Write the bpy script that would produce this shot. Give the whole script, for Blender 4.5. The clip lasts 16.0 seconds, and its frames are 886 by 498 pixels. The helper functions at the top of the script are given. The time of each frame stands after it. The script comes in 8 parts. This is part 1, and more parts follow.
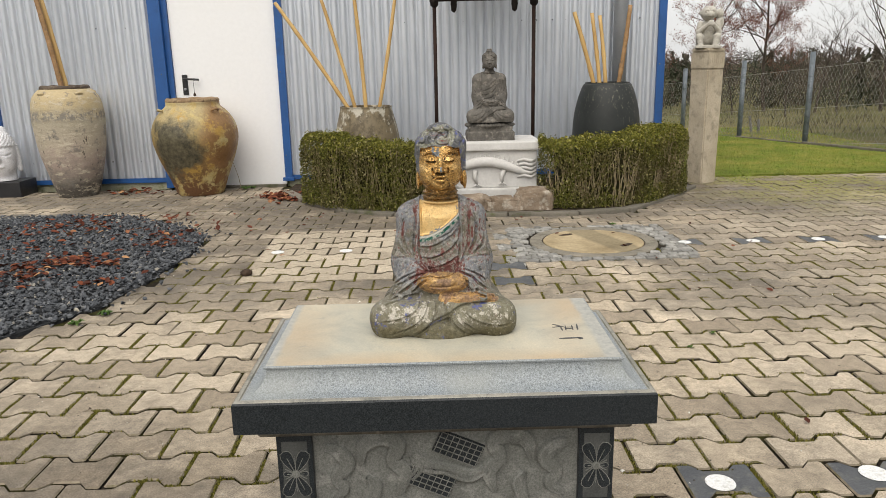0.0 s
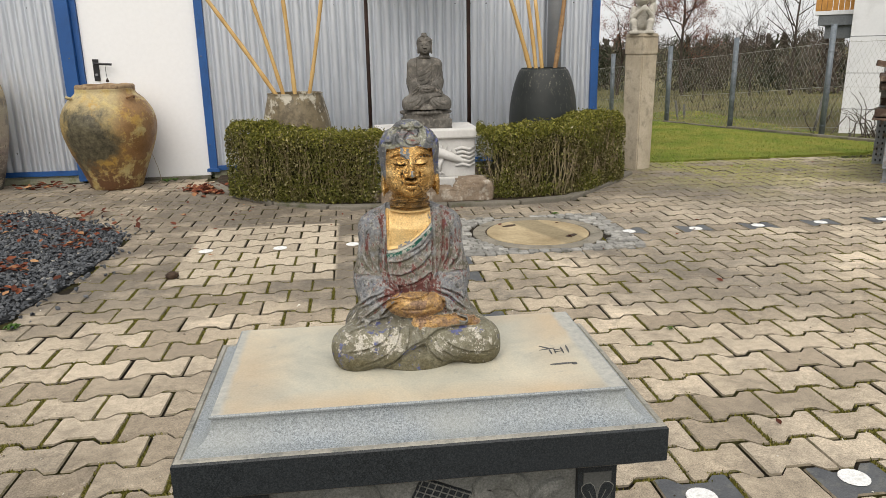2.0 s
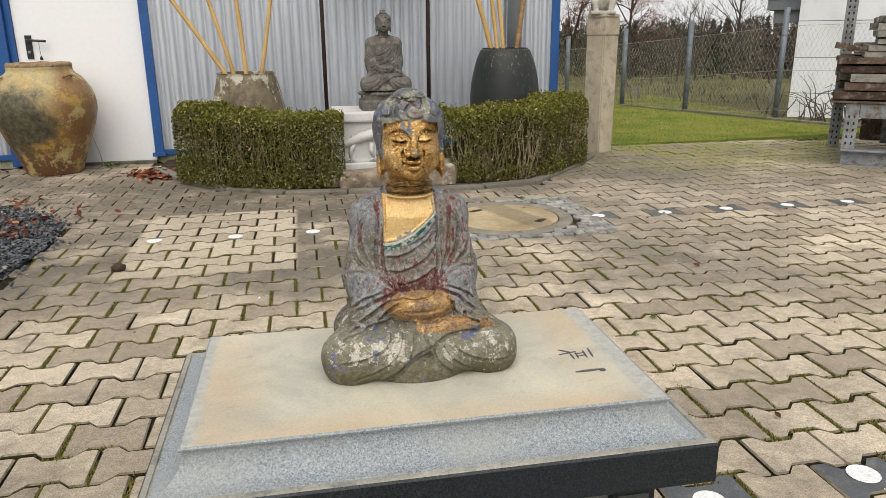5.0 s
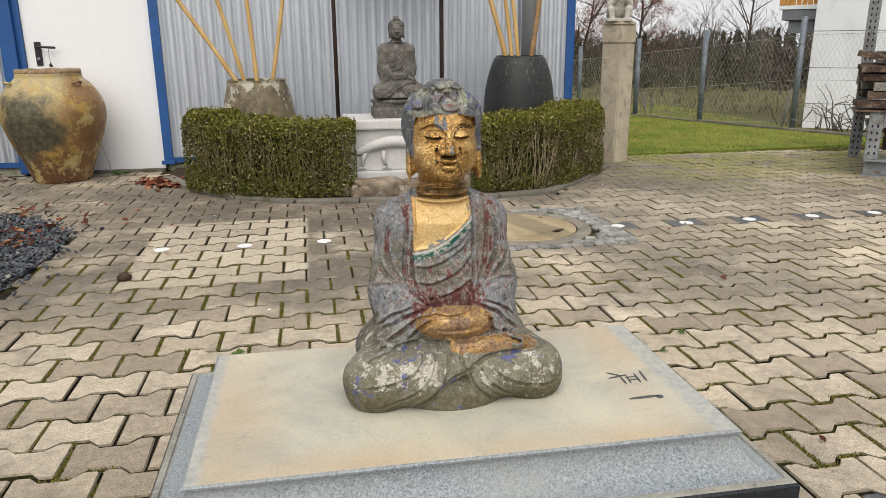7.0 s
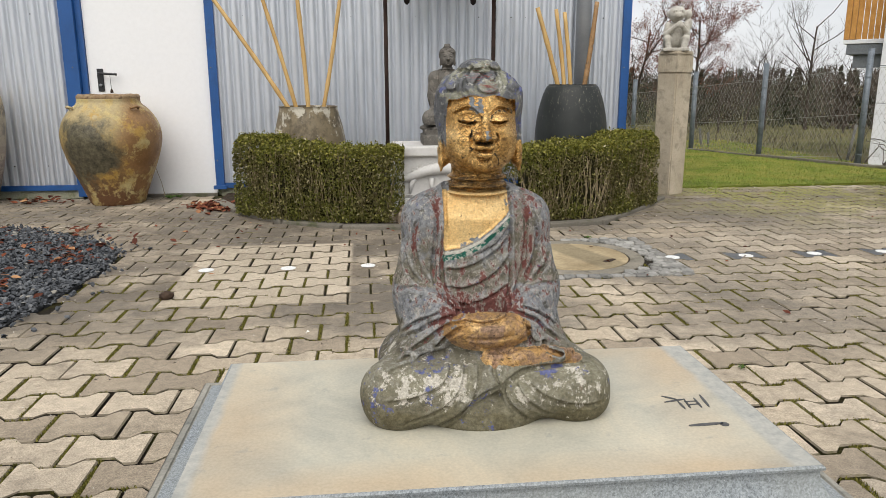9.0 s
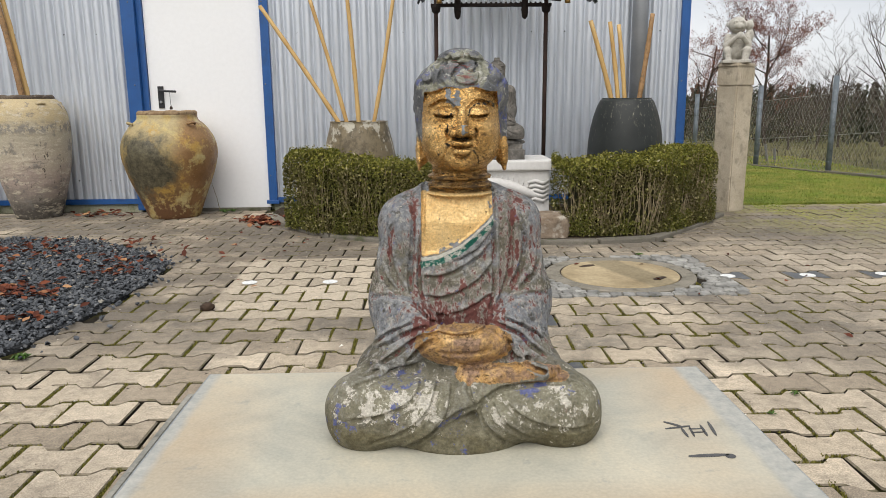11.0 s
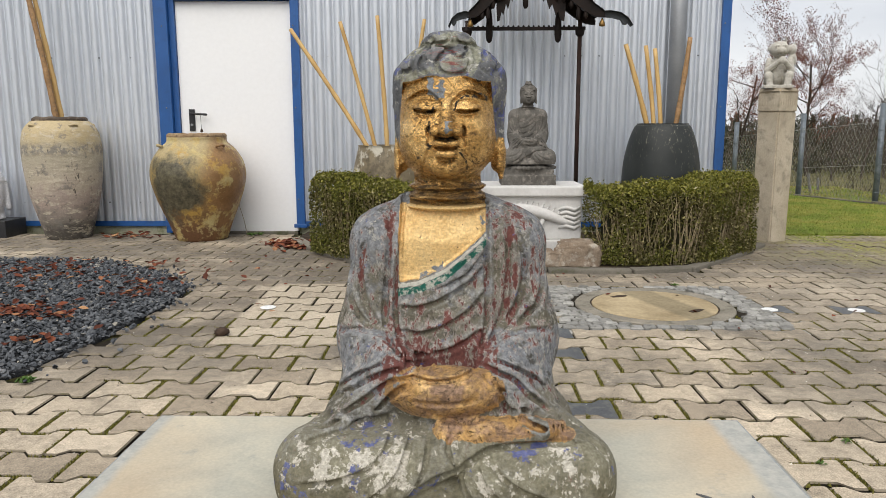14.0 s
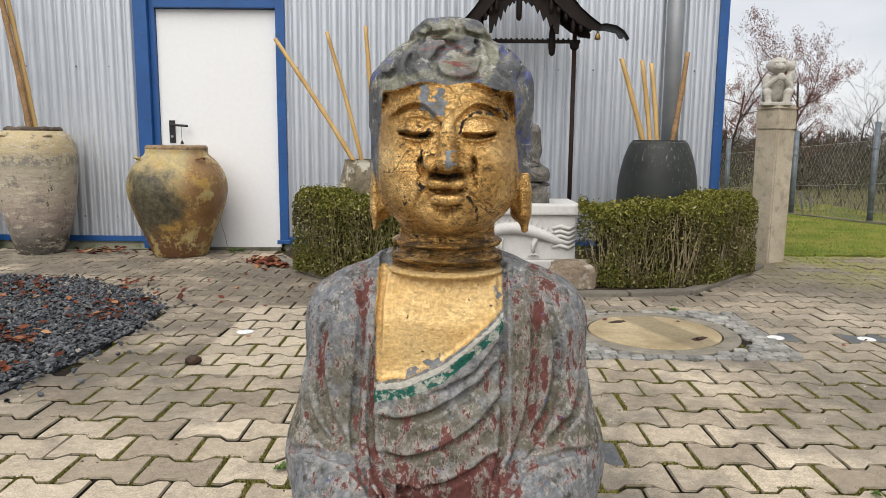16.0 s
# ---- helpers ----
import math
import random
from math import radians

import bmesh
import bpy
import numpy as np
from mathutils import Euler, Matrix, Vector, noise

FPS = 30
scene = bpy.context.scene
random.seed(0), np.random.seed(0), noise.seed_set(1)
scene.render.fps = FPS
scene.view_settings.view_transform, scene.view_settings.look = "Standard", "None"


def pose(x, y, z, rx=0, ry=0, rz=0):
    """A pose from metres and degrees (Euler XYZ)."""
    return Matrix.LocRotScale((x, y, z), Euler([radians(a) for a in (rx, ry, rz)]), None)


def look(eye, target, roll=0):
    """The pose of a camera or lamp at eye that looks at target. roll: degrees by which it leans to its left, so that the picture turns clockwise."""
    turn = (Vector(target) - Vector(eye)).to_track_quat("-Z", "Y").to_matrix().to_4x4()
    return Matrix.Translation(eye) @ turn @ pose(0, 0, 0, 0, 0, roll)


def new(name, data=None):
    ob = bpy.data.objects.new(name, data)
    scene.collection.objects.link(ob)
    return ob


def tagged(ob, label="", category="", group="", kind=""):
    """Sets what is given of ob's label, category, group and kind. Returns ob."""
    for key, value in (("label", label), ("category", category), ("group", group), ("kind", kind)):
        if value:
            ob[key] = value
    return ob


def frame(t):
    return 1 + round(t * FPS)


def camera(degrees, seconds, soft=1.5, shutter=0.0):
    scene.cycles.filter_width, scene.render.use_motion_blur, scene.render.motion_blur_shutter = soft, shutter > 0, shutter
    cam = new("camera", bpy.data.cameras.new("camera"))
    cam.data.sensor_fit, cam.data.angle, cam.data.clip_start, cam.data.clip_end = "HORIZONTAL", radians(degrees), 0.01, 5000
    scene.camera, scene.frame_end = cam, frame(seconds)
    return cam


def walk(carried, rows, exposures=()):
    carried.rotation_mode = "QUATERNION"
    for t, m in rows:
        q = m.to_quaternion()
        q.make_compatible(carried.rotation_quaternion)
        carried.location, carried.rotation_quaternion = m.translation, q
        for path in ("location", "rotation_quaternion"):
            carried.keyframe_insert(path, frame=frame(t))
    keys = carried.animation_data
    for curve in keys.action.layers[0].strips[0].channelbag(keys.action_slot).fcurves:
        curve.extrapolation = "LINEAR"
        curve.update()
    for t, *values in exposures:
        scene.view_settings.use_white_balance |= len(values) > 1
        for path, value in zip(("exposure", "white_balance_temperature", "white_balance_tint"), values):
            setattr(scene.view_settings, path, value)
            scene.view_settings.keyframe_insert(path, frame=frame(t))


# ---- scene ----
cam = camera(62.5, 16.0, soft=0.6)
PATH = [
    (0, (-0.096, 0.324, 1.041), (-0.066, 2.263, 0.555), -1.2),
    (0.5, (-0.105, 0.371, 1.035), (-0.041, 2.308, 0.541), -1.2),
    (1, (-0.117, 0.421, 1.031), (-0.006, 2.353, 0.525), -1.2),
    (1.5, (-0.138, 0.476, 1.037), (0.029, 2.401, 0.521), -1.0),
    (2, (-0.163, 0.518, 1.047), (0.062, 2.433, 0.518), -1.0),
    (2.5, (-0.184, 0.553, 1.043), (0.094, 2.458, 0.502), -0.8),
    (3, (-0.198, 0.585, 1.034), (0.122, 2.48, 0.481), -0.7),
    (3.5, (-0.203, 0.608, 1.028), (0.144, 2.495, 0.463), -0.6),
    (6, (-0.234, 0.756, 0.997), (0.123, 2.639, 0.426), -0.5),
    (6.5, (-0.237, 0.782, 0.988), (0.113, 2.67, 0.428), -0.5),
    (7, (-0.238, 0.808, 0.979), (0.099, 2.703, 0.437), -0.4),
    (7.5, (-0.236, 0.831, 0.965), (0.081, 2.736, 0.448), -0.3),
    (8, (-0.229, 0.852, 0.945), (0.056, 2.77, 0.454), -0.2),
    (8.5, (-0.219, 0.873, 0.923), (0.028, 2.802, 0.456), -0.1),
    (9, (-0.205, 0.889, 0.913), (0.001, 2.828, 0.464), -0.1),
    (9.5, (-0.183, 0.906, 0.904), (-0.021, 2.852, 0.472), -0.2),
    (12, (-0.077, 0.968, 0.878), (-0.093, 2.931, 0.495), -0.6),
    (12.5, (-0.067, 0.983, 0.874), (-0.102, 2.948, 0.504), -0.6),
    (13, (-0.063, 1.003, 0.867), (-0.11, 2.97, 0.512), -0.5),
    (13.5, (-0.063, 1.039, 0.855), (-0.116, 3.009, 0.514), -0.3),
    (14, (-0.064, 1.076, 0.856), (-0.116, 3.049, 0.529), -0.1),
    (14.5, (-0.067, 1.119, 0.855), (-0.114, 3.093, 0.538), -0.0),
    (15, (-0.068, 1.173, 0.854), (-0.107, 3.149, 0.547), 0.2),
    (15.5, (-0.07, 1.231, 0.857), (-0.099, 3.208, 0.557), 0.3),
    (16, (-0.075, 1.276, 0.866), (-0.094, 3.255, 0.574), 0.5),
]
walk(cam, [(t, look(eye, target, roll)) for t, eye, target, roll in PATH], [(0, 0.15, 6880, 10), (6, 0.125, 6740, 10), (12, 0.125, 6580, 10), (16, 0.15, 6620, 10)])

# ---- world and light ----
world = bpy.data.worlds.new("overcast_sky")
scene.world = world
world.use_nodes = True
wn, wl = world.node_tree.nodes, world.node_tree.links
wbg = wn["Background"]
wsky = wn.new("ShaderNodeTexSky")
wsky.sky_type, wsky.sun_disc = "NISHITA", False
wsky.sun_elevation, wsky.sun_rotation = radians(52), radians(194)
wgain = wn.new("ShaderNodeMixRGB")
wgain.blend_type, wgain.inputs[0].default_value = "MULTIPLY", 1.0
wgain.inputs[2].default_value = (0.10, 0.10, 0.10, 1)
wl.new(wsky.outputs[0], wgain.inputs[1])
wco = wn.new("ShaderNodeTexCoord")
wmap = wn.new("ShaderNodeMapping")
wmap.inputs["Scale"].default_value = (1.0, 1.0, 3.2)
wl.new(wco.outputs["Generated"], wmap.inputs[0])
wno = wn.new("ShaderNodeTexNoise")
wno.inputs["Scale"].default_value, wno.inputs["Detail"].default_value = 2.3, 6
wl.new(wmap.outputs[0], wno.inputs["Vector"])
wramp = wn.new("ShaderNodeValToRGB")
wramp.color_ramp.elements[0].position, wramp.color_ramp.elements[0].color = 0.34, (0.60, 0.63, 0.69, 1)
wramp.color_ramp.elements[1].position, wramp.color_ramp.elements[1].color = 0.64, (0.86, 0.87, 0.90, 1)
wl.new(wno.outputs[0], wramp.inputs[0])
wmix = wn.new("ShaderNodeMixRGB")
wmix.inputs[0].default_value = 0.86
wl.new(wgain.outputs[0], wmix.inputs[1])
wl.new(wramp.outputs[0], wmix.inputs[2])
wl.new(wmix.outputs[0], wbg.inputs[0])
wbg.inputs[1].default_value = 1.0

sun = new("sun", bpy.data.lights.new("sun", "SUN"))
sun.data.energy, sun.data.angle, sun.data.color = 2.45, radians(62), (1.0, 0.96, 0.90)
sun.matrix_world = look((-1.0, -2.4, 5.0), (0, 1.5, 0))


# ---- materials ----
class Tree:
    """A small hand on a node tree."""

    def __init__(self, name):
        self.m = bpy.data.materials.new(name)
        self.m.use_nodes = True
        self.n, self.l = self.m.node_tree.nodes, self.m.node_tree.links
        self.b = self.n["Principled BSDF"]
        self.pos = self.n.new("ShaderNodeNewGeometry").outputs["Position"]

    def put(self, a, b):
        self.l.new(a, b)

    def scaled(self, x, y, z, src=None):
        m = self.n.new("ShaderNodeMapping")
        m.inputs["Scale"].default_value = (x, y, z)
        self.put(src or self.pos, m.inputs[0])
        return m.outputs[0]

    def noise(self, scale, detail=4, rough=0.55, vec=None, dist=0.0):
        t = self.n.new("ShaderNodeTexNoise")
        t.inputs["Scale"].default_value, t.inputs["Detail"].default_value = scale, detail
        t.inputs["Roughness"].default_value, t.inputs["Distortion"].default_value = rough, dist
        self.put(vec or self.pos, t.inputs["Vector"])
        return t.outputs[0]

    def voronoi(self, scale, feature="F1", vec=None, out="Distance"):
        t = self.n.new("ShaderNodeTexVoronoi")
        t.feature = feature
        t.inputs["Scale"].default_value = scale
        self.put(vec or self.pos, t.inputs["Vector"])
        return t.outputs[out]

    def ramp(self, fac, *stops):
        r = self.n.new("ShaderNodeValToRGB")
        e = r.color_ramp.elements
        while len(e) < len(stops):
            e.new(0.5)
        for k, (p, c) in enumerate(stops):
            e[k].position = p
            e[k].color = (*c, 1) if isinstance(c, tuple) else (c, c, c, 1)
        self.put(fac, r.inputs[0])
        return r.outputs[0]

    def mix(self, fac, a, b, mode="MIX"):
        m = self.n.new("ShaderNodeMixRGB")
        m.blend_type = mode
        for s, v in zip(m.inputs, (fac, a, b)):
            if isinstance(v, (int, float)):
                s.default_value = v if s.type == "VALUE" else (v, v, v, 1)
            elif isinstance(v, tuple):
                s.default_value = (*v, 1)
            else:
                self.put(v, s)
        return m.outputs[0]

    def math(self, op, a, b=0.0, clamp=False):
        m = self.n.new("ShaderNodeMath")
        m.operation, m.use_clamp = op, clamp
        for s, v in zip(m.inputs, (a, b)):
            if isinstance(v, (int, float)):
                s.default_value = v
            else:
                self.put(v, s)
        return m.outputs[0]

    def attr(self, name, out="Color"):
        a = self.n.new("ShaderNodeAttribute")
        a.attribute_name = name
        return a.outputs[out]

    def split(self, col):
        s = self.n.new("ShaderNodeSeparateColor")
        self.put(col, s.inputs[0])
        return s.outputs

    def xyz(self):
        s = self.n.new("ShaderNodeSeparateXYZ")
        self.put(self.pos, s.inputs[0])
        return s.outputs

    def rand(self):
        return self.n.new("ShaderNodeObjectInfo").outputs["Random"]

    def island(self):
        return self.n.new("ShaderNodeNewGeometry").outputs["Random Per Island"]

    def bump(self, height, strength=0.3, dist=0.01):
        b = self.n.new("ShaderNodeBump")
        b.inputs["Strength"].default_value, b.inputs["Distance"].default_value = strength, dist
        self.put(height, b.inputs["Height"])
        self.put(b.outputs[0], self.b.inputs["Normal"])

    def done(self, color=None, rough=0.7, metal=0.0, spec=None):
        if spec is None:
            spec = (0.5 if rough < 0.6 else 0.2) if isinstance(rough, (int, float)) else 0.4
        for key, v in (("Base Color", color), ("Roughness", rough), ("Metallic", metal), ("Specular IOR Level", spec)):
            if v is None:
                continue
            if isinstance(v, tuple):
                self.b.inputs[key].default_value = (*v, 1)
            elif isinstance(v, (int, float)):
                self.b.inputs[key].default_value = v
            else:
                self.put(v, self.b.inputs[key])
        return self.m


def worn(name, a, b, c=None, scale=6, fine=90, rough=0.75, metal=0.0, bump=0.3, dist=0.004, rand=0.0, speck=0.55):
    """A surface of two or three tones at two scales, with fine relief."""
    t = Tree(name)
    big, small = t.noise(scale, 5, 0.6), t.noise(fine, 4, 0.6)
    col = t.ramp(big, (0.32, a), (0.68, b))
    if c:
        col = t.mix(t.ramp(t.noise(scale * 2.7, 6, 0.65), (0.52, 0.0), (0.66, 1.0)), col, c)
    col = t.mix(speck, col, t.ramp(small, (0.25, 0.55), (0.75, 1.4)), "MULTIPLY")
    if rand:
        r = t.math("ADD", t.math("MULTIPLY", t.rand(), rand), 1 - rand / 2)
        col = t.mix(1.0, col, r, "MULTIPLY")
    t.bump(small, bump, dist)
    return t.done(col, rough, metal)


def plain(name, color, rough=0.6, metal=0.0):
    return worn(name, tuple(v * 0.92 for v in color), tuple(min(1, v * 1.06) for v in color), None, 4, 60, rough, metal, 0.08, 0.001)


def paver_material(name, island):
    t = Tree(name)
    x, y, z = t.xyz()
    r = t.island() if island else t.rand()
    base = t.ramp(r, (0.0, (0.31, 0.255, 0.188)), (0.3, (0.46, 0.385, 0.285)), (1.0, (0.66, 0.56, 0.425)))
    grime = t.ramp(t.math("ADD", t.noise(0.95, 7, 0.70), t.math("ADD", t.math("MULTIPLY", t.math("SUBTRACT", r, 0.5), 0.10), t.math("MULTIPLY", t.ramp(t.math("DIVIDE", y, 9.0), (0.0, 1.1), (0.21, 1.1), (0.27, -0.3), (0.35, -0.3), (0.45, 1.0), (0.70, 1.0), (0.74, 0.2)), 0.055))), (0.44, 0.0), (0.60, 1.0))
    edge = t.ramp(t.noise(5.5, 5, 0.7), (0.35, 0.0), (0.62, 1.0))
    blot = t.ramp(t.noise(3.1, 7, 0.72), (0.50, 0.0), (0.60, 1.0))
    # a paler oblong where something stood, and a dark run beside it
    def span(v, a, b, soft=0.03):
        up = t.math("DIVIDE", t.math("SUBTRACT", v, a - soft), 2 * soft, True)
        down = t.math("DIVIDE", t.math("SUBTRACT", b + soft, v), 2 * soft, True)
        return t.math("MULTIPLY", up, down)
    pale = t.math("MULTIPLY", span(x, -1.09, -0.29, 0.012), span(y, 3.89, 5.05, 0.012))
    trod = t.math("MULTIPLY", span(x, 0.75, 9.0, 0.5), span(y, -9.0, 3.3, 0.5))
    trod = t.math("MAXIMUM", trod, t.math("MULTIPLY", t.math("MULTIPLY", span(x, 1.5, 9.0, 0.4), span(y, 3.6, 5.2, 0.4)), 0.85))
    trod = t.math("MAXIMUM", trod, t.math("MULTIPLY", span(x, -1.7, -0.25, 0.3), span(y, 2.3, 3.5, 0.3)))
    dark = t.math("MULTIPLY", t.math("MULTIPLY", grime, t.math("SUBTRACT", 1.0, t.math("MULTIPLY", trod, 0.75))), t.math("SUBTRACT", 1.0, pale))
    col = t.mix(t.math("MULTIPLY", dark, 0.78), base, (0.115, 0.098, 0.078))
    col = t.mix(t.math("MULTIPLY", t.math("MULTIPLY", edge, dark), 0.5), col, (0.08, 0.077, 0.066))
    col = t.mix(t.math("MULTIPLY", t.math("MULTIPLY", blot, t.math("SUBTRACT", 1.0, pale)), 0.42), col, (0.19, 0.16, 0.122))
    brown = t.math("MULTIPLY", t.math("MAXIMUM", t.math("MULTIPLY", span(x, -2.2, 0.25, 0.25), span(y, 3.75, 6.3, 0.4)), t.math("MAXIMUM", t.math("MULTIPLY", span(x, 1.7, 3.6, 0.5), span(y, 5.5, 7.2, 0.4)), t.math("MULTIPLY", span(x, -3.0, -0.45, 0.3), span(y, 0.9, 2.55, 0.3)))), t.math("MULTIPLY", t.math("SUBTRACT", 1.0, pale), t.ramp(t.noise(4.2, 6, 0.7), (0.38, 0.15), (0.56, 1.0))))
    col = t.mix(t.math("MULTIPLY", brown, 0.55), col, (0.125, 0.100, 0.072))
    col = t.mix(t.math("MULTIPLY", pale, 0.55), col, (0.41, 0.352, 0.268))
    moss = t.math("MULTIPLY", t.ramp(t.noise(2.1, 4, 0.6), (0.40, 0.0), (0.52, 1.0)), t.math("MULTIPLY", t.ramp(t.math("DIVIDE", y, 9.0), (0.55, 0.0), (0.70, 1.0)), t.ramp(t.math("DIVIDE", x, 9.0), (0.20, 0.0), (0.30, 1.0))))
    col = t.mix(t.math("MULTIPLY", t.math("MULTIPLY", moss, t.ramp(t.noise(38, 6, 0.75), (0.42, 0.0), (0.54, 1.0))), 0.95), col, (0.27, 0.26, 0.04))
    grain = t.noise(260, 3, 0.7)
    col = t.mix(0.8, col, t.ramp(grain, (0.3, 0.45), (0.7, 1.5)), "MULTIPLY")
    pits = t.ramp(t.voronoi(95), (0.05, 1.0), (0.10, 0.0))
    col = t.mix(t.math("MULTIPLY", pits, t.ramp(t.noise(7, 4), (0.45, 0.0), (0.6, 0.75))), col, (0.07, 0.06, 0.045))
    specks = t.ramp(t.voronoi(55), (0.03, 1.0), (0.07, 0.0))
    col = t.mix(t.math("MULTIPLY", specks, 0.35), col, (0.62, 0.58, 0.50))
    col = t.mix(0.55, col, t.ramp(t.noise(34, 6, 0.68), (0.3, 0.6), (0.7, 1.35)), "MULTIPLY")
    t.bump(t.math("ADD", grain, t.math("MULTIPLY", t.noise(45, 4), 1.5)), 0.35, 0.004)
    return t.done(col, t.ramp(dark, (0, 0.9), (1, 0.72)))


M_paver = paver_material("concrete_paver", False)
M_paver_far = paver_material("concrete_paver_joined", True)
M_paver_edge = worn("dirty_paver_edge", (0.13, 0.110, 0.080), (0.30, 0.255, 0.19), (0.10, 0.092, 0.038), 7, 120, 0.95, bump=0.5, dist=0.003)
M_dark_paver = worn("anthracite_paver", (0.075, 0.08, 0.088), (0.12, 0.125, 0.13), (0.15, 0.15, 0.14), 7, 260, 0.85, rand=0.25)
M_dot = worn("white_marking_paint", (0.72, 0.73, 0.72), (0.82, 0.82, 0.8), (0.55, 0.54, 0.5), 12, 200, 0.7)
t = Tree("mossy_joint_sand")
M_joint = t.done(t.mix(t.ramp(t.noise(3.2, 5, 0.7), (0.47, 0.0), (0.58, 1.0)), t.ramp(t.noise(40, 4), (0.3, (0.012, 0.010, 0.007)), (0.7, (0.034, 0.027, 0.018))),
                 t.ramp(t.noise(120, 3), (0.3, (0.022, 0.021, 0.006)), (0.7, (0.062, 0.058, 0.015)))), 0.95)
t = Tree("slate_chips")
M_slate = t.done(t.mix(0.4, t.ramp(t.island(), (0.0, (0.025, 0.029, 0.034)), (0.6, (0.075, 0.082, 0.092)), (0.96, (0.13, 0.137, 0.145)), (1.0, (0.34, 0.31, 0.25))),
                 t.ramp(t.noise(150, 3), (0.3, 0.5), (0.7, 1.5)), "MULTIPLY"), 0.55)
M_slate_bed = worn("slate_bed", (0.022, 0.024, 0.027), (0.05, 0.052, 0.055), None, 30, 160, 0.9, bump=0.8, dist=0.02)
t = Tree("fallen_leaves")
M_leaf_litter = t.done(t.ramp(t.island(), (0.0, (0.06, 0.020, 0.012)), (0.45, (0.125, 0.036, 0.020)), (0.85, (0.20, 0.062, 0.030)), (1.0, (0.42, 0.24, 0.12))), 0.75)
M_soil = worn("bed_soil", (0.03, 0.024, 0.017), (0.07, 0.055, 0.038), (0.08, 0.045, 0.025), 12, 120, 0.95, bump=0.8, dist=0.02)
M_kerb = worn("concrete_kerb", (0.12, 0.11, 0.09), (0.22, 0.20, 0.165), (0.09, 0.095, 0.05), 3, 160, 0.9, rand=0.2)
M_cobble = worn("granite_sett", (0.20, 0.197, 0.185), (0.38, 0.37, 0.34), (0.13, 0.13, 0.11), 9, 150, 0.85, rand=0.5)
t = Tree("cast_concrete_cover")
cx, cy, cz = t.xyz()
cdiag = t.math("ADD", t.math("MULTIPLY", cx, 0.94), t.math("MULTIPLY", cy, 0.34))
cband = t.ramp(t.math("ABSOLUTE", t.math("SUBTRACT", cdiag, 2.445)), (0.07, 1.0), (0.10, 0.0))
ccol = t.ramp(t.noise(3, 6, 0.6), (0.3, (0.26, 0.20, 0.115)), (0.6, (0.46, 0.37, 0.23)))
ccol = t.mix(t.math("MULTIPLY", cband, 0.55), ccol, (0.15, 0.13, 0.085))
t.bump(t.noise(160, 4), 0.3, 0.004)
M_cover = t.done(t.mix(0.5, ccol, t.ramp(t.noise(60, 4), (0.3, 0.7), (0.7, 1.25)), "MULTIPLY"), 0.85)
M_cover_ring = worn("weathered_concrete_ring", (0.19, 0.175, 0.14), (0.30, 0.27, 0.22), (0.14, 0.13, 0.10), 5, 150, 0.9)
M_iron = worn("dark_iron", (0.03, 0.022, 0.018), (0.07, 0.045, 0.03), None, 20, 200, 0.7)
t = Tree("galvanised_sheet")
M_sheet = t.done(t.mix(0.5, t.ramp(t.noise(1.1, 4, vec=t.scaled(1, 1, 0.3)), (0.3, (0.57, 0.605, 0.655)), (0.7, (0.68, 0.71, 0.755))), t.ramp(t.noise(40, 4, vec=t.scaled(1, 1, 0.1)), (0.3, 0.85), (0.7, 1.1)), "MULTIPLY"), t.ramp(t.noise(14, 4), (0.3, 0.32), (0.7, 0.46)), 0.6)
M_blue = worn("blue_steel_paint", (0.012, 0.075, 0.25), (0.016, 0.095, 0.31), (0.014, 0.07, 0.22), 3, 140, 0.42, bump=0.05, dist=0.001, speck=0.2)
M_door = worn("white_steel_door", (0.835, 0.84, 0.85), (0.86, 0.865, 0.87), None, 0.7, 30, 0.38, bump=0.02, dist=0.001, speck=0.06)
M_black_plastic = plain("black_plastic", (0.018, 0.018, 0.02), 0.4)
M_zinc = worn("zinc_downpipe", (0.22, 0.235, 0.25), (0.31, 0.32, 0.335), None, 3, 80, 0.5, 0.5, 0.03, 0.001, speck=0.12)
M_screw = plain("screw_head", (0.16, 0.17, 0.18), 0.4, 0.8)
M_plaster = worn("base_render", (0.34, 0.34, 0.25), (0.44, 0.43, 0.33), (0.22, 0.24, 0.13), 4, 120, 0.95)


# ---- mesh tools ----
def mesh_object(name, verts, faces, material, parent=None, label="", smooth=False, edges=()):
    me = bpy.data.meshes.new(name)
    me.from_pydata([tuple(v) for v in verts], list(edges), [tuple(f) for f in faces])
    if smooth:
        me.polygons.foreach_set("use_smooth", [True] * len(me.polygons))
    me.update()
    if material:
        me.materials.append(material)
    ob = new(name, me)
    if parent:
        ob.parent = parent
    if label:
        tagged(ob, label)
    return ob


def part(name, bm, material, parent=None, label="", smooth=False):
    me = bpy.data.meshes.new(name)
    bmesh.ops.recalc_face_normals(bm, faces=bm.faces)
    bm.to_mesh(me)
    bm.free()
    if smooth:
        me.polygons.foreach_set("use_smooth", [True] * len(me.polygons))
    me.materials.append(material)
    ob = new(name, me)
    if parent:
        ob.parent = parent
    if label:
        tagged(ob, label)
    return ob


def thing(name, at, label, category, group="", kind="", rz=0.0):
    ob = new(name)
    ob.matrix_world = pose(*at, 0, 0, rz)
    ob.empty_display_size = 0.1
    return tagged(ob, label, category, group, kind)


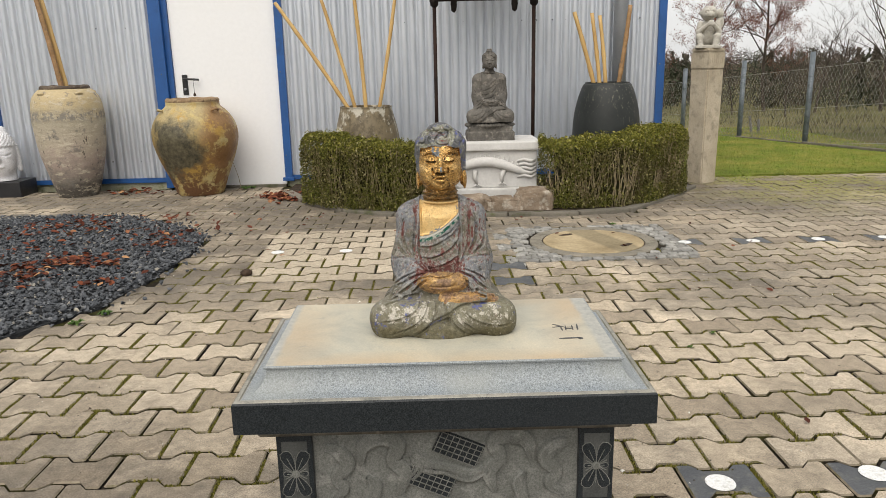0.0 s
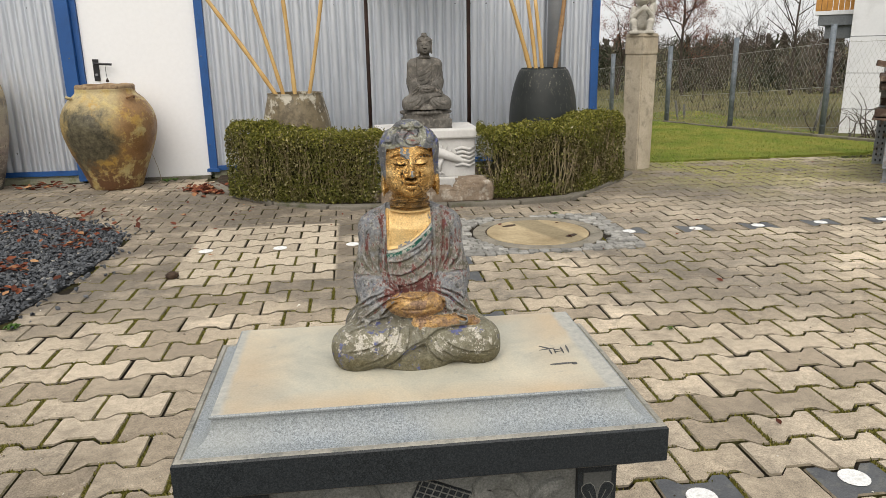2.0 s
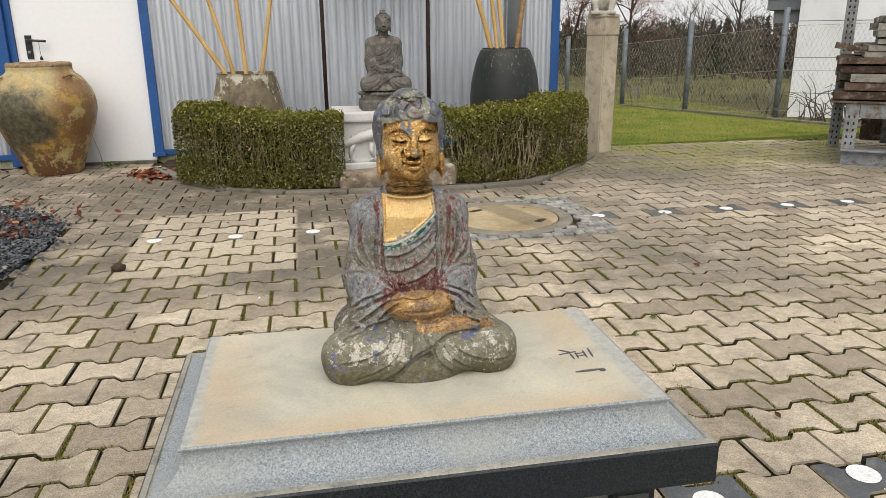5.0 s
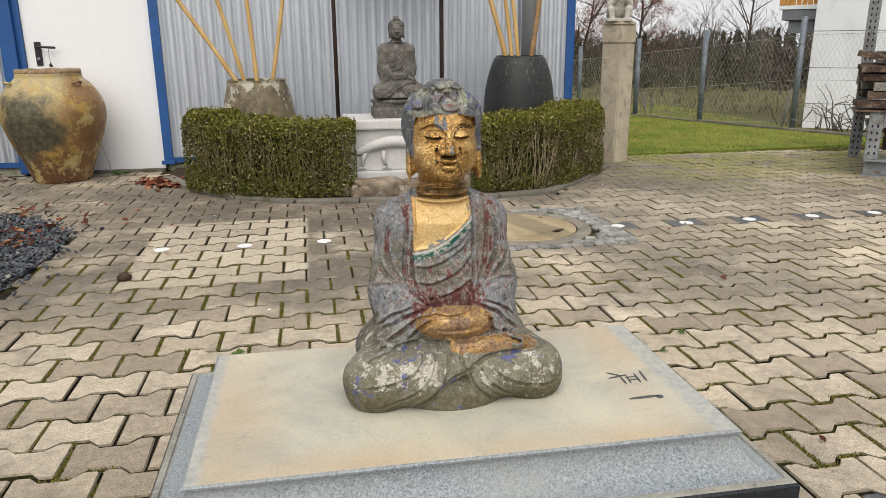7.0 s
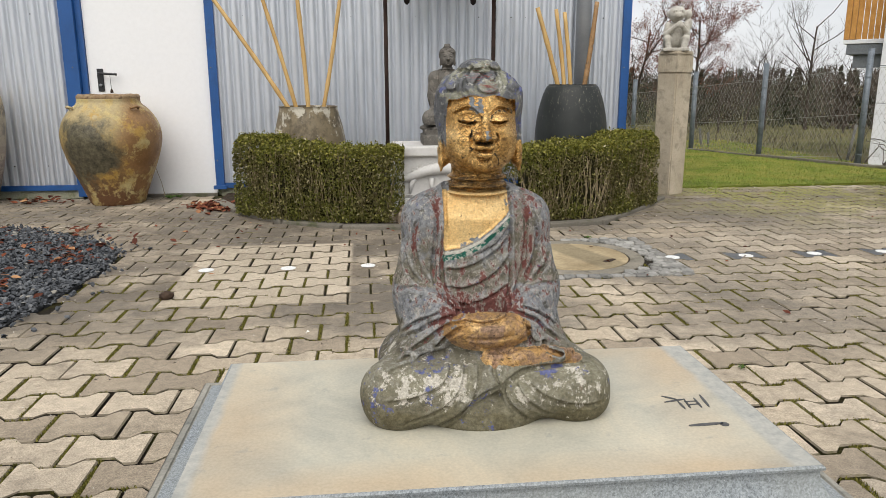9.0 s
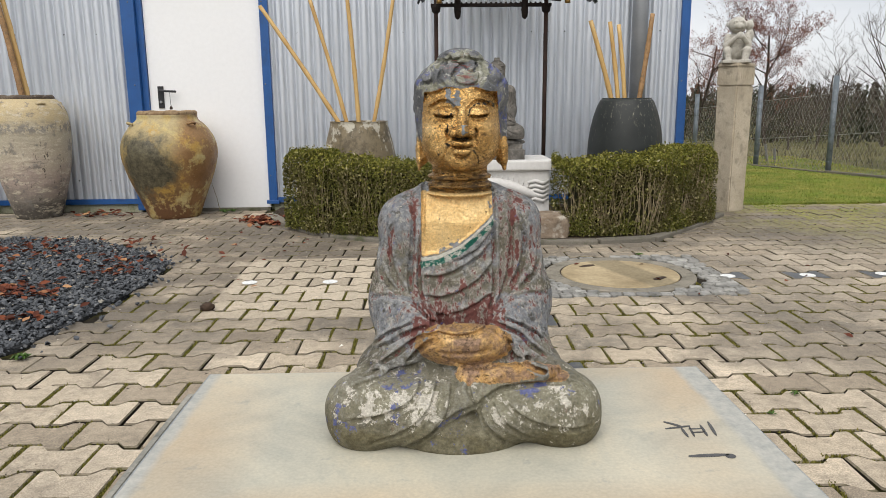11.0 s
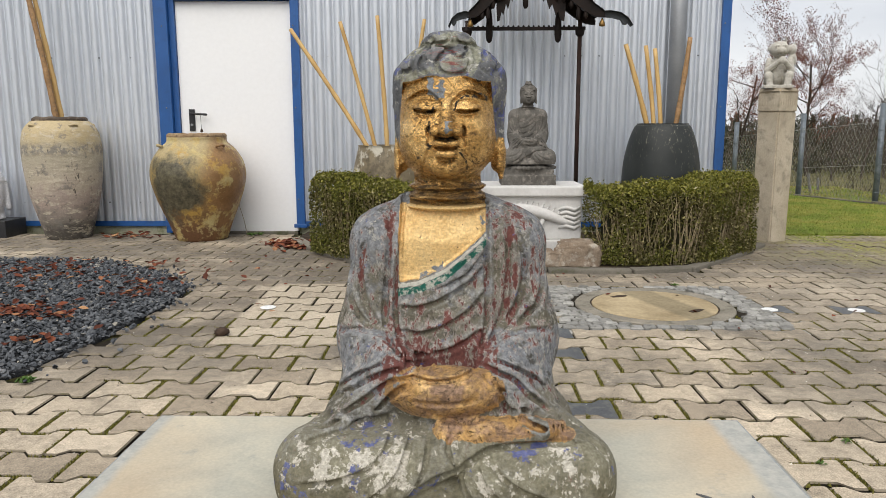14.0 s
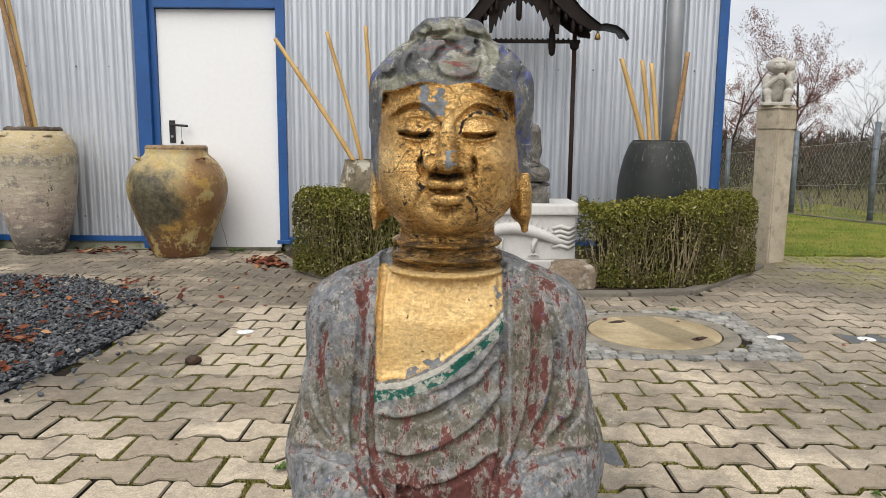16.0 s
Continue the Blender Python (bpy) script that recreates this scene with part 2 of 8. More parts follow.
def box(bm, x0, x1, y0, y1, z0, z1, bevel=0.0, m=None):
    made = bmesh.ops.create_cube(bm, size=1.0)["verts"]
    for v in made:
        v.co = Vector(((x0 + x1) / 2 + v.co.x * (x1 - x0), (y0 + y1) / 2 + v.co.y * (y1 - y0), (z0 + z1) / 2 + v.co.z * (z1 - z0)))
        if m:
            v.co = m @ v.co
    if bevel:
        edges = {e for v in made for e in v.link_edges}
        bmesh.ops.bevel(bm, geom=list(edges), offset=bevel, segments=2, profile=0.6, affect="EDGES")
    return bm


def boxed(name, dims, material, parent=None, label="", bevel=0.004, m=None):
    return part(name, box(bmesh.new(), *dims, bevel, m), material, parent, label)


def lathe(bm, profile, n=48, at=(0, 0, 0), wobble=0.0, seed=0):
    rings = []
    for r, z in profile:
        ring = []
        for k in range(n):
            a = 2 * math.pi * k / n
            q = r * (1 + wobble * noise.noise((math.cos(a) * 1.5, math.sin(a) * 1.5, z * 4 + seed)))
            ring.append(bm.verts.new((at[0] + q * math.cos(a), at[1] + q * math.sin(a), at[2] + z)))
        rings.append(ring)
    for a, b in zip(rings, rings[1:]):
        for k in range(n):
            bm.faces.new((a[k], a[(k + 1) % n], b[(k + 1) % n], b[k]))
    bm.faces.new(rings[0][::-1])
    bm.faces.new(rings[-1])
    return bm


def smooth_profile(points, steps=5):
    """A Catmull-Rom run through a few radii and heights."""
    p = [points[0], *points, points[-1]]
    out = []
    for k in range(1, len(p) - 2):
        for s in range(steps):
            u = s / steps
            out.append(tuple(0.5 * (2 * p[k][c] + (p[k + 1][c] - p[k - 1][c]) * u + (2 * p[k - 1][c] - 5 * p[k][c] + 4 * p[k + 1][c] - p[k + 2][c]) * u * u
                                    + (3 * p[k][c] - p[k - 1][c] - 3 * p[k + 1][c] + p[k + 2][c]) * u ** 3) for c in (0, 1)))
    return out + [points[-1]]


def tube_data(points, radii, sides=8, verts=None, faces=None, cap=True):
    verts = [] if verts is None else verts
    faces = [] if faces is None else faces
    pts = [Vector(p) for p in points]
    if isinstance(radii, (int, float)):
        radii = [radii] * len(pts)
    start = len(verts)
    for k, p in enumerate(pts):
        d = (pts[min(k + 1, len(pts) - 1)] - pts[max(k - 1, 0)]).normalized()
        side = d.cross(Vector((0.31, 0.95, 0.05)) if abs(d.z) > 0.7 else Vector((0, 0, 1))).normalized()
        up = side.cross(d)
        for s in range(sides):
            a = 2 * math.pi * s / sides
            verts.append(p + (side * math.cos(a) + up * math.sin(a)) * radii[k])
    for k in range(len(pts) - 1):
        for s in range(sides):
            a, b = start + k * sides + s, start + k * sides + (s + 1) % sides
            faces.append((a, b, b + sides, a + sides))
    if cap:
        faces.append(tuple(range(start + sides - 1, start - 1, -1)))
        faces.append(tuple(range(start + (len(pts) - 1) * sides, start + len(pts) * sides)))
    return verts, faces


def tube(name, points, radii, material, parent=None, label="", sides=8, smooth=True):
    v, f = tube_data(points, radii, sides)
    return mesh_object(name, v, f, material, parent, label, smooth)


def inside(poly, x, y):
    hit = False
    for (x0, y0), (x1, y1) in zip(poly, poly[1:] + poly[:1]):
        if (y0 > y) != (y1 > y) and x < (x1 - x0) * (y - y0) / (y1 - y0) + x0:
            hit = not hit
    return hit


def slab(bm, outline, z0, z1, bevel=0.0):
    """A prism over an outline, with its upper rim bevelled."""
    base = [bm.verts.new((x, y, z0)) for x, y in outline]
    cx, cy = sum(p[0] for p in outline) / len(outline), sum(p[1] for p in outline) / len(outline)
    rim = [bm.verts.new((x, y, z1 - bevel)) for x, y in outline]
    loops = [base, rim]
    if bevel:
        top = []
        for x, y in outline:
            d = math.hypot(x - cx, y - cy) or 1
            top.append(bm.verts.new((x - (x - cx) / d * bevel, y - (y - cy) / d * bevel, z1)))
        loops.append(top)
    n = len(outline)
    for a, b in zip(loops, loops[1:]):
        for k in range(n):
            bm.faces.new((a[k], a[(k + 1) % n], b[(k + 1) % n], b[k]))
    bm.faces.new(loops[-1])
    return bm


# ---- the setting: ground, hall, lawn ----
GRAVEL = [(-1.56, 4.95), (-1.50, 4.6), (-1.54, 4.05), (-1.62, 3.55), (-1.85, 3.15), (-2.3, 2.95), (-5.6, 2.9), (-5.6, 5.78), (-2.4, 5.72), (-1.82, 5.28)]
BED = [(-1.34, 6.62), (-1.10, 6.14), (-0.74, 5.72), (-0.36, 5.50), (0.45, 5.41), (0.95, 5.40), (1.32, 5.48), (1.80, 6.00), (2.12, 6.42), (2.12, 7.02), (-1.34, 7.02)]
COVER_AT, COVER_R = (0.872, 4.575), 0.30

def fall(x, y):
    """The land dips behind the fence and runs level far off."""
    d = max(0.0, (y - 8.4) * 0.91 + (x - 5.2) * 0.41) if x > 2.1 else 0.0
    return -0.03 - 0.10 * min(d, 3.0) - 0.042 * min(max(d - 3.0, 0.0), 70.0)


GX = [-400, -60, -12, 2.09, 2.11, 3, 3.8, 4.4, 5, 5.6, 6.2, 7, 8, 10, 13, 18, 26, 38, 60, 100, 400]
GY = [-400, -60, -6, 4, 7, 7.6, 8.2, 8.8, 9.4, 10, 10.8, 11.6, 12.6, 14, 17, 22, 30, 42, 60, 85, 120, 300, 900]
verts = [(x, y, fall(x, y)) for y in GY for x in GX]
faces = [(j * len(GX) + i, j * len(GX) + i + 1, (j + 1) * len(GX) + i + 1, (j + 1) * len(GX) + i) for j in range(len(GY) - 1) for i in range(len(GX) - 1)]
t = Tree("winter_meadow")
gcol = t.ramp(t.noise(0.35, 6, 0.65), (0.35, (0.10, 0.105, 0.035)), (0.65, (0.19, 0.16, 0.075)))
gcol = t.mix(0.6, gcol, t.ramp(t.noise(9, 5, 0.7), (0.3, 0.5), (0.7, 1.4)), "MULTIPLY")
t.bump(t.noise(14, 5, 0.7), 0.8, 0.06)
M_meadow = t.done(gcol, 0.95)
ground = tagged(mesh_object("ground", verts, faces, M_meadow, smooth=True), "flat winter meadow reaching far behind the fence", "ground", kind="structure")

# sand bed under the paving
pavement = boxed("pavement", (-6.0, 5.6, -2.85, 7.02, -0.028, -0.0135), M_joint, bevel=0)
tagged(pavement, "yard of dark sand and moss joints between concrete pavers", "pavement", kind="structure")

# lawn
LAWN = [(2.12, 7.02), (2.6, 7.035), (3.2, 7.05), (4.07, 7.08), (4.8, 7.15), (5.78, 7.22), (5.16, 8.37), (4.64, 9.50), (4.235, 10.53), (3.80, 11.60), (2.12, 15.8)]
t = Tree("lawn_turf")
lcol = t.ramp(t.noise(1.6, 6, 0.65), (0.3, (0.10, 0.135, 0.02)), (0.5, (0.21, 0.24, 0.04)), (0.7, (0.29, 0.27, 0.065)))
t.bump(t.noise(60, 4, 0.7), 0.8, 0.03)
M_turf = t.done(lcol, 0.95)
bm = slab(bmesh.new(), LAWN, -0.04, 0.0)
lawn = tagged(part("lawn", bm, M_turf), "mown green lawn strip beside the paved yard", "lawn", kind="structure")
t = Tree("grass_blades")
M_grass = t.done(t.mix(t.ramp(t.noise(2.6, 6, 0.7), (0.46, 0.0), (0.56, 1.0)), t.ramp(t.island(), (0, (0.09, 0.15, 0.02)), (1, (0.28, 0.38, 0.065))), t.ramp(t.island(), (0, (0.23, 0.225, 0.04)), (1, (0.47, 0.43, 0.12)))), 0.7)
rng = np.random.default_rng(5)
gv, gf = [], []
while len(gf) < 62000:
    x, y = rng.uniform(2.1, 5.8), rng.uniform(6.5, 12.0)
    if not inside(LAWN, x, y) and not (rng.random() < 0.55 and noise.noise((x * 2.1, y * 3.0, 1.0)) + 0.5 * noise.noise((x * 9, y * 9, 4.0)) > 0.42 - 0.55 * (y - 6.35) and 2.3 < x < 5.4 and y > 6.35):
        continue
    h, a, w = rng.uniform(0.004, 0.016) + 0.022 * (rng.random() < 0.03), rng.uniform(0, 6.28), rng.uniform(0.002, 0.0045)
    dx, dy = math.cos(a), math.sin(a)
    k = len(gv)
    lean = rng.uniform(0, 0.03)
    gv += [(x - dx * w, y - dy * w, -0.005), (x + dx * w, y + dy * w, -0.005), (x - dy * lean, y + dx * lean, h)]
    gf.append((k, k + 1, k + 2))
tagged(mesh_object("grass", gv, gf, M_grass), "short green grass blades of the lawn", "grass", kind="stuff")

# hall: corrugated sheets
SHEET_Y, WALL_TOP = 7.095, 3.4


def corrugated(name, x0, x1, material):
    pitch, depth = 0.076, 0.024
    shape = [(pitch * u, d) for u, d in ((0.0, 0.0), (0.07, 0.04), (0.15, 0.35), (0.22, 0.72), (0.31, 0.94), (0.42, 1.0), (0.58, 1.0), (0.69, 0.94), (0.78, 0.72), (0.85, 0.35), (0.93, 0.04))]
    xs = []
    n = int((x1 - x0) / pitch) + 1
    for k in range(n):
        for dx, d in shape:
            x = x0 + k * pitch + dx
            if x < x1:
                xs.append((x, -d * depth))
    xs.append((x1, 0.0))
    verts, faces = [], []
    for z in (0.062, WALL_TOP):
        verts += [(x, SHEET_Y + d, z) for x, d in xs]
        verts += [(x, SHEET_Y + d + 0.004, z) for x, d in xs]
    m = len(xs)
    for k in range(m - 1):
        faces.append((k, k + 1, 2 * m + k + 1, 2 * m + k))
        faces.append((m + k + 1, m + k, 3 * m + k, 3 * m + k + 1))
    ob = mesh_object(name, verts, faces, material, smooth=True)
    return tagged(ob, "silver-grey corrugated metal cladding of the hall", "wall", kind="structure")


wall_left = corrugated("wall_west", -9.0, -4.02, M_sheet)
wall_mid = corrugated("wall_middle", -3.98, -2.50, M_sheet)
wall_right = corrugated("wall_east", -1.40, 1.985, M_sheet)
for wall, spots in ((wall_mid, [(-3.72, 1.42), (-3.46, 1.42), (-3.39, 1.42), (-3.0, 1.42), (-2.74, 1.42), (-3.72, 0.25), (-3.0, 0.25), (-2.74, 0.25)]),
                    (wall_right, [(-1.27, 1.42), (-1.14, 1.42), (-0.95, 1.42), (-0.29, 1.42), (0.23, 1.42), (0.75, 1.42), (0.88, 1.42), (1.02, 1.42), (1.14, 1.42), (1.80, 1.42), (-1.20, 0.25)])):
    for x, z in spots:
        bm = bmesh.new()
        lathe(bm, [(0.0065, 0), (0.0065, 0.003), (0.003, 0.006)], 8)
        ob = part("screw", bm, M_screw, wall)
        ob.matrix_world = pose(x, SHEET_Y - 0.018, z, 90, 0, 0)
core = boxed("hall_core", (-9.0, 1.98, 7.14, 12.0, -0.02, WALL_TOP), M_plaster, bevel=0)
tagged(core, "plain inner wall of the hall behind the cladding", "wall", kind="structure")
for k, (x0, x1) in enumerate(((-9.0, -2.50), (-1.40, 2.0))):
    tagged(boxed(f"wall_base_{k + 1}", (x0, x1, 7.085, 7.14, -0.02, 0.055), M_plaster, bevel=0.003), "pale greenish rendered plinth under the cladding", "wall base", kind="structure")
    bm = bmesh.new()
    box(bm, x0, x1, 7.055, 7.135, 0.056, 0.061, 0.001)
    box(bm, x0, x1, 7.052, 7.056, 0.052, 0.096, 0.001)
    tagged(part(f"trim_{k + 1}", bm, M_blue), "blue folded metal drip trim at the foot of the cladding", "trim", kind="structure")
for k, (x0, x1, y0, z0) in enumerate(((-4.10, -3.94, 7.04, 0.06), (-2.522, -2.37, 7.035, 0.0), (-1.43, -1.362, 7.035, 0.06), (1.965, 2.035, 7.045, 0.0))):
    bm = bmesh.new()
    if k == 1:
        box(bm, x0, -2.415, y0, 7.135, z0, WALL_TOP, 0.004)
        box(bm, -2.4148, x1, 7.075, 7.135, z0, WALL_TOP, 0.003)
    else:
        box(bm, x0, x1, y0, 7.135, z0, WALL_TOP, 0.004)
    col = tagged(part(f"post_{k + 1}", bm, M_blue), "blue painted steel edge profile of the hall", "post", kind="structure")
    for z in (0.28, 1.02, 1.66):
        b = bmesh.new()
        lathe(b, [(0.006, 0), (0.006, 0.003), (0.003, 0.005)], 8)
        o = part("screw", b, M_screw, col)
        o.matrix_world = pose((x0 + x1) / 2 - 0.012, y0, z, 90, 0, 0)
tagged(boxed("post_5", (-1.45, -1.345, 7.02, 7.05, 0.045, 0.075), M_blue, bevel=0.003), "blue folded foot of the door frame", "post", kind="structure")
tagged(boxed("lintel", (-2.3698, -1.4302, 7.045, 7.135, 1.862, 1.985), M_blue, bevel=0.004), "blue steel lintel over the door", "lintel", kind="structure")
tagged(corrugated("wall_over_door", -2.50, -1.40, M_sheet), "silver-grey corrugated metal cladding of the hall", "wall", kind="structure")
bpy.data.objects["wall_over_door"].data.transform(Matrix.Translation((0, 0, 1.93)))

# door
door = thing("door_1", (-1.9, 7.10, 0.0), "closed plain white steel door in a blue frame", "door", kind="structure")
boxed("door_leaf", (-0.468, 0.468, 0.0, 0.045, 0.006, 1.858), M_door, door, bevel=0.003)
boxed("threshold", (-0.468, 0.468, -0.03, 0.03, -0.02, 0.005), M_kerb, door, bevel=0.002)
handle = boxed("handle_plate", (-0.40, -0.352, -0.010, -0.001, 0.835, 1.012), M_black_plastic, door, "black door handle plate", bevel=0.004)
v, f = tube_data([(-0.376, -0.012, 0.975), (-0.376, -0.05, 0.975), (-0.366, -0.058, 0.975), (-0.25, -0.058, 0.968), (-0.235, -0.054, 0.966)], 0.0095, 10)
mesh_object("handle", v, f, M_black_plastic, door, "black lever handle", True)
bm = lathe(bmesh.new(), [(0.011, 0), (0.011, 0.012), (0.008, 0.014)], 12)
o = part("lock_cylinder", bm, M_zinc, door)
o.matrix_local = pose(-0.376, -0.011, 0.885, 90, 0, 0)
v, f = tube_data([(-0.285, -0.062, 0.965), (-0.286, -0.060, 0.90), (-0.284, -0.058, 0.858)], 0.002, 6)
mesh_object("string", v, f, M_screw, door)
bm = lathe(bmesh.new(), [(0.002, 0.03), (0.012, 0.012), (0.013, 0.0), (0.004, -0.004)], 10)
o = part("bell", bm, M_iron, door, "small hanging metal bell")
o.matrix_local = pose(-0.284, -0.058, 0.828)

# downpipe
pipe = thing("downpipe", (1.615, 7.01, 0.0), "grey zinc rain pipe on the corrugated wall", "downpipe")
bm = lathe(bmesh.new(), [(0.062, -0.02), (0.062, 3.3)], 28)
part("pipe", bm, M_zinc, pipe, smooth=True)
for z in (0.65, 2.1):
    bm = lathe(bmesh.new(), [(0.063, z), (0.066, z + 0.004), (0.066, z + 0.026), (0.063, z + 0.03)], 28)
    part("bracket", bm, M_zinc, pipe)


# ---- bed with kerb stones ----
bm = slab(bmesh.new(), [(x, y + 0.02) for x, y in BED], -0.02, 0.012)
bed = tagged(part("flower_bed", bm, M_soil), "brown soil bed with leaf litter at the hall wall", "flower bed", kind="structure")
front = BED[:9]
for (x0, y0), (x1, y1) in zip(front, front[1:]):
    n = max(1, round(math.hypot(x1 - x0, y1 - y0) / 0.5))
    for k in range(n):
        ax, ay = x0 + (x1 - x0) * k / n, y0 + (y1 - y0) * k / n
        bx, by = x0 + (x1 - x0) * (k + 1) / n, y0 + (y1 - y0) * (k + 1) / n
        length, ang = math.hypot(bx - ax, by - ay), math.degrees(math.atan2(by - ay, bx - ax))
        bm = box(bmesh.new(), 0.003, length - 0.003, -0.04, 0.04, -0.02, 0.020 + 0.006 * random.random(), 0.008)
        o = part("kerb_stone", bm, M_kerb, bed, "weathered concrete edging stone")
        o.matrix_world = pose(ax, ay, 0, 0, 0, ang)


# ---- manhole with its ring of setts ----
manhole = thing("manhole", (*COVER_AT, 0.003), "round tan concrete manhole cover with two rusty lifting slots", "manhole cover", kind="structure")
ring = [(0.305, -0.011), (0.305, 0.000), (0.312, 0.002), (0.372, 0.003), (0.378, -0.002), (0.378, -0.011)]
bm = bmesh.new()
n = 64
loops = [[bm.verts.new((r * math.cos(2 * math.pi * k / n), r * math.sin(2 * math.pi * k / n), z)) for k in range(n)] for r, z in ring]
for a, b in zip(loops, loops[1:]):
    for k in range(n):
        bm.faces.new((a[k], a[(k + 1) % n], b[(k + 1) % n], b[k]))
part("cover_frame", bm, M_cover_ring, manhole, "worn concrete frame ring")
bm = lathe(bmesh.new(), [(0.297, -0.011), (0.297, -0.001), (0.293, 0.003)], 64)
part("cover", bm, M_cover, manhole)
bm = lathe(bmesh.new(), [(0.304, -0.0105), (0.304, -0.006)], 64)
part("cover_gap", bm, M_iron, manhole)
for a in (128, -38):
    bm = slab(bmesh.new(), [(-0.045, -0.012), (-0.01, -0.022), (0.05, -0.01), (0.045, 0.012), (0.0, 0.02), (-0.04, 0.012)], 0.002, 0.0045)
    o = part("lifting_slot", bm, M_iron, manhole, "dark rusty lifting slot")
    o.matrix_local = pose(0.21 * math.cos(radians(a)), 0.21 * math.sin(radians(a)), 0.0, 0, 0, a + 75)
SETTS = (COVER_AT[0] - 0.50, COVER_AT[0] + 0.52, COVER_AT[1] - 0.43, COVER_AT[1] + 0.42)
M_cobbles = [slab(bmesh.new(), [(0.0275 * px + 0.002 * math.sin(k * 3.1 + v), 0.0250 * py + 0.002 * math.cos(k * 2.3 + v * 2)) for k, (px, py) in enumerate(((1, -0.75), (1, 0.75), (0.78, 1), (-0.78, 1), (-1, 0.75), (-1, -0.75), (-0.78, -1), (0.78, -1)))], -0.012, 0.0015, 0.004) for v in range(4)]
sett_meshes = []
for k, b in enumerate(M_cobbles):
    me = bpy.data.meshes.new("sett")
    bmesh.ops.recalc_face_normals(b, faces=b.faces)
    b.to_mesh(me)
    b.free()
    me.materials.append(M_cobble)
    sett_meshes.append(me)
# sand round the setts, open under the cover
bm = bmesh.new()
inner, outer = [], []
for k in range(64):
    ca, sa = math.cos(2 * math.pi * k / 64), math.sin(2 * math.pi * k / 64)
    q = min((0.52 if ca > 0 else 0.50) / max(abs(ca), 1e-6), (0.42 if sa > 0 else 0.43) / max(abs(sa), 1e-6))
    inner.append(bm.verts.new((0.34 * ca, 0.34 * sa, -0.0105)))
    outer.append(bm.verts.new((q * ca, q * sa, -0.0105)))
for k in range(64):
    bm.faces.new((inner[k], outer[k], outer[(k + 1) % 64], inner[(k + 1) % 64]))
part("sett_bed", bm, M_joint, manhole, "dark mossy sand")
rng = np.random.default_rng(11)
for iy in range(-1, 17):
    for ix in range(-2, 20):
        x, y = SETTS[0] + 0.030 + ix * 0.0585, SETTS[2] + 0.027 + iy * 0.0535
        rim_row = not (0 <= iy < 16 and 0 <= ix < 18)
        x += rng.normal() * 0.002 + (0.02 if iy % 2 else 0)
        y += rng.normal() * 0.002
        if math.hypot(x - COVER_AT[0], y - COVER_AT[1]) < 0.402:
            continue
        rim_row = rim_row or x > SETTS[1] - 0.02 or y > SETTS[3] - 0.02
        o = new("sett", sett_meshes[int(rng.integers(4))])
        o.parent = manhole
        o.matrix_world = pose(x, y, -0.0065 if rim_row else rng.uniform(0.003, 0.007), rng.normal() * (0.3 if rim_row else 2), rng.normal() * (0.3 if rim_row else 2), rng.normal() * 7)


# ---- slate bed ----
bm = slab(bmesh.new(), GRAVEL, -0.02, 0.004)
slate_bed = tagged(part("slate_bed", bm, M_slate_bed), "bed of dark grey slate chips between pavers", "gravel bed", kind="structure")
rng = np.random.default_rng(3)
cv, cf = [], []
count = 0
while count < 24000:
    x, y = rng.uniform(-4.0, -1.35), rng.uniform(2.9, 5.9)
    stray = rng.random() < 0.012
    if not inside(GRAVEL, x + rng.normal() * 0.03, y + rng.normal() * 0.03) and not stray:
        continue
    if stray and not inside(GRAVEL, x - 0.25, y):
        continue
    s = rng.uniform(0.0055, 0.0155)
    m = Matrix.Translation((x, y, 0.006 + rng.uniform(0, 0.016))) @ Euler((rng.normal() * 0.5, rng.normal() * 0.5, rng.uniform(0, 6.28))).to_matrix().to_4x4()
    k = len(cv)
    for px, py in ((1, 0.1), (0.2, 0.75), (-0.9, 0.45), (-0.6, -0.7), (0.5, -0.6)):
        j = 1 + 0.3 * rng.normal()
        cv.append(m @ Vector((px * s * j, py * s * j, -0.22 * s)))
    for px, py in ((0.8, 0.1), (0.1, 0.6), (-0.7, 0.3), (-0.45, -0.5), (0.4, -0.45)):
        cv.append(m @ Vector((px * s, py * s, 0.3 * s)))
    cf += [(k + 5, k + 6, k + 7, k + 8, k + 9)] + [(k + i, k + (i + 1) % 5, k + 5 + (i + 1) % 5, k + 5 + i) for i in range(5)]
    count += 1
tagged(mesh_object("slate_chips", cv, cf, M_slate), "loose dark grey slate chips", "gravel", kind="stuff")


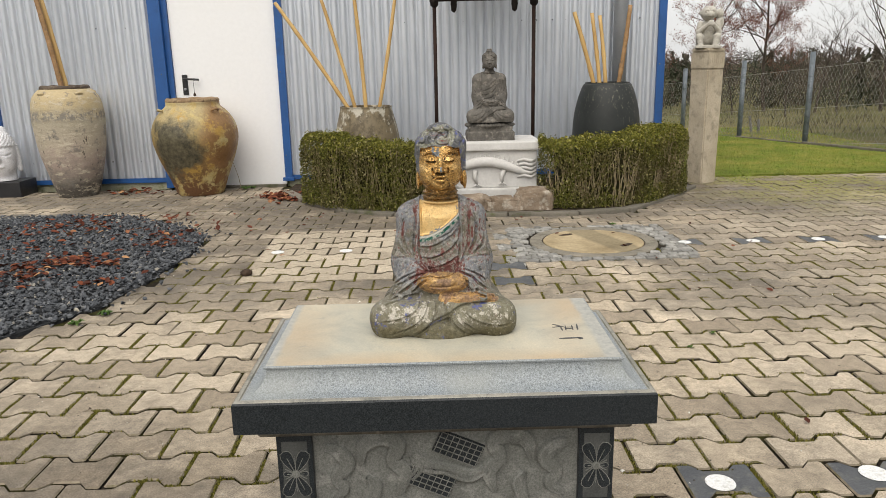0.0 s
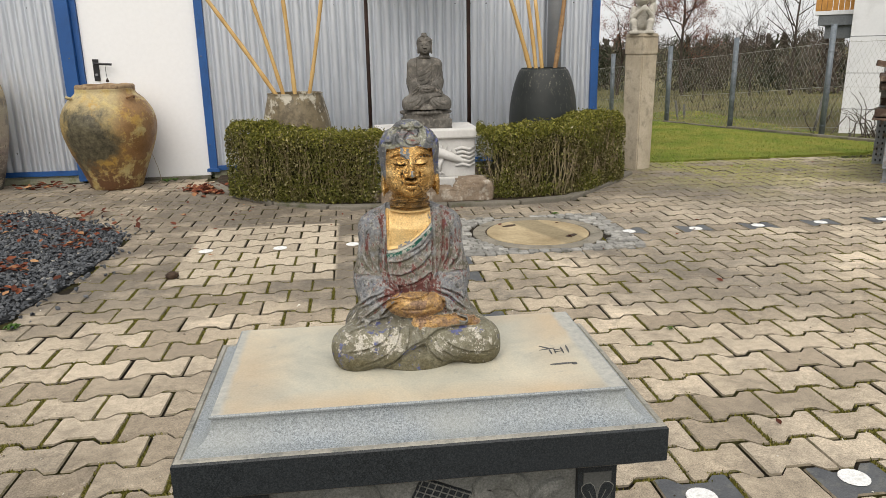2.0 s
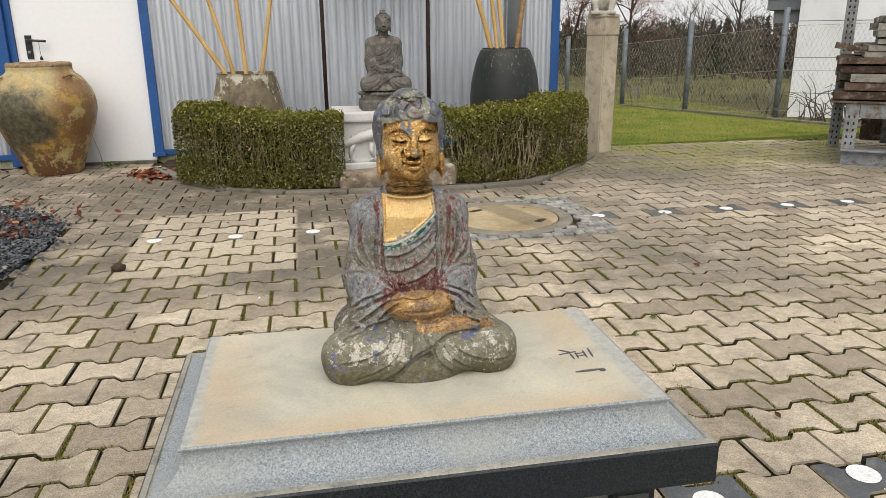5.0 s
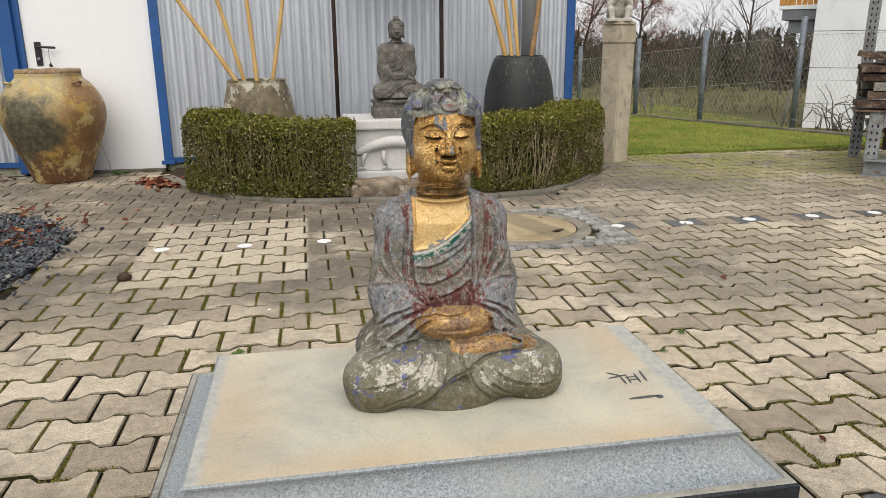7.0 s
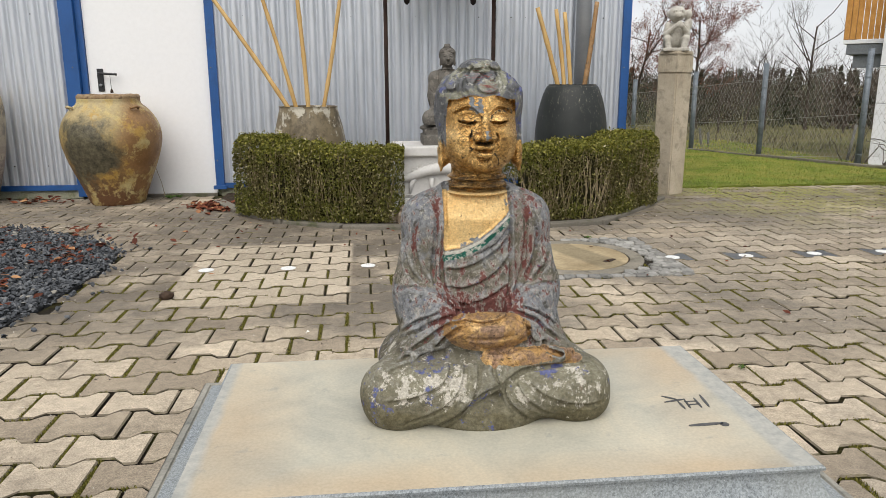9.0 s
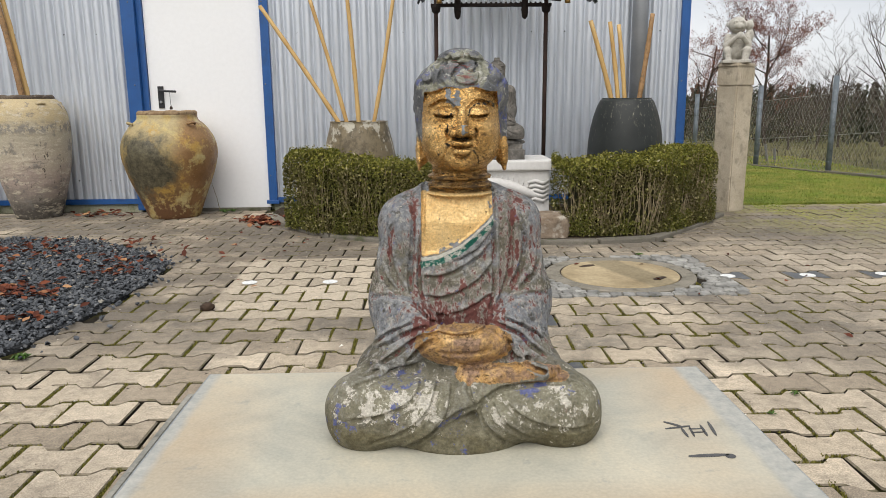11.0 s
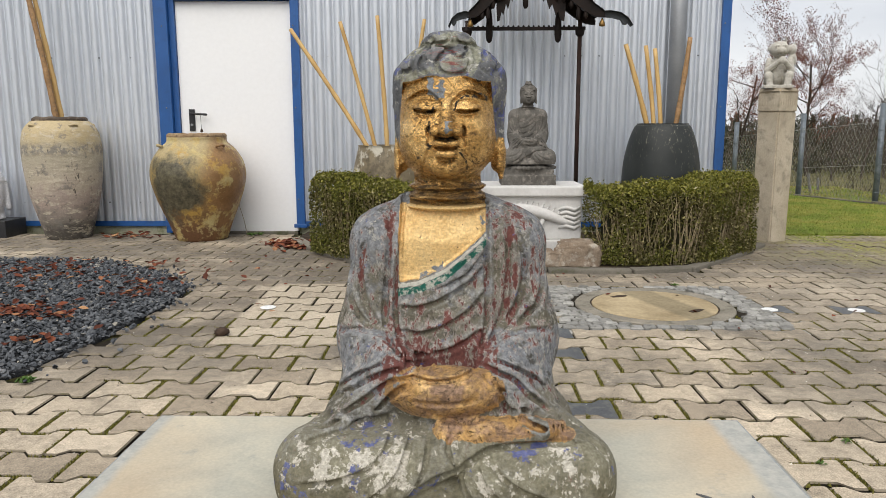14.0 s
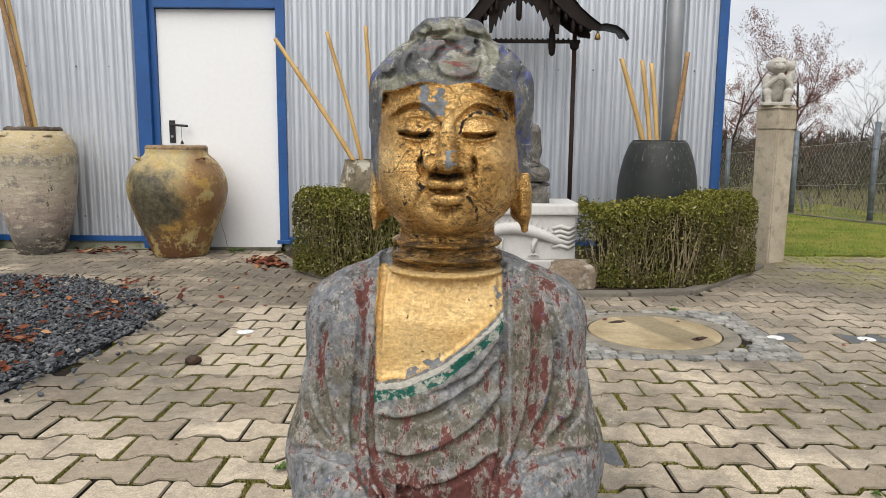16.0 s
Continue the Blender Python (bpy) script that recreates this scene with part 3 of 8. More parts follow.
def litter(name, label, spots, seed, size=(0.02, 0.045)):
    """Curled dry leaves, thick at patches: rows of x, y, spread, count, lift."""
    rng = np.random.default_rng(seed)
    verts, faces = [], []
    for cx, cy, spread, n, lift in spots:
        for _ in range(n):
            x, y = cx + rng.normal() * spread, cy + rng.normal() * spread * 0.7
            s = rng.uniform(*size)
            m = Matrix.Translation((x, y, lift + rng.uniform(0.003, 0.008 + 0.3 * s))) @ Euler((rng.normal() * 0.26, rng.normal() * 0.26, rng.uniform(0, 6.28))).to_matrix().to_4x4()
            k = len(verts)
            curl = rng.uniform(0.1, 0.6)
            for u, w, c in ((-1, 0, 0), (-0.5, 0.45, curl), (0.1, 0.6, curl), (0.6, 0.35, curl * 0.7), (1.1, 0, 0.15), (0.6, -0.35, curl * 0.7), (0.1, -0.6, curl), (-0.5, -0.45, curl), (0.1, 0, -0.05)):
                verts.append(m @ Vector((u * s, w * s, c * s * 0.6)))
            faces += [(k + i, k + (i + 1) % 8, k + 8) for i in range(8)]
    return tagged(mesh_object(name, verts, faces, M_leaf_litter), label, "fallen leaves", kind="stuff")


litter("leaves_on_slate", "red-brown fallen leaves scattered over the slate chips", [(-2.12, 4.32, 0.10, 110, 0.022), (-2.30, 4.12, 0.12, 70, 0.022), (-1.92, 4.22, 0.06, 30, 0.022), (-2.32, 3.88, 0.12, 40, 0.022), (-2.0, 5.05, 0.20, 30, 0.022), (-2.6, 5.22, 0.22, 70, 0.022), (-2.95, 4.5, 0.25, 60, 0.022), (-1.74, 4.72, 0.09, 34, 0.018),
                                                                         (-1.62, 5.35, 0.22, 8, 0.0), (-1.76, 3.85, 0.06, 22, 0.02), (-2.5, 5.45, 0.18, 40, 0.02), (-1.78, 4.95, 0.07, 28, 0.02), (-2.9, 4.9, 0.30, 50, 0.02), (-2.2, 3.45, 0.12, 22, 0.02), (-1.95, 5.50, 0.12, 26, 0.02), (-2.3, 4.6, 0.4, 40, 0.02)], 21, (0.010, 0.027))
litter("leaves_in_bed", "brown leaf pile at the end of the hedge", [(-1.33, 6.45, 0.10, 150, 0.0), (-1.22, 6.25, 0.07, 60, 0.0), (-2.75, 6.82, 0.10, 30, 0.0), (-2.6, 6.72, 0.08, 8, 0.0)], 22, (0.015, 0.035))
litter("leaves_on_paving", "single dry leaves lying on the pavers", [(-0.6, 5.2, 0.6, 14, 0.0), (1.5, 4.4, 0.9, 10, 0.0), (-1.3, 5.5, 0.4, 12, 0.0), (3.2, 6.3, 0.5, 16, 0.0), (1.5, 2.3, 0.25, 9, 0.0), (0.2, 5.30, 0.3, 10, 0.0), (1.1, 3.6, 0.05, 2, 0.0), (0.5, 5.33, 0.4, 16, 0.0)], 23, (0.008, 0.017))


# ---- carving: solids given as distance fields, skinned into one mesh ----
class Carving:
    def __init__(self, lo, hi, step):
        self.lo, self.step = np.array(lo, float), step
        n = [int(math.ceil((b - a) / step)) + 1 for a, b in zip(lo, hi)]
        self.ax = [self.lo[k] + step * np.arange(n[k]) for k in range(3)]
        self.f = np.full(n, 0.05, np.float32)
        self.cut = np.zeros(n, np.float32)

    def window(self, lo, hi):
        s = []
        for k in range(3):
            a, b = np.searchsorted(self.ax[k], lo[k]), np.searchsorted(self.ax[k], hi[k])
            if b - a < 1:
                return None
            s.append(slice(a, b))
        grid = np.meshgrid(*(self.ax[k][s[k]].astype(np.float32) for k in range(3)), indexing="ij", sparse=True)
        return tuple(s), grid

    def blend(self, lo, hi, dist, k, cut=False):
        lo, hi = [v - k - 0.006 for v in lo], [v + k + 0.006 for v in hi]
        w = self.window(lo, hi)
        if w is None:
            return self
        s, (x, y, z) = w
        d, f = dist(x, y, z), self.f[s]
        if cut:
            h = np.clip(0.5 - 0.5 * (f + d) / k, 0, 1)
            self.f[s] = f + (-d - f) * h + k * h * (1 - h)
        else:
            h = np.clip(0.5 + 0.5 * (f - d) / k, 0, 1)
            self.f[s] = f + (d - f) * h - k * h * (1 - h)
        return self

    def ball(self, c, r, k=0.01, cut=False, turn=None):
        """An ellipsoid; turn: degrees about x, y, z."""
        c, r = np.array(c), np.array(r if isinstance(r, (tuple, list)) else (r,) * 3, float)
        rot = None if turn is None else np.array(Euler([radians(a) for a in turn]).to_matrix()).T
        reach = r if rot is None else np.full(3, r.max())

        def dist(x, y, z):
            p = (x - c[0], y - c[1], z - c[2])
            if rot is not None:
                p = [rot[i, 0] * p[0] + rot[i, 1] * p[1] + rot[i, 2] * p[2] for i in range(3)]
            a = np.sqrt((p[0] / r[0]) ** 2 + (p[1] / r[1]) ** 2 + (p[2] / r[2]) ** 2)
            b = np.sqrt((p[0] / r[0] ** 2) ** 2 + (p[1] / r[1] ** 2) ** 2 + (p[2] / r[2] ** 2) ** 2)
            return a * (a - 1) / np.maximum(b, 1e-6)
        return self.blend(c - reach, c + reach, dist, k, cut)

    def limb(self, a, b, ra, rb, k=0.01, flat=1.0, cut=False):
        """A round cone from a to b; flat squeezes it along y."""
        a, b = np.array(a, float), np.array(b, float)
        d = b - a
        dd = float(d @ d)

        def dist(x, y, z):
            p = (x - a[0], y - a[1], z - a[2])
            u = np.clip((p[0] * d[0] + p[1] * d[1] + p[2] * d[2]) / dd, 0, 1)
            q = np.sqrt((p[0] - u * d[0]) ** 2 + ((p[1] - u * d[1]) / flat) ** 2 + (p[2] - u * d[2]) ** 2)
            return (q - (ra + (rb - ra) * u)) * min(1.0, flat)
        r = max(ra, rb) * max(1.0, flat)
        return self.blend(np.minimum(a, b) - r, np.maximum(a, b) + r, dist, k, cut)

    def brick(self, c, half, r=0.004, k=0.004, cut=False):
        c, half = np.array(c, float), np.array(half, float)

        def dist(x, y, z):
            q = [np.abs(v - c[i]) - half[i] + r for i, v in enumerate((x, y, z))]
            out = np.sqrt(sum(np.maximum(v, 0) ** 2 for v in q))
            return out + np.minimum(np.maximum(np.maximum(q[0], q[1]), q[2]), 0) - r
        return self.blend(c - half, c + half, dist, k, cut)

    def crease(self, points, width, depth, ymax=0.02, taper=True, ridge=0.0):
        """A groove (depth below 0: a ridge) seen from the front along a curve of x, z through three points."""
        (x0, z0), (x1, z1), (x2, z2) = points
        cx, cz = 2 * x1 - (x0 + x2) / 2, 2 * z1 - (z0 + z2) / 2
        pad = 3 * width
        w = self.window((min(x0, x1, x2) - pad, -1, min(z0, z1, z2) - pad), (max(x0, x1, x2) + pad, ymax, max(z0, z1, z2) + pad))
        if w is None:
            return self
        s, (x, y, z) = w
        u = np.linspace(0, 1, 25)
        bx = (1 - u) ** 2 * x0 + 2 * u * (1 - u) * cx + u * u * x2
        bz = (1 - u) ** 2 * z0 + 2 * u * (1 - u) * cz + u * u * z2
        best, at = None, None
        xx, zz = x[:, 0, 0][:, None], z[0, 0, :][None, :]
        for k in range(24):
            dx, dz = bx[k + 1] - bx[k], bz[k + 1] - bz[k]
            q = np.clip(((xx - bx[k]) * dx + (zz - bz[k]) * dz) / (dx * dx + dz * dz + 1e-12), 0, 1)
            d = np.hypot(xx - bx[k] - q * dx, zz - bz[k] - q * dz)
            if best is None:
                best, at = d, (k + q) / 24
            else:
                at = np.where(d < best, (k + q) / 24, at)
                best = np.minimum(best, d)
        amp = depth * np.exp(-((best / width) ** 2))
        if ridge:
            amp = amp - ridge * np.exp(-(((best - 2 * width) / (1.4 * width)) ** 2))
        if taper:
            amp = amp * np.minimum(1, 6 * np.minimum(at, 1 - at) + 0.15)
        self.f[s] += amp[:, None, :].astype(np.float32)
        return self

    def press(self, lo, hi, height):
        """Adds height(x, y, z) to the field inside a window: above 0 carves, below 0 swells."""
        w = self.window(lo, hi)
        if w is not None:
            s, (x, y, z) = w
            self.f[s] += height(x, y, z).astype(np.float32)
        return self

    def front(self, x, z):
        """Where the solid's front face lies at x, z."""
        i = min(max(int(round((x - self.lo[0]) / self.step)), 0), self.f.shape[0] - 1)
        k = min(max(int(round((z - self.lo[2]) / self.step)), 0), self.f.shape[2] - 1)
        hit = np.flatnonzero(self.f[i, :, k] < 0)
        return float(self.ax[1][hit[0]]) if len(hit) else None

    def groove(self, points, width, depth, ridge=0.0, lift=0.0, taper=True):
        """A chiselled line over the front through points of x, z; lift swells the cloth on its upper side (below 0: lower)."""
        width = max(width, 0.75 * self.step)
        p, y = [], None
        for px, pz in points:
            y = self.front(px, pz) if self.front(px, pz) is not None else y
            p.append((px, y if y is not None else 0.0, pz))
        p = np.array(p)
        fine = []
        for k in range(len(p) - 1):
            a, b, c, d = p[max(k - 1, 0)], p[k], p[k + 1], p[min(k + 2, len(p) - 1)]
            for u in (0.0, 0.25, 0.5, 0.75):
                fine.append(0.5 * (2 * b + (c - a) * u + (2 * a - 5 * b + 4 * c - d) * u * u + (3 * b - a - 3 * c + d) * u ** 3))
        fine = np.array(fine + [p[-1]])
        seen = [self.front(q[0], q[2]) for q in fine]
        fine[:, 1] = [q[1] if v is None else v for q, v in zip(fine, seen)]
        pad = max(3 * width, 7 * width if lift else 0, 0.004)
        w = self.window(fine.min(0) - pad, fine.max(0) + pad)
        if w is None:
            return self
        s, (x, y, z) = w
        n = len(fine) - 1
        best = np.full(np.broadcast(x, y, z).shape, 9.0, np.float32)
        at, side = np.zeros_like(best), np.zeros_like(best)
        for k in range(n):
            a, d = fine[k].astype(np.float32), (fine[k + 1] - fine[k]).astype(np.float32)
            q = np.clip(((x - a[0]) * d[0] + (y - a[1]) * d[1] + (z - a[2]) * d[2]) / (float(d @ d) + 1e-12), 0, 1)
            dx, dy, dz = x - a[0] - q * d[0], y - a[1] - q * d[1], z - a[2] - q * d[2]
            r = np.sqrt(dx * dx + dy * dy + dz * dz)
            m = r < best
            best = np.where(m, r, best)
            at = np.where(m, (k + q) / n, at)
            if lift:
                side = np.where(m, (d[0] * dz - d[2] * dx) * (1 if d[0] >= 0 else -1), side)
        amp = 1.45 * depth * np.exp(-((best / width) ** 2))
        if ridge:
            amp = amp - ridge * np.exp(-(((best - 2 * width) / (1.3 * width)) ** 2))
        if lift:
            amp = amp - abs(lift) * np.exp(-((best / (3.5 * width)) ** 2)) * np.clip(side * np.sign(lift) / (0.3 * width * np.linalg.norm(p[-1] - p[0]) / n), 0, 1)
        if taper:
            amp = amp * np.minimum(1, 5 * np.minimum(at, 1 - at) + 0.1)
        self.f[s] += amp.astype(np.float32)
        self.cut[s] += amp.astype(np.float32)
        return self

    def skin(self):
        f, h = self.f, self.step
        s = f < 0
        n = np.array(f.shape) - 1
        corner = [(i, j, k) for i in (0, 1) for j in (0, 1) for k in (0, 1)]
        cut = lambda a, c: a[c[0]:c[0] + n[0], c[1]:c[1] + n[1], c[2]:c[2] + n[2]]  # noqa: E731
        total = sum(cut(s, c).astype(np.int8) for c in corner)
        cells = np.argwhere((total > 0) & (total < 8))
        index = np.full(n, -1, np.int64)
        index[tuple(cells.T)] = np.arange(len(cells))
        acc, num = np.zeros((len(cells), 3)), np.zeros(len(cells))
        for a in corner:
            for axis in range(3):
                if a[axis]:
                    continue
                b = list(a)
                b[axis] = 1
                fa, fb = f[tuple((cells + a).T)], f[tuple((cells + b).T)]
                cross = (fa < 0) != (fb < 0)
                u = np.where(cross, fa / np.where(cross, fa - fb, 1), 0)
                p = np.array(a, float)[None, :].repeat(len(cells), 0)
                p[:, axis] = u
                acc[cross] += p[cross]
                num[cross] += 1
        verts = self.lo + h * (cells + acc / np.maximum(num, 1)[:, None])
        faces = []
        for axis in range(3):
            a, b = (axis + 1) % 3, (axis + 2) % 3
            lo = [slice(None)] * 3
            hi = [slice(None)] * 3
            lo[axis], hi[axis] = slice(0, -1), slice(1, None)
            sl, sh = s[tuple(lo)], s[tuple(hi)]
            e = np.argwhere(sl != sh)
            e = e[(e[:, a] > 0) & (e[:, b] > 0) & (e[:, a] < n[a]) & (e[:, b] < n[b])]
            flip = sl[tuple(e.T)]
            da, db = np.eye(3, dtype=int)[a], np.eye(3, dtype=int)[b]
            q = np.stack([index[tuple((e - o).T)] for o in (da + db, db, 0 * da, da)], 1)
            q[~flip] = q[~flip][:, ::-1]
            faces.append(q)
        faces = np.concatenate(faces)
        return verts, faces[(faces >= 0).all(1)]


def carved(name, pieces, material, paint=None, scale=1.0):
    """One smooth mesh from carvings; paint(x, y, z) gives each point's three paint masks."""
    verts, faces, cuts, off = [], [], [], 0
    for piece in pieces:
        v, f = piece.skin()
        i = np.clip(np.round((v - piece.lo) / piece.step).astype(int), 0, np.array(piece.cut.shape) - 1)
        cuts.append(piece.cut[tuple(i.T)])
        verts.append(v)
        faces.append(f + off)
        off += len(v)
    cuts = np.concatenate(cuts)
    verts, faces = np.concatenate(verts), np.concatenate(faces)
    me = bpy.data.meshes.new(name)
    me.vertices.add(len(verts))
    me.vertices.foreach_set("co", (verts * scale).astype(np.float32).ravel())
    me.loops.add(faces.size)
    me.loops.foreach_set("vertex_index", faces.astype(np.int32).ravel())
    me.polygons.add(len(faces))
    me.polygons.foreach_set("loop_start", np.arange(0, faces.size, 4, dtype=np.int32))
    me.polygons.foreach_set("use_smooth", np.ones(len(faces), bool))
    me.update(calc_edges=True)
    me.validate()
    if paint:
        coats = paint(*verts.T)
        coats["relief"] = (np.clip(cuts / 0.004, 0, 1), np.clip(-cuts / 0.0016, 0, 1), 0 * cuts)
        for key, masks in coats.items():
            layer = me.color_attributes.new(key, "FLOAT_COLOR", "POINT")
            layer.data.foreach_set("color", np.stack([*masks, np.ones(len(verts))], 1).astype(np.float32).ravel())
    me.materials.append(material)
    return new(name, me)


def ramp01(v, a, b):
    return np.clip((v - a) / (b - a), 0, 1)


# the chest opening: a straight edge, and a hem that sweeps up to the other shoulder
HEM_X, HEM_Z = (-0.044, -0.024, -0.002, 0.014, 0.034), (0.171, 0.175, 0.186, 0.199, 0.216)


def buddha_body(step):
    c = Carving((-0.160, -0.145, -0.004), (0.160, 0.105, 0.275), step)
    # seat, back and trunk
    c.ball((0, 0.018, 0.10), (0.074, 0.058, 0.135), 0.02)
    c.ball((0, 0.020, 0.03), (0.118, 0.070, 0.060), 0.03)
    c.limb((-0.050, 0.014, 0.200), (0.050, 0.014, 0.200), 0.034, 0.034, 0.018)
    c.limb((0, 0.014, 0.215), (0, 0.010, 0.24), 0.046, 0.030, 0.018)
    for s in (-1, 1):
        c.limb((s * 0.036, 0.016, 0.226), (s * 0.060, 0.014, 0.206), 0.0175, 0.0250, 0.012)
        # upper arm, then the forearm coming forward to the lap
        c.limb((s * 0.057, 0.012, 0.196), (s * 0.068, 0.006, 0.135), 0.0270, 0.0280, 0.012)
        c.limb((s * 0.069, -0.002, 0.120), (s * 0.046, -0.048, 0.106), 0.0285, 0.0200, 0.010)
        c.ball((s * 0.069, 0.008, 0.105), (0.0290, 0.034, 0.045), 0.014)
        # the wide sleeve falls from the forearm and runs out over the knee
        c.limb((s * 0.064, -0.022, 0.098), (s * 0.078, -0.040, 0.072), 0.027, 0.018, 0.012)
        c.limb((s * 0.044, -0.058, 0.098), (s * 0.082, -0.062, 0.068), 0.020, 0.011, 0.008)
        c.limb((s * 0.074, -0.046, 0.073), (s * 0.096, -0.066, 0.0595), 0.013, 0.0045, 0.005)
        # thighs
        c.limb((s * 0.055, -0.004, 0.036), (s * 0.092, -0.060, 0.033), 0.033, 0.035, 0.018)
    for s in (-1, 1):
        c.ball((s * 0.096, -0.088, 0.017), (0.040, 0.034, 0.028), 0.012)
    # knee and shin lying in front, and the cloth that crosses over the other shin
    c.limb((0.1015, -0.083, 0.0300), (0.040, -0.096, 0.0290), 0.0360, 0.0290, 0.005)
    c.ball((-0.004, -0.084, 0.004), (0.064, 0.043, 0.026), 0.006)
    c.limb((-0.1035, -0.081, 0.0300), (-0.050, -0.094, 0.0310), 0.0365, 0.0330, 0.005)
    c.limb((-0.050, -0.092, 0.0330), (0.012, -0.092, 0.0530), 0.0310, 0.0170, 0.006)
    c.limb((0.008, -0.091, 0.0530), (0.082, -0.078, 0.0630), 0.0170, 0.0095, 0.005)
    c.ball((0, -0.055, 0.052), (0.080, 0.040, 0.020), 0.012)
    # one foot over the other thigh
    c.limb((0.000, -0.0930, 0.0655), (0.074, -0.0910, 0.0680), 0.0100, 0.0095, 0.003)
    for k in range(5):
        c.ball((0.0760 + 0.0044 * k, -0.0955 + 0.0032 * k, 0.0700 - 0.0008 * k), (0.0026, 0.0056, 0.0058), 0.0008)
    # both hands in the lap, thumbs touching
    c.ball((0, -0.0765, 0.0950), (0.0460, 0.0250, 0.0195), 0.004)
    c.ball((0, -0.058, 0.076), (0.060, 0.030, 0.022), 0.012)
    for s in (-1, 1):
        c.limb((s * 0.020, -0.0940, 0.1030), (s * 0.0035, -0.0985, 0.1010), 0.0055, 0.0042, 0.003)
        c.brick((s * 0.0085, -0.0985, 0.0990), (0.0052, 0.0045, 0.0040), 0.0016, 0.0012)
    # the open chest lies a little under the cloth, and the hem stands proud
    def opened(x, y, z):
        top = np.interp(x, HEM_X, HEM_Z)
        inside_ = ramp01(x, -0.042, -0.039) * ramp01(0.034 - x, 0, 0.003) * (y < 0.012)
        m = ramp01(z - top, 0.0, 0.003) * inside_ * ramp01(0.246 - z, 0, 0.01)
        lip = np.exp(-(((z - top + 0.0045) / 0.0045) ** 2)) * inside_
        return 0.0034 * m - 0.0018 * lip
    c.press((-0.05, -0.12, 0.14), (0.05, 0.02, 0.255), opened)
    # lapels
    for pts in ([(-0.038, 0.244), (-0.039, 0.223), (-0.041, 0.196), (-0.043, 0.171), (-0.044, 0.147), (-0.041, 0.128), (-0.028, 0.110)],
                [(0.034, 0.240), (0.033, 0.212), (0.034, 0.174), (0.034, 0.140), (0.030, 0.116)]):
        c.groove(pts, 0.0020, 0.0055, 0.0016, 0.0, False)
    for pts in ([(-0.050, 0.238), (-0.049, 0.212), (-0.052, 0.174), (-0.054, 0.143), (-0.049, 0.130), (-0.029, 0.110)],
                [(0.051, 0.234), (0.053, 0.201), (0.052, 0.162), (0.044, 0.136), (0.033, 0.120)]):
        c.groove(pts, 0.0022, 0.0034, 0.0008)
    # cloth over the belly, each fold lapping the next
    for pts, d in (([(-0.041, 0.152), (-0.024, 0.152), (-0.002, 0.161), (0.020, 0.175), (0.033, 0.189)], 0.0046), ([(-0.042, 0.132), (-0.021, 0.131), (0.006, 0.141), (0.025, 0.156), (0.034, 0.167)], 0.0048),
                   ([(-0.038, 0.119), (-0.021, 0.113), (0.006, 0.119), (0.031, 0.134)], 0.0046), ([(-0.030, 0.110), (-0.004, 0.108), (0.028, 0.113)], 0.004), ([(-0.010, 0.168), (0.016, 0.181), (0.032, 0.201)], 0.0014)):
        c.groove(pts, 0.0019, d, 0.0006, 0.0022)
    # upper sleeves
    for pts, d in (([(-0.069, 0.209), (-0.075, 0.189), (-0.074, 0.167), (-0.068, 0.146), (-0.055, 0.133)], 0.0050), ([(-0.086, 0.180), (-0.084, 0.156), (-0.073, 0.140), (-0.054, 0.132)], 0.0045),
                   ([(0.061, 0.213), (0.067, 0.190), (0.063, 0.157), (0.049, 0.136), (0.033, 0.122)], 0.0052), ([(0.083, 0.183), (0.080, 0.156), (0.060, 0.136)], 0.0045), ([(0.066, 0.140), (0.070, 0.148), (0.078, 0.151)], 0.003)):
        c.groove(pts, 0.0024, d, 0.0014)
    # the fold over the elbow and the forearm's edge
    for pts in ([(-0.096, 0.127), (-0.076, 0.132), (-0.056, 0.131), (-0.042, 0.122), (-0.027, 0.111)], [(0.091, 0.130), (0.068, 0.133), (0.049, 0.130), (0.037, 0.122), (0.027, 0.112)]):
        c.groove(pts, 0.0020, 0.0044, 0.0010, -0.0020)
    # gathers running from the wrist out over the knee
    for pts in ([(-0.046, 0.117), (-0.074, 0.098), (-0.093, 0.083)], [(-0.028, 0.110), (-0.050, 0.108), (-0.070, 0.095), (-0.088, 0.081)], [(-0.024, 0.109), (-0.045, 0.102), (-0.064, 0.087), (-0.083, 0.073)],
                [(-0.027, 0.105), (-0.038, 0.098), (-0.053, 0.081), (-0.077, 0.069), (-0.100, 0.066)], [(0.038, 0.118), (0.061, 0.107), (0.084, 0.086)], [(0.031, 0.113), (0.052, 0.105), (0.067, 0.090), (0.084, 0.077)],
                [(0.031, 0.109), (0.043, 0.098), (0.056, 0.082), (0.085, 0.071)], [(0.041, 0.099), (0.050, 0.081), (0.069, 0.075), (0.097, 0.067)]):
        c.groove(pts, 0.0021, 0.0075, 0.0026)
    # long folds of the cloth over the legs
    for pts, d in (([(-0.113, 0.032), (-0.082, 0.038), (-0.057, 0.048), (-0.045, 0.059), (-0.042, 0.066)], 0.0050), ([(-0.092, 0.010), (-0.062, 0.023), (-0.038, 0.041), (-0.029, 0.057), (-0.026, 0.067)], 0.0046),
                   ([(-0.057, 0.010), (-0.033, 0.025), (-0.017, 0.043), (-0.012, 0.066)], 0.0044), ([(0.004, 0.068), (0.003, 0.058), (0.009, 0.046)], 0.0036)):
        c.groove(pts, 0.0020, d, 0.0012, 0.0014)
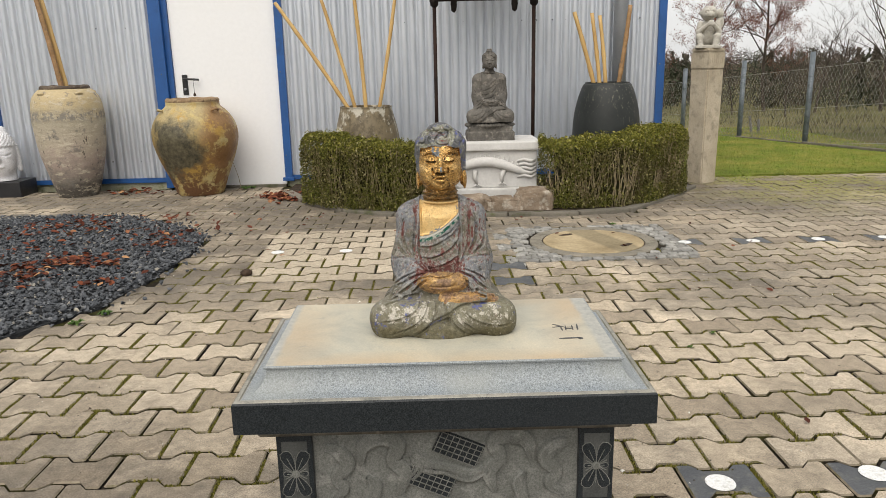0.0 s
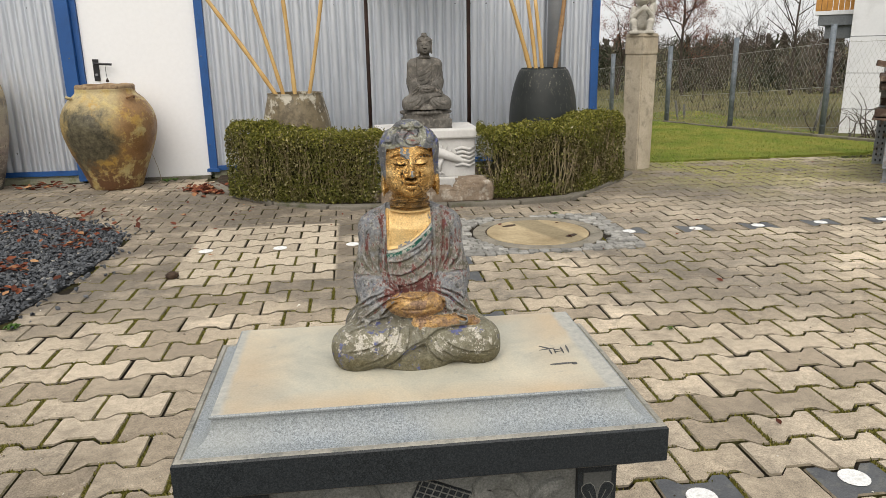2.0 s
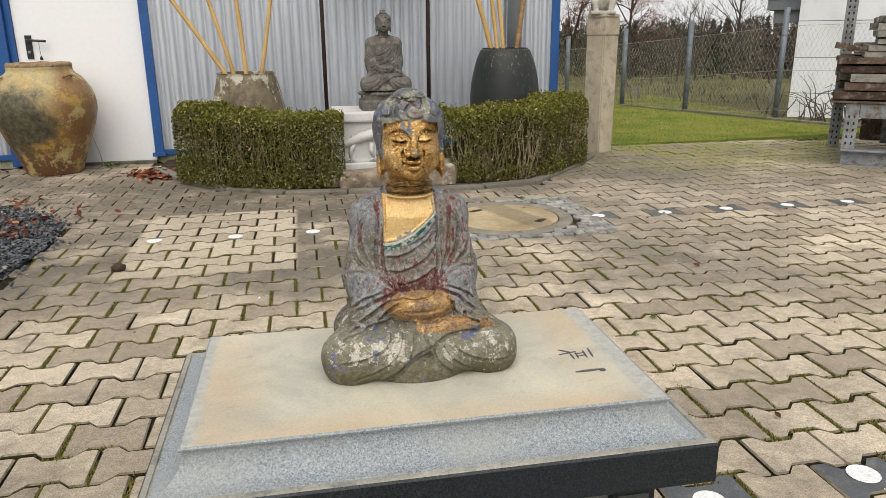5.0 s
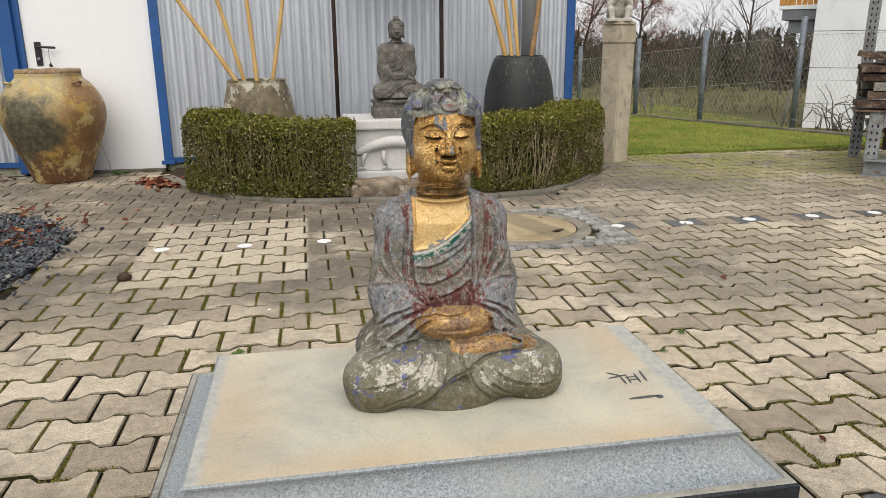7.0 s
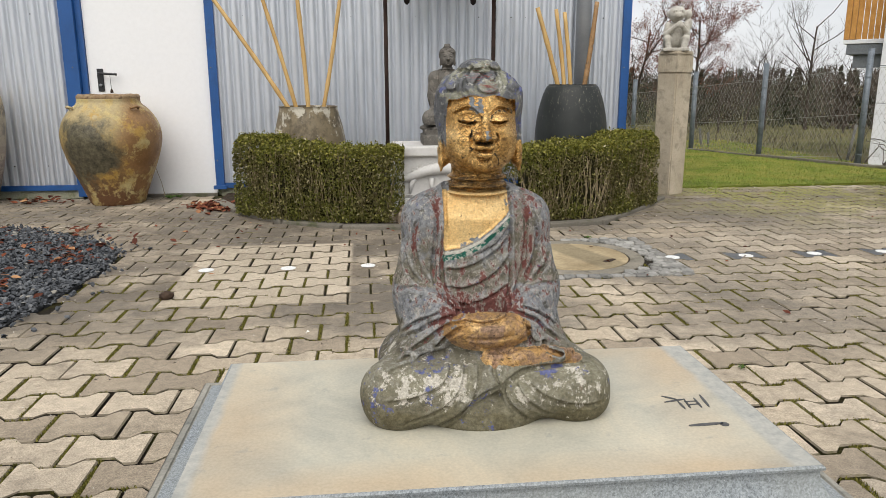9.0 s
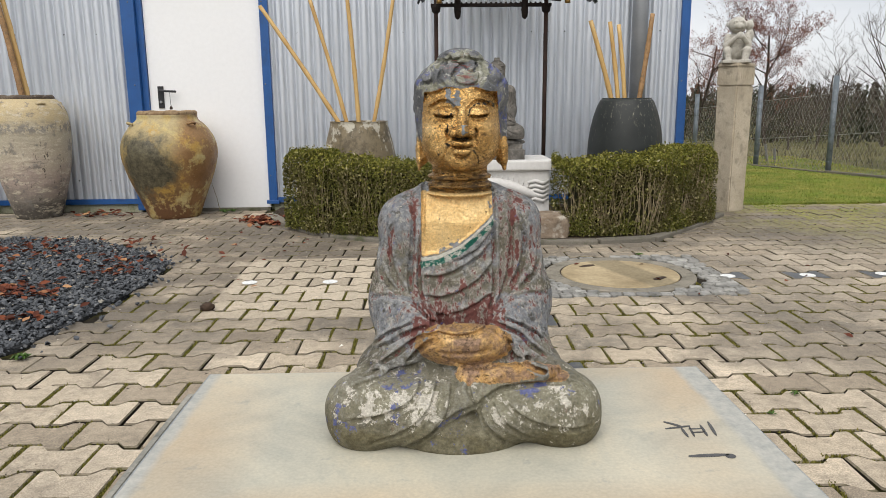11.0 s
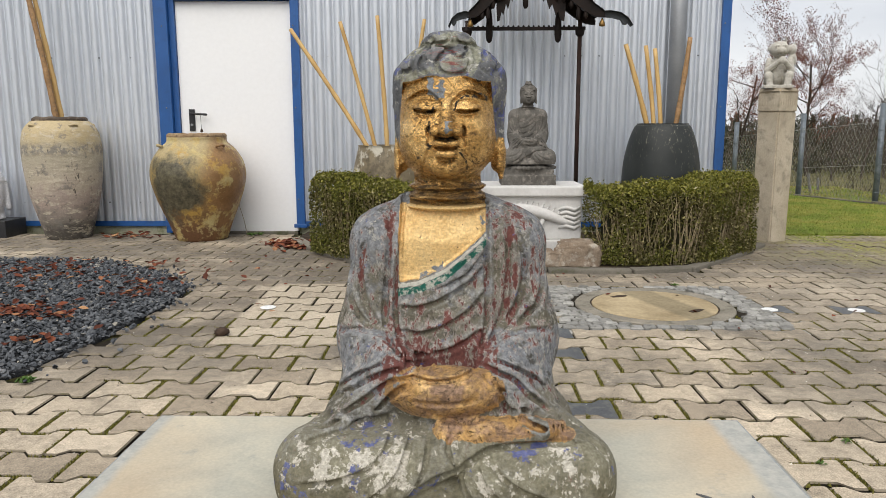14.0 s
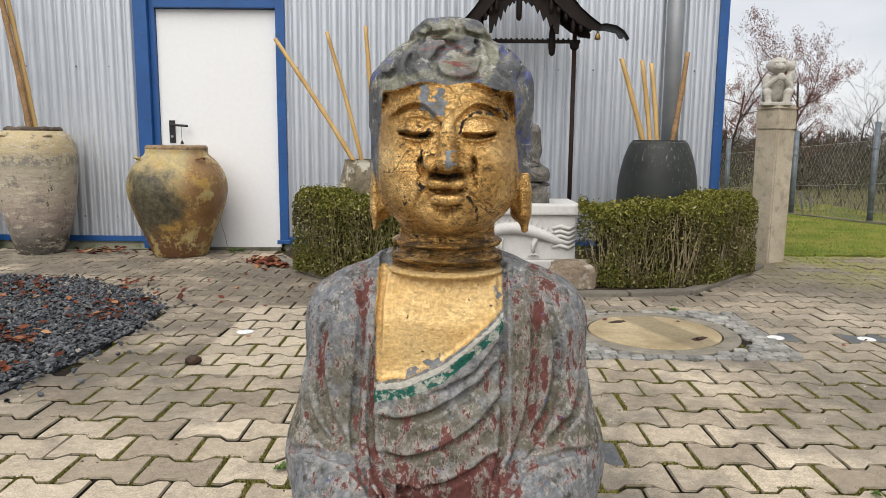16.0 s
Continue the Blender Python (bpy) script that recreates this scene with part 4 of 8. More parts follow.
    c.groove([(-0.056, 0.006), (-0.021, 0.031), (0.009, 0.044), (0.031, 0.055), (0.059, 0.059), (0.098, 0.062)], 0.0024, 0.0085, 0.0010, 0.0020, False)
    for pts in ([(0.036, 0.051), (0.049, 0.038), (0.069, 0.028), (0.094, 0.022), (0.121, 0.022)], [(0.025, 0.047), (0.031, 0.036), (0.045, 0.024), (0.066, 0.010)], [(0.014, 0.042), (0.016, 0.032), (0.028, 0.018), (0.041, 0.007)]):
        c.groove(pts, 0.0020, 0.0046, 0.0012, 0.0014)
    c.groove([(0.094, 0.067), (0.114, 0.062), (0.128, 0.049)], 0.0018, 0.0035)
    # lower edge of the sleeves, lying on the legs
    for pts in ([(-0.046, 0.0745), (-0.074, 0.0665), (-0.097, 0.0630), (-0.114, 0.0570)],):
        c.groove(pts, 0.0024, 0.0050, 0.0, 0.0020)
    # fingers, and the seam between foot and hands
    c.groove([(-0.026, 0.0925), (-0.001, 0.0918), (0.026, 0.0945)], 0.0014, 0.0090)
    c.groove([(-0.022, 0.0880), (-0.004, 0.0790), (0.015, 0.0755), (0.034, 0.0775)], 0.0014, 0.0060)
    c.groove([(-0.018, 0.1075), (0.0, 0.1085), (0.018, 0.1075)], 0.0011, 0.0026)
    c.f[:, :, c.ax[2] < 0.0] = 0.05
    return c


def hairline(x):
    return 0.3445 - 0.0010 * np.cos(x * 230) - 3.2 * x * x - 9.0 * np.maximum(np.abs(x) - 0.0362, 0)


def buddha_head(step):
    box_ = ((-0.058, -0.072, 0.222), (0.058, 0.080, 0.396))
    c = Carving(*box_, step)
    c.limb((0, 0.014, 0.20), (0, 0.012, 0.275), 0.0330, 0.0285, 0.008)
    for z, r in ((0.2365, 0.0335), (0.2450, 0.0322), (0.2535, 0.0308)):
        c.ball((0, 0.011, z), (r + 0.0034, r + 0.0048, 0.0046), 0.0007)
    # skull and face
    c.ball((0, 0.016, 0.322), (0.0425, 0.052, 0.050), 0.01)
    c.ball((0, -0.002, 0.310), (0.0405, 0.0415, 0.042), 0.010)
    c.ball((0, 0.004, 0.3260), (0.0400, 0.0425, 0.0330), 0.008)
    c.ball((0, -0.003, 0.296), (0.0425, 0.0395, 0.034), 0.010)
    c.ball((0, -0.011, 0.282), (0.0360, 0.0330, 0.0205), 0.010)
    for s in (-1, 1):
        c.ball((s * 0.0185, -0.026, 0.2960), (0.0150, 0.0145, 0.0150), 0.010)
    c.ball((0, -0.0385, 0.2705), (0.0105, 0.0080, 0.0072), 0.008)
    # nose
    c.limb((0, -0.0430, 0.3270), (0, -0.0530, 0.3035), 0.0036, 0.0058, 0.0035)
    c.ball((0, -0.0560, 0.3025), (0.0060, 0.0048, 0.0050), 0.002)
    for s in (-1, 1):
        c.ball((s * 0.0082, -0.0480, 0.3010), (0.0050, 0.0064, 0.0048), 0.0016)
        c.ball((s * 0.0046, -0.0530, 0.2960), (0.0032, 0.0046, 0.0022), 0.0010, True)
        c.crease([(s * 0.0135, 0.3055), (s * 0.0150, 0.3000), (s * 0.0128, 0.2955)], 0.0010, 0.0048, -0.02)
        c.crease([(s * 0.0115, 0.2965), (s * 0.0155, 0.2920), (s * 0.0140, 0.2880)], 0.0006, 0.0016, -0.02)
        c.crease([(s * 0.0125, 0.2860), (s * 0.0160, 0.2830), (s * 0.0185, 0.2770 + 0.003 * s)], 0.0005, 0.0014, -0.01)
    # full small mouth
    c.ball((0, -0.0445, 0.2885), (0.0105, 0.0062, 0.0058), 0.004)
    for s in (-1, 1):
        c.ball((s * 0.0042, -0.0512, 0.2913), (0.0066, 0.0046, 0.0034), 0.0012)
        c.ball((s * 0.0105, -0.0465, 0.2872), (0.0018, 0.0028, 0.0018), 0.0016, True)
    c.ball((0, -0.0510, 0.2830), (0.0092, 0.0050, 0.0038), 0.0012)
    c.crease([(-0.0100, 0.2882), (0.0, 0.2866), (0.0100, 0.2882)], 0.0008, 0.0032, -0.02)
    c.crease([(-0.0095, 0.2960), (0.0, 0.2946), (0.0095, 0.2960)], 0.0011, 0.0034, -0.02)
    c.crease([(0.0, 0.2955), (0.0, 0.2940), (0.0, 0.2920)], 0.0014, 0.0014, -0.02)
    c.crease([(-0.0085, 0.2790), (0.0, 0.2775), (0.0085, 0.2790)], 0.0018, 0.0020, -0.02)
    for s in (-1, 1):
        # eyes: hollow, ball, heavy upper lid, slit and lower lid
        c.ball((s * 0.0172, -0.0482, 0.3205), (0.0112, 0.0085, 0.0070), 0.004, True)
        c.ball((s * 0.0170, -0.0322, 0.3188), (0.0104, 0.0094, 0.0066), 0.0018)
        c.crease([(s * 0.0075, 0.3172), (s * 0.0168, 0.3162), (s * 0.0270, 0.3182)], 0.0010, 0.0058, -0.005)
        c.crease([(s * 0.0075, 0.3192), (s * 0.0168, 0.3186), (s * 0.0275, 0.3202)], 0.0009, -0.0012, -0.005)
        c.crease([(s * 0.0080, 0.3145), (s * 0.0168, 0.3122), (s * 0.0262, 0.3152)], 0.0009, 0.0016, -0.005)
        c.crease([(s * 0.0080, 0.3235), (s * 0.0175, 0.3255), (s * 0.0275, 0.3225)], 0.0008, 0.0010, -0.005)
        # brow: a sharp arched ridge with a step under it
        c.crease([(s * 0.0040, 0.3235), (s * 0.0165, 0.3345), (s * 0.0330, 0.3265)], 0.0015, -0.0024, -0.005)
        c.crease([(s * 0.0042, 0.3210), (s * 0.0165, 0.3318), (s * 0.0330, 0.3240)], 0.0011, 0.0022, -0.005)
        # long flat ears, their heavy lobes flaring to a point
        e, o = (s * 0.0465 + 0.0015, s * 0.0455 + 0.0022)
        c.limb((e - s * 0.004, 0.012, 0.334), (o - s * 0.002, 0.006, 0.282), 0.0036, 0.0040, 0.003, 2.6)
        c.limb((e - s * 0.0012, 0.000, 0.332), (o - s * 0.0006, -0.004, 0.284), 0.0019, 0.0022, 0.0015, 1.4)
        c.limb((o - s * 0.0040, 0.004, 0.296), (o - s * 0.0035, 0.000, 0.2720), 0.0045, 0.0062, 0.003, 1.7)
        c.limb((o - s * 0.0025, 0.000, 0.284), (o - s * 0.0012, -0.004, 0.2620), 0.0052, 0.0022, 0.003, 1.6)
        c.limb((s * 0.0480, 0.006, 0.326), (s * 0.0492, 0.002, 0.290), 0.0022, 0.0016, 0.002, 1.6, True)
        c.limb((s * 0.0385, -0.012, 0.320), (s * 0.0390, -0.010, 0.274), 0.0022, 0.0026, 0.003, 1.0, True)
        c.limb((s * 0.0360, -0.008, 0.270), (s * 0.0385, -0.006, 0.2560), 0.0040, 0.0050, 0.002, 1.4, True)
    for z0 in (0.2412, 0.2495, 0.2580):
        c.groove([(-0.030, z0 + 0.0030), (-0.015, z0 + 0.0004), (0.0, z0 - 0.0004), (0.015, z0 + 0.0004), (0.030, z0 + 0.0030)], 0.0012, 0.0034, 0.0008, 0.0, False)
    # hair: a close cap, thick and lobed over the brow, and a low knot
    hair = Carving(*box_, step)
    hair.ball((0.002, 0.016, 0.3370), (0.0400, 0.0520, 0.0375), 0.008)
    for s in (-1, 1):
        hair.ball((s * 0.0200 + 0.002, 0.016, 0.3375), (0.0275, 0.0500, 0.0350), 0.008)
        hair.limb((s * 0.0415 + 0.002, 0.004, 0.348), (s * 0.0425 + 0.002, 0.006, 0.304), 0.0058, 0.0050, 0.008, 1.8)
    hair.ball((0, 0.026, 0.3220), (0.0462, 0.0500, 0.0400), 0.008)
    hair.ball((0.001, 0.004, 0.3722), (0.0240, 0.0255, 0.0128), 0.003)

    def face_window(x, y, z):
        return np.maximum(np.clip(hairline(x) - z, -0.02, 0.02) * ramp01(0.020 - y, 0.0, 0.010) * 2.2, 0)
    hair.press(box_[0], (0.058, 0.022, 0.3495), face_window)
    for at_, rad in (((0.0065, -0.0265, 0.3550), (0.0125, 0.0105, 0.0092)), ((0.0100, -0.0185, 0.3650), (0.0070, 0.0080, 0.0062)), ((-0.0235, -0.0240, 0.3525), (0.0080, 0.0110, 0.0105)), ((-0.0095, -0.0200, 0.3625), (0.0100, 0.0090, 0.0058)),
                     ((0.0335, -0.0150, 0.3530), (0.0085, 0.0110, 0.0085)), ((-0.0325, -0.0140, 0.3525), (0.0068, 0.0100, 0.0075)), ((-0.0080, -0.0140, 0.3772), (0.0090, 0.0085, 0.0058)), ((0.0110, -0.0130, 0.3768), (0.0095, 0.0085, 0.0060))):
        hair.ball((at_[0], at_[1] + 0.0028, at_[2] - 0.0006), rad, 0.0018)
    # big flat curls: a round one over the brow, crescents beside it
    for pts, wd, d, up in (([(-0.0016, 0.3668), (-0.0078, 0.3565), (-0.0042, 0.3481), (0.0063, 0.3455), (0.0165, 0.3495), (0.0185, 0.3560)], 0.0017, 0.0036, 0.0016), ([(0.0040, 0.3645), (0.0099, 0.3594), (0.0156, 0.3633), (0.0151, 0.3706)], 0.0015, 0.0034, 0.0014),
                           ([(-0.0182, 0.3551), (-0.0170, 0.3649), (-0.0084, 0.3690), (0.0031, 0.3675)], 0.0018, 0.0036, -0.0014), ([(-0.0240, 0.3630), (-0.0148, 0.3705), (0.0, 0.3722)], 0.0016, 0.0030, -0.0010),
                           ([(0.0291, 0.3590), (0.0330, 0.3655), (0.0400, 0.3630), (0.0432, 0.3558), (0.0384, 0.3473)], 0.0018, 0.0036, -0.0014), ([(-0.0270, 0.3580), (-0.0300, 0.3500), (-0.0375, 0.3500), (-0.0390, 0.3560)], 0.0016, 0.0034, 0.0012),
                           ([(-0.0260, 0.3590), (-0.0285, 0.3660), (-0.0204, 0.3710)], 0.0014, 0.0026, -0.0008), ([(-0.0162, 0.3460), (-0.0212, 0.3530), (-0.0190, 0.3615)], 0.0016, 0.0030, 0.0), ([(0.0200, 0.3470), (0.0250, 0.3578), (0.0205, 0.3700)], 0.0018, 0.0034, 0.0),
                           ([(0.0312, 0.3602), (0.0280, 0.3526), (0.0340, 0.3470)], 0.0013, 0.0026, 0.0), ([(-0.0240, 0.3715), (0.0, 0.3735), (0.0260, 0.3715)], 0.0014, 0.0024, 0.0),
                           ([(-0.0150, 0.3770), (-0.0052, 0.3725), (0.0020, 0.3758), (-0.0011, 0.3815)], 0.0014, 0.0028, 0.0010), ([(0.0047, 0.3820), (0.0085, 0.3745), (0.0180, 0.3725)], 0.0014, 0.0028, 0.0008)):
        hair.groove(pts, wd, d * 1.15, 0.0006, up)
    hair.press((-0.058, 0.004, 0.27), (0.058, 0.080, 0.390), lambda x, y, z: 0.0012 * np.cos(np.sqrt((y - 0.02) ** 2 + (z - 0.34) ** 2) * 480 + np.arctan2(z - 0.34, y - 0.02) * 3) * ramp01(y, 0.004, 0.016))
    c.cut = np.where(hair.f < c.f, hair.cut, c.cut)
    c.f = np.minimum(c.f, hair.f)
    c.f[:, :, c.ax[2] < 0.2235] = 0.05
    return c


def reach(x, y, z, a, b):
    """Distance from points to the line a-b."""
    d = np.subtract(b, a)
    p = np.stack([x - a[0], y - a[1], z - a[2]], 1)
    u = np.clip(p @ d / (d @ d), 0, 1)
    return np.linalg.norm(p - u[:, None] * d, axis=1)


def trail(x, z, points):
    """Distance, seen from the front, to a line through points of x, z."""
    best = np.full(len(x), 9.0)
    for (ax, az), (bx, bz) in zip(points, points[1:]):
        dx, dz = bx - ax, bz - az
        q = np.clip(((x - ax) * dx + (z - az) * dz) / (dx * dx + dz * dz), 0, 1)
        best = np.minimum(best, np.hypot(x - ax - q * dx, z - az - q * dz))
    return best


def patch(x, z, cx, cz, rx, rz):
    return np.exp(-(((x - cx) / rx) ** 2 + ((z - cz) / rz) ** 2))


def buddha_paint(x, y, z):
    """Where each coat of paint survives, as densities from 0 to 1. Some masks hold painted shade."""
    top = np.interp(x, HEM_X, HEM_Z)
    line = hairline(x)
    hair = (z > 0.268) * np.where(y < 0.016, ramp01(z - line, -0.0005, 0.0012), np.where(y < 0.040, ramp01(z, 0.286, 0.294), 1.0))
    ear = (np.abs(x - 0.0015) > 0.0375) & (z < 0.292 + 0.004 * np.sin(y * 700)) & (y < 0.022) & (z > 0.255)
    hair = np.where(ear, 0, np.maximum(hair, (np.abs(x - 0.0015) > 0.0405) * (z > 0.29) * 0.85))
    gold = ((z > 0.230) & (hair < 0.5) & ((np.abs(x) < 0.0335) & (y < 0.05) | (z > 0.2475))) * ramp01(z, 0.229, 0.232)
    chest = ramp01(z - top, -0.0005, 0.002) * ramp01(x, -0.0425, -0.0405) * ramp01(0.0345 - x, 0, 0.002) * (y < 0.012) * (z > 0.15) * (z < 0.2385)
    gilt = np.clip(gold + chest, 0, 1)
    palms = (x / 0.047) ** 2 + ((y + 0.078) / 0.028) ** 2 + ((z - 0.0955) / 0.0205) ** 2
    foot = reach(x, y, z, (0.002, -0.0940, 0.0665), (0.092, -0.0890, 0.0690))
    lap = np.maximum(ramp01(1.25 - palms, 0, 0.25), ramp01(0.0140 - foot, 0, 0.003) * ramp01(z, 0.059, 0.062)) * (y < -0.05)
    gilt = np.maximum(gilt, lap * 0.78)
    hem = np.exp(-(((z - top + 0.0075) / 0.0040) ** 2)) * (x > -0.0425) * (x < 0.034) * (y < 0.012)
    rim = np.exp(-(((z - top + 0.0022) / 0.0020) ** 2)) * (x > -0.0425) * (x < 0.034) * (y < 0.012)
    front_ = y < 0.02
    red = 0.24 * (z > 0.10) + 0.50 * np.exp(-(((x + 0.0475) / 0.005) ** 2)) * (z > 0.10) * (z < 0.232) + 0.46 * np.exp(-(((x - 0.054) / 0.011) ** 2)) * ramp01(z, 0.12, 0.15) * (z < 0.238)
    red = red + 0.52 * (np.abs(x) < 0.042) * ramp01(0.140 - z, 0, 0.03) * (z > 0.098) + 0.20 * (np.abs(x) < 0.042) * ramp01(0.162 - z, 0, 0.02) * (z > 0.10)
    red = red + 0.38 * patch(x, z, -0.045, 0.095, 0.030, 0.012) + 0.42 * patch(x, z, 0.055, 0.092, 0.030, 0.014) + 0.40 * patch(x, z, 0.078, 0.185, 0.006, 0.022) + 0.35 * patch(x, z, -0.074, 0.178, 0.006, 0.010) + 0.35 * patch(x, z, 0.072, 0.144, 0.006, 0.006)
    red = red + 0.30 * patch(x, z, -0.060, 0.052, 0.010, 0.008) + 0.35 * patch(x, z, 0.012, 0.062, 0.008, 0.010)
    red = np.clip(0.76 * red, 0, 1) * (1 - np.minimum(gilt, 0.95)) * front_ * (z < 0.25)
    legs = ramp01(0.072 - z, 0, 0.012) * (y < 0.0)
    white = (0.40 * patch(x, z, -0.080, 0.048, 0.050, 0.020) + 0.40 * patch(x, z, -0.035, 0.052, 0.018, 0.020) + 0.34 * patch(x, z, 0.092, 0.036, 0.046, 0.026) + 0.30 * patch(x, z, 0.030, 0.036, 0.012, 0.016) + 0.12) * legs * ramp01(z, 0.012, 0.034)
    blue = 0.44 * patch(x, z, -0.126, 0.028, 0.018, 0.030) + 0.55 * patch(x, z, -0.060, 0.063, 0.020, 0.006) + 0.50 * patch(x, z, 0.070, 0.056, 0.030, 0.007) + 0.42 * patch(x, z, -0.010, 0.022, 0.022, 0.018) + 0.30 * patch(x, z, -0.070, 0.045, 0.02, 0.012)
    blue = blue + hair * (0.34 * ramp01(x, 0.026, 0.036) + 0.34 * patch(x, z, -0.037, 0.353, 0.008, 0.010) + 0.10)
    scar = hair * (0.46 * patch(x, z, 0.006, 0.352, 0.012, 0.009) + 0.42 * patch(x, z, -0.006, 0.367, 0.016, 0.006) + 0.10)
    lichen = hair * (0.60 * patch(x, z, 0.021, 0.360, 0.006, 0.014) + 0.55 * patch(x, z, -0.030, 0.345, 0.016, 0.006) + 0.5 * patch(x, z, 0.0, 0.373, 0.03, 0.004) + 0.30)
    gather = (np.abs(x) > 0.022) * (np.abs(x) < 0.105) * ramp01(0.122 - z, 0, 0.006) * ramp01(z, 0.060, 0.066) * (y < 0)
    wob = 0.0012 * np.sin(z * 900) + 0.001 * np.sin(x * 1300 + 1)
    chip = ((np.abs(x + 0.0125 + wob) < 0.0028) & (z > 0.3300) & (z < 0.3440)) | ((np.abs(x + 0.0045 + wob) < 0.0026) & (z > 0.3270) & (z < 0.3420)) | ((np.abs(x + 0.0075) < 0.0075 - (0.3345 - z) * 0.8) & (z > 0.3255) & (z < 0.3345) & (y < 0)) | ((np.abs(x - 0.001) < 0.0021 + wob) & (np.abs(z - 0.3040) < 0.0048) & (y < -0.045))
    chip = np.clip(chip + 0.85 * np.exp(-(((z - top - 0.003) / 0.004) ** 2)) * ramp01(0.004 - x, 0, 0.006) * ramp01(x + 0.026, 0, 0.004) * (y < 0) + 0.75 * patch(x, z, 0.031, 0.226, 0.004, 0.008) * (y < 0), 0, 1)
    # Cracks and gashes; lines under and beside the nose paint its shade.
    cracks_and_nose_shade = [([(-0.0155, 0.3155), (-0.0085, 0.3200), (-0.0040, 0.3225)], 0.0016), ([(0.0225, 0.3285), (0.0285, 0.3300), (0.0330, 0.3270)], 0.0022), ([(0.0262, 0.3420), (0.0280, 0.3370)], 0.0016), ([(-0.0122, 0.2895), (-0.0175, 0.2842), (-0.0232, 0.2789)], 0.0009), ([(0.0110, 0.2841), (0.0160, 0.2777), (0.0172, 0.2700)], 0.0009),
              ([(-0.0135, 0.3085), (-0.0140, 0.3010), (-0.0110, 0.2965)], 0.0010), ([(0.0140, 0.3085), (0.0148, 0.3010), (0.0120, 0.2940)], 0.0009), ([(-0.0160, 0.2905), (-0.0150, 0.2880)], 0.0022), ([(-0.0110, 0.2968), (0.0005, 0.2945), (0.0115, 0.2968)], 0.0011), ([(0.0065, 0.3180), (0.0085, 0.3240), (0.0140, 0.3290), (0.0220, 0.3295)], 0.0009)]
    dark = np.zeros(len(x))
    for pts, w in cracks_and_nose_shade:
        dark = np.maximum(dark, ramp01(w - trail(x, z, pts), -0.0004, 0.0004))
    dark = dark * (y < -0.01) * (z > 0.26)
    dark = np.maximum(dark, 0.7 * ramp01(0.0016 - np.abs(z - line), 0, 0.0012) * (z > 0.30) * (y < 0.0) * (np.abs(x) > 0.018))
    neck = ramp01(0.268 - z, 0, 0.012) * ramp01(z, 0.236, 0.241)
    wash = np.clip(0.85 * ramp01(z, 0.15, 0.20) * (1 - patch(x, z, 0.05, 0.2, 0.02, 0.05)) + 0.95 * (np.abs(x) > 0.035) * ramp01(0.135 - z, 0, 0.006) * ramp01(z, 0.088, 0.104) + 0.3, 0, 1) * (y < 0.05)
    # paint_f's third mask: low on the legs, shade put into the colour
    return {"paint": (gilt, hair, hem), "paint_b": (red, legs, chest), "paint_c": (chip * 1.0, dark, wash), "paint_d": (lap * 1.0, neck * 1.0, np.clip(white, 0, 1)), "paint_e": (np.clip(blue, 0, 1), rim, np.clip(scar, 0, 1)), "paint_f": (np.clip(lichen, 0, 1), gather, ramp01(0.040 - z + 0.10 * np.abs(np.abs(x) - 0.02), 0, 0.026) * legs)}


t = Tree("painted_stone_buddha")
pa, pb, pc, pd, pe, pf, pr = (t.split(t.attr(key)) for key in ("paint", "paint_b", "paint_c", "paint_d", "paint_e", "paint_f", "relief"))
n1, n2, n3, n4 = t.noise(45, 7, 0.68), t.noise(150, 6, 0.7), t.noise(420, 4, 0.7), t.noise(24, 6, 0.65)
scratch = t.noise(75, 6, 0.72, vec=t.scaled(1.0, 1.0, 9.0))


def survives(density, tex, lo=0.50, hi=0.54, gain=4.2):
    """Ragged flakes of a coat: the higher its density, the more of it is left."""
    return t.ramp(t.math("ADD", t.math("MULTIPLY", t.math("SUBTRACT", tex, 0.5), gain), density), (lo, 0.0), (hi, 1.0))


stone = t.ramp(n4, (0.32, (0.075, 0.066, 0.042)), (0.5, (0.135, 0.122, 0.088)), (0.68, (0.20, 0.186, 0.145)))
stone = t.mix(t.math("MULTIPLY", survives(pc[2], t.noise(38, 7, 0.7), 0.45, 0.75, 2.6), 0.8), stone, t.ramp(n2, (0.32, (0.090, 0.100, 0.116)), (0.68, (0.31, 0.325, 0.355))))
stone = t.mix(t.ramp(t.noise(110, 8, 0.78), (0.555, 0.0), (0.59, 0.75)), stone, (0.38, 0.37, 0.33))
stone = t.mix(t.ramp(t.noise(90, 8, 0.76), (0.54, 0.0), (0.58, 0.80)), stone, (0.050, 0.045, 0.032))
# ridges rubbed pale, red lead left in the chiselled lines of the sleeves; both also paint in the folds' shading
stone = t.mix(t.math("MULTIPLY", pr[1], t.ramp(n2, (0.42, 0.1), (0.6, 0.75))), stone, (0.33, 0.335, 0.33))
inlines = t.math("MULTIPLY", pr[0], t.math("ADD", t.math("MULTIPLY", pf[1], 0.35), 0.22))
rn = t.noise(80, 8, 0.78, vec=t.scaled(1.5, 1.2, 0.6))
col = t.mix(t.math("MULTIPLY", survives(pb[0], rn, 0.36, 0.43), 0.75), stone, t.ramp(n2, (0.35, (0.25, 0.22, 0.20)), (0.65, (0.46, 0.42, 0.38))))
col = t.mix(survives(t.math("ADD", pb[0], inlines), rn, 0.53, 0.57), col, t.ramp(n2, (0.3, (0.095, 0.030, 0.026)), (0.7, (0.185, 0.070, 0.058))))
olive_and_shade = t.ramp(t.noise(30, 5, 0.6), (0.36, 0.55), (0.58, 1.0))
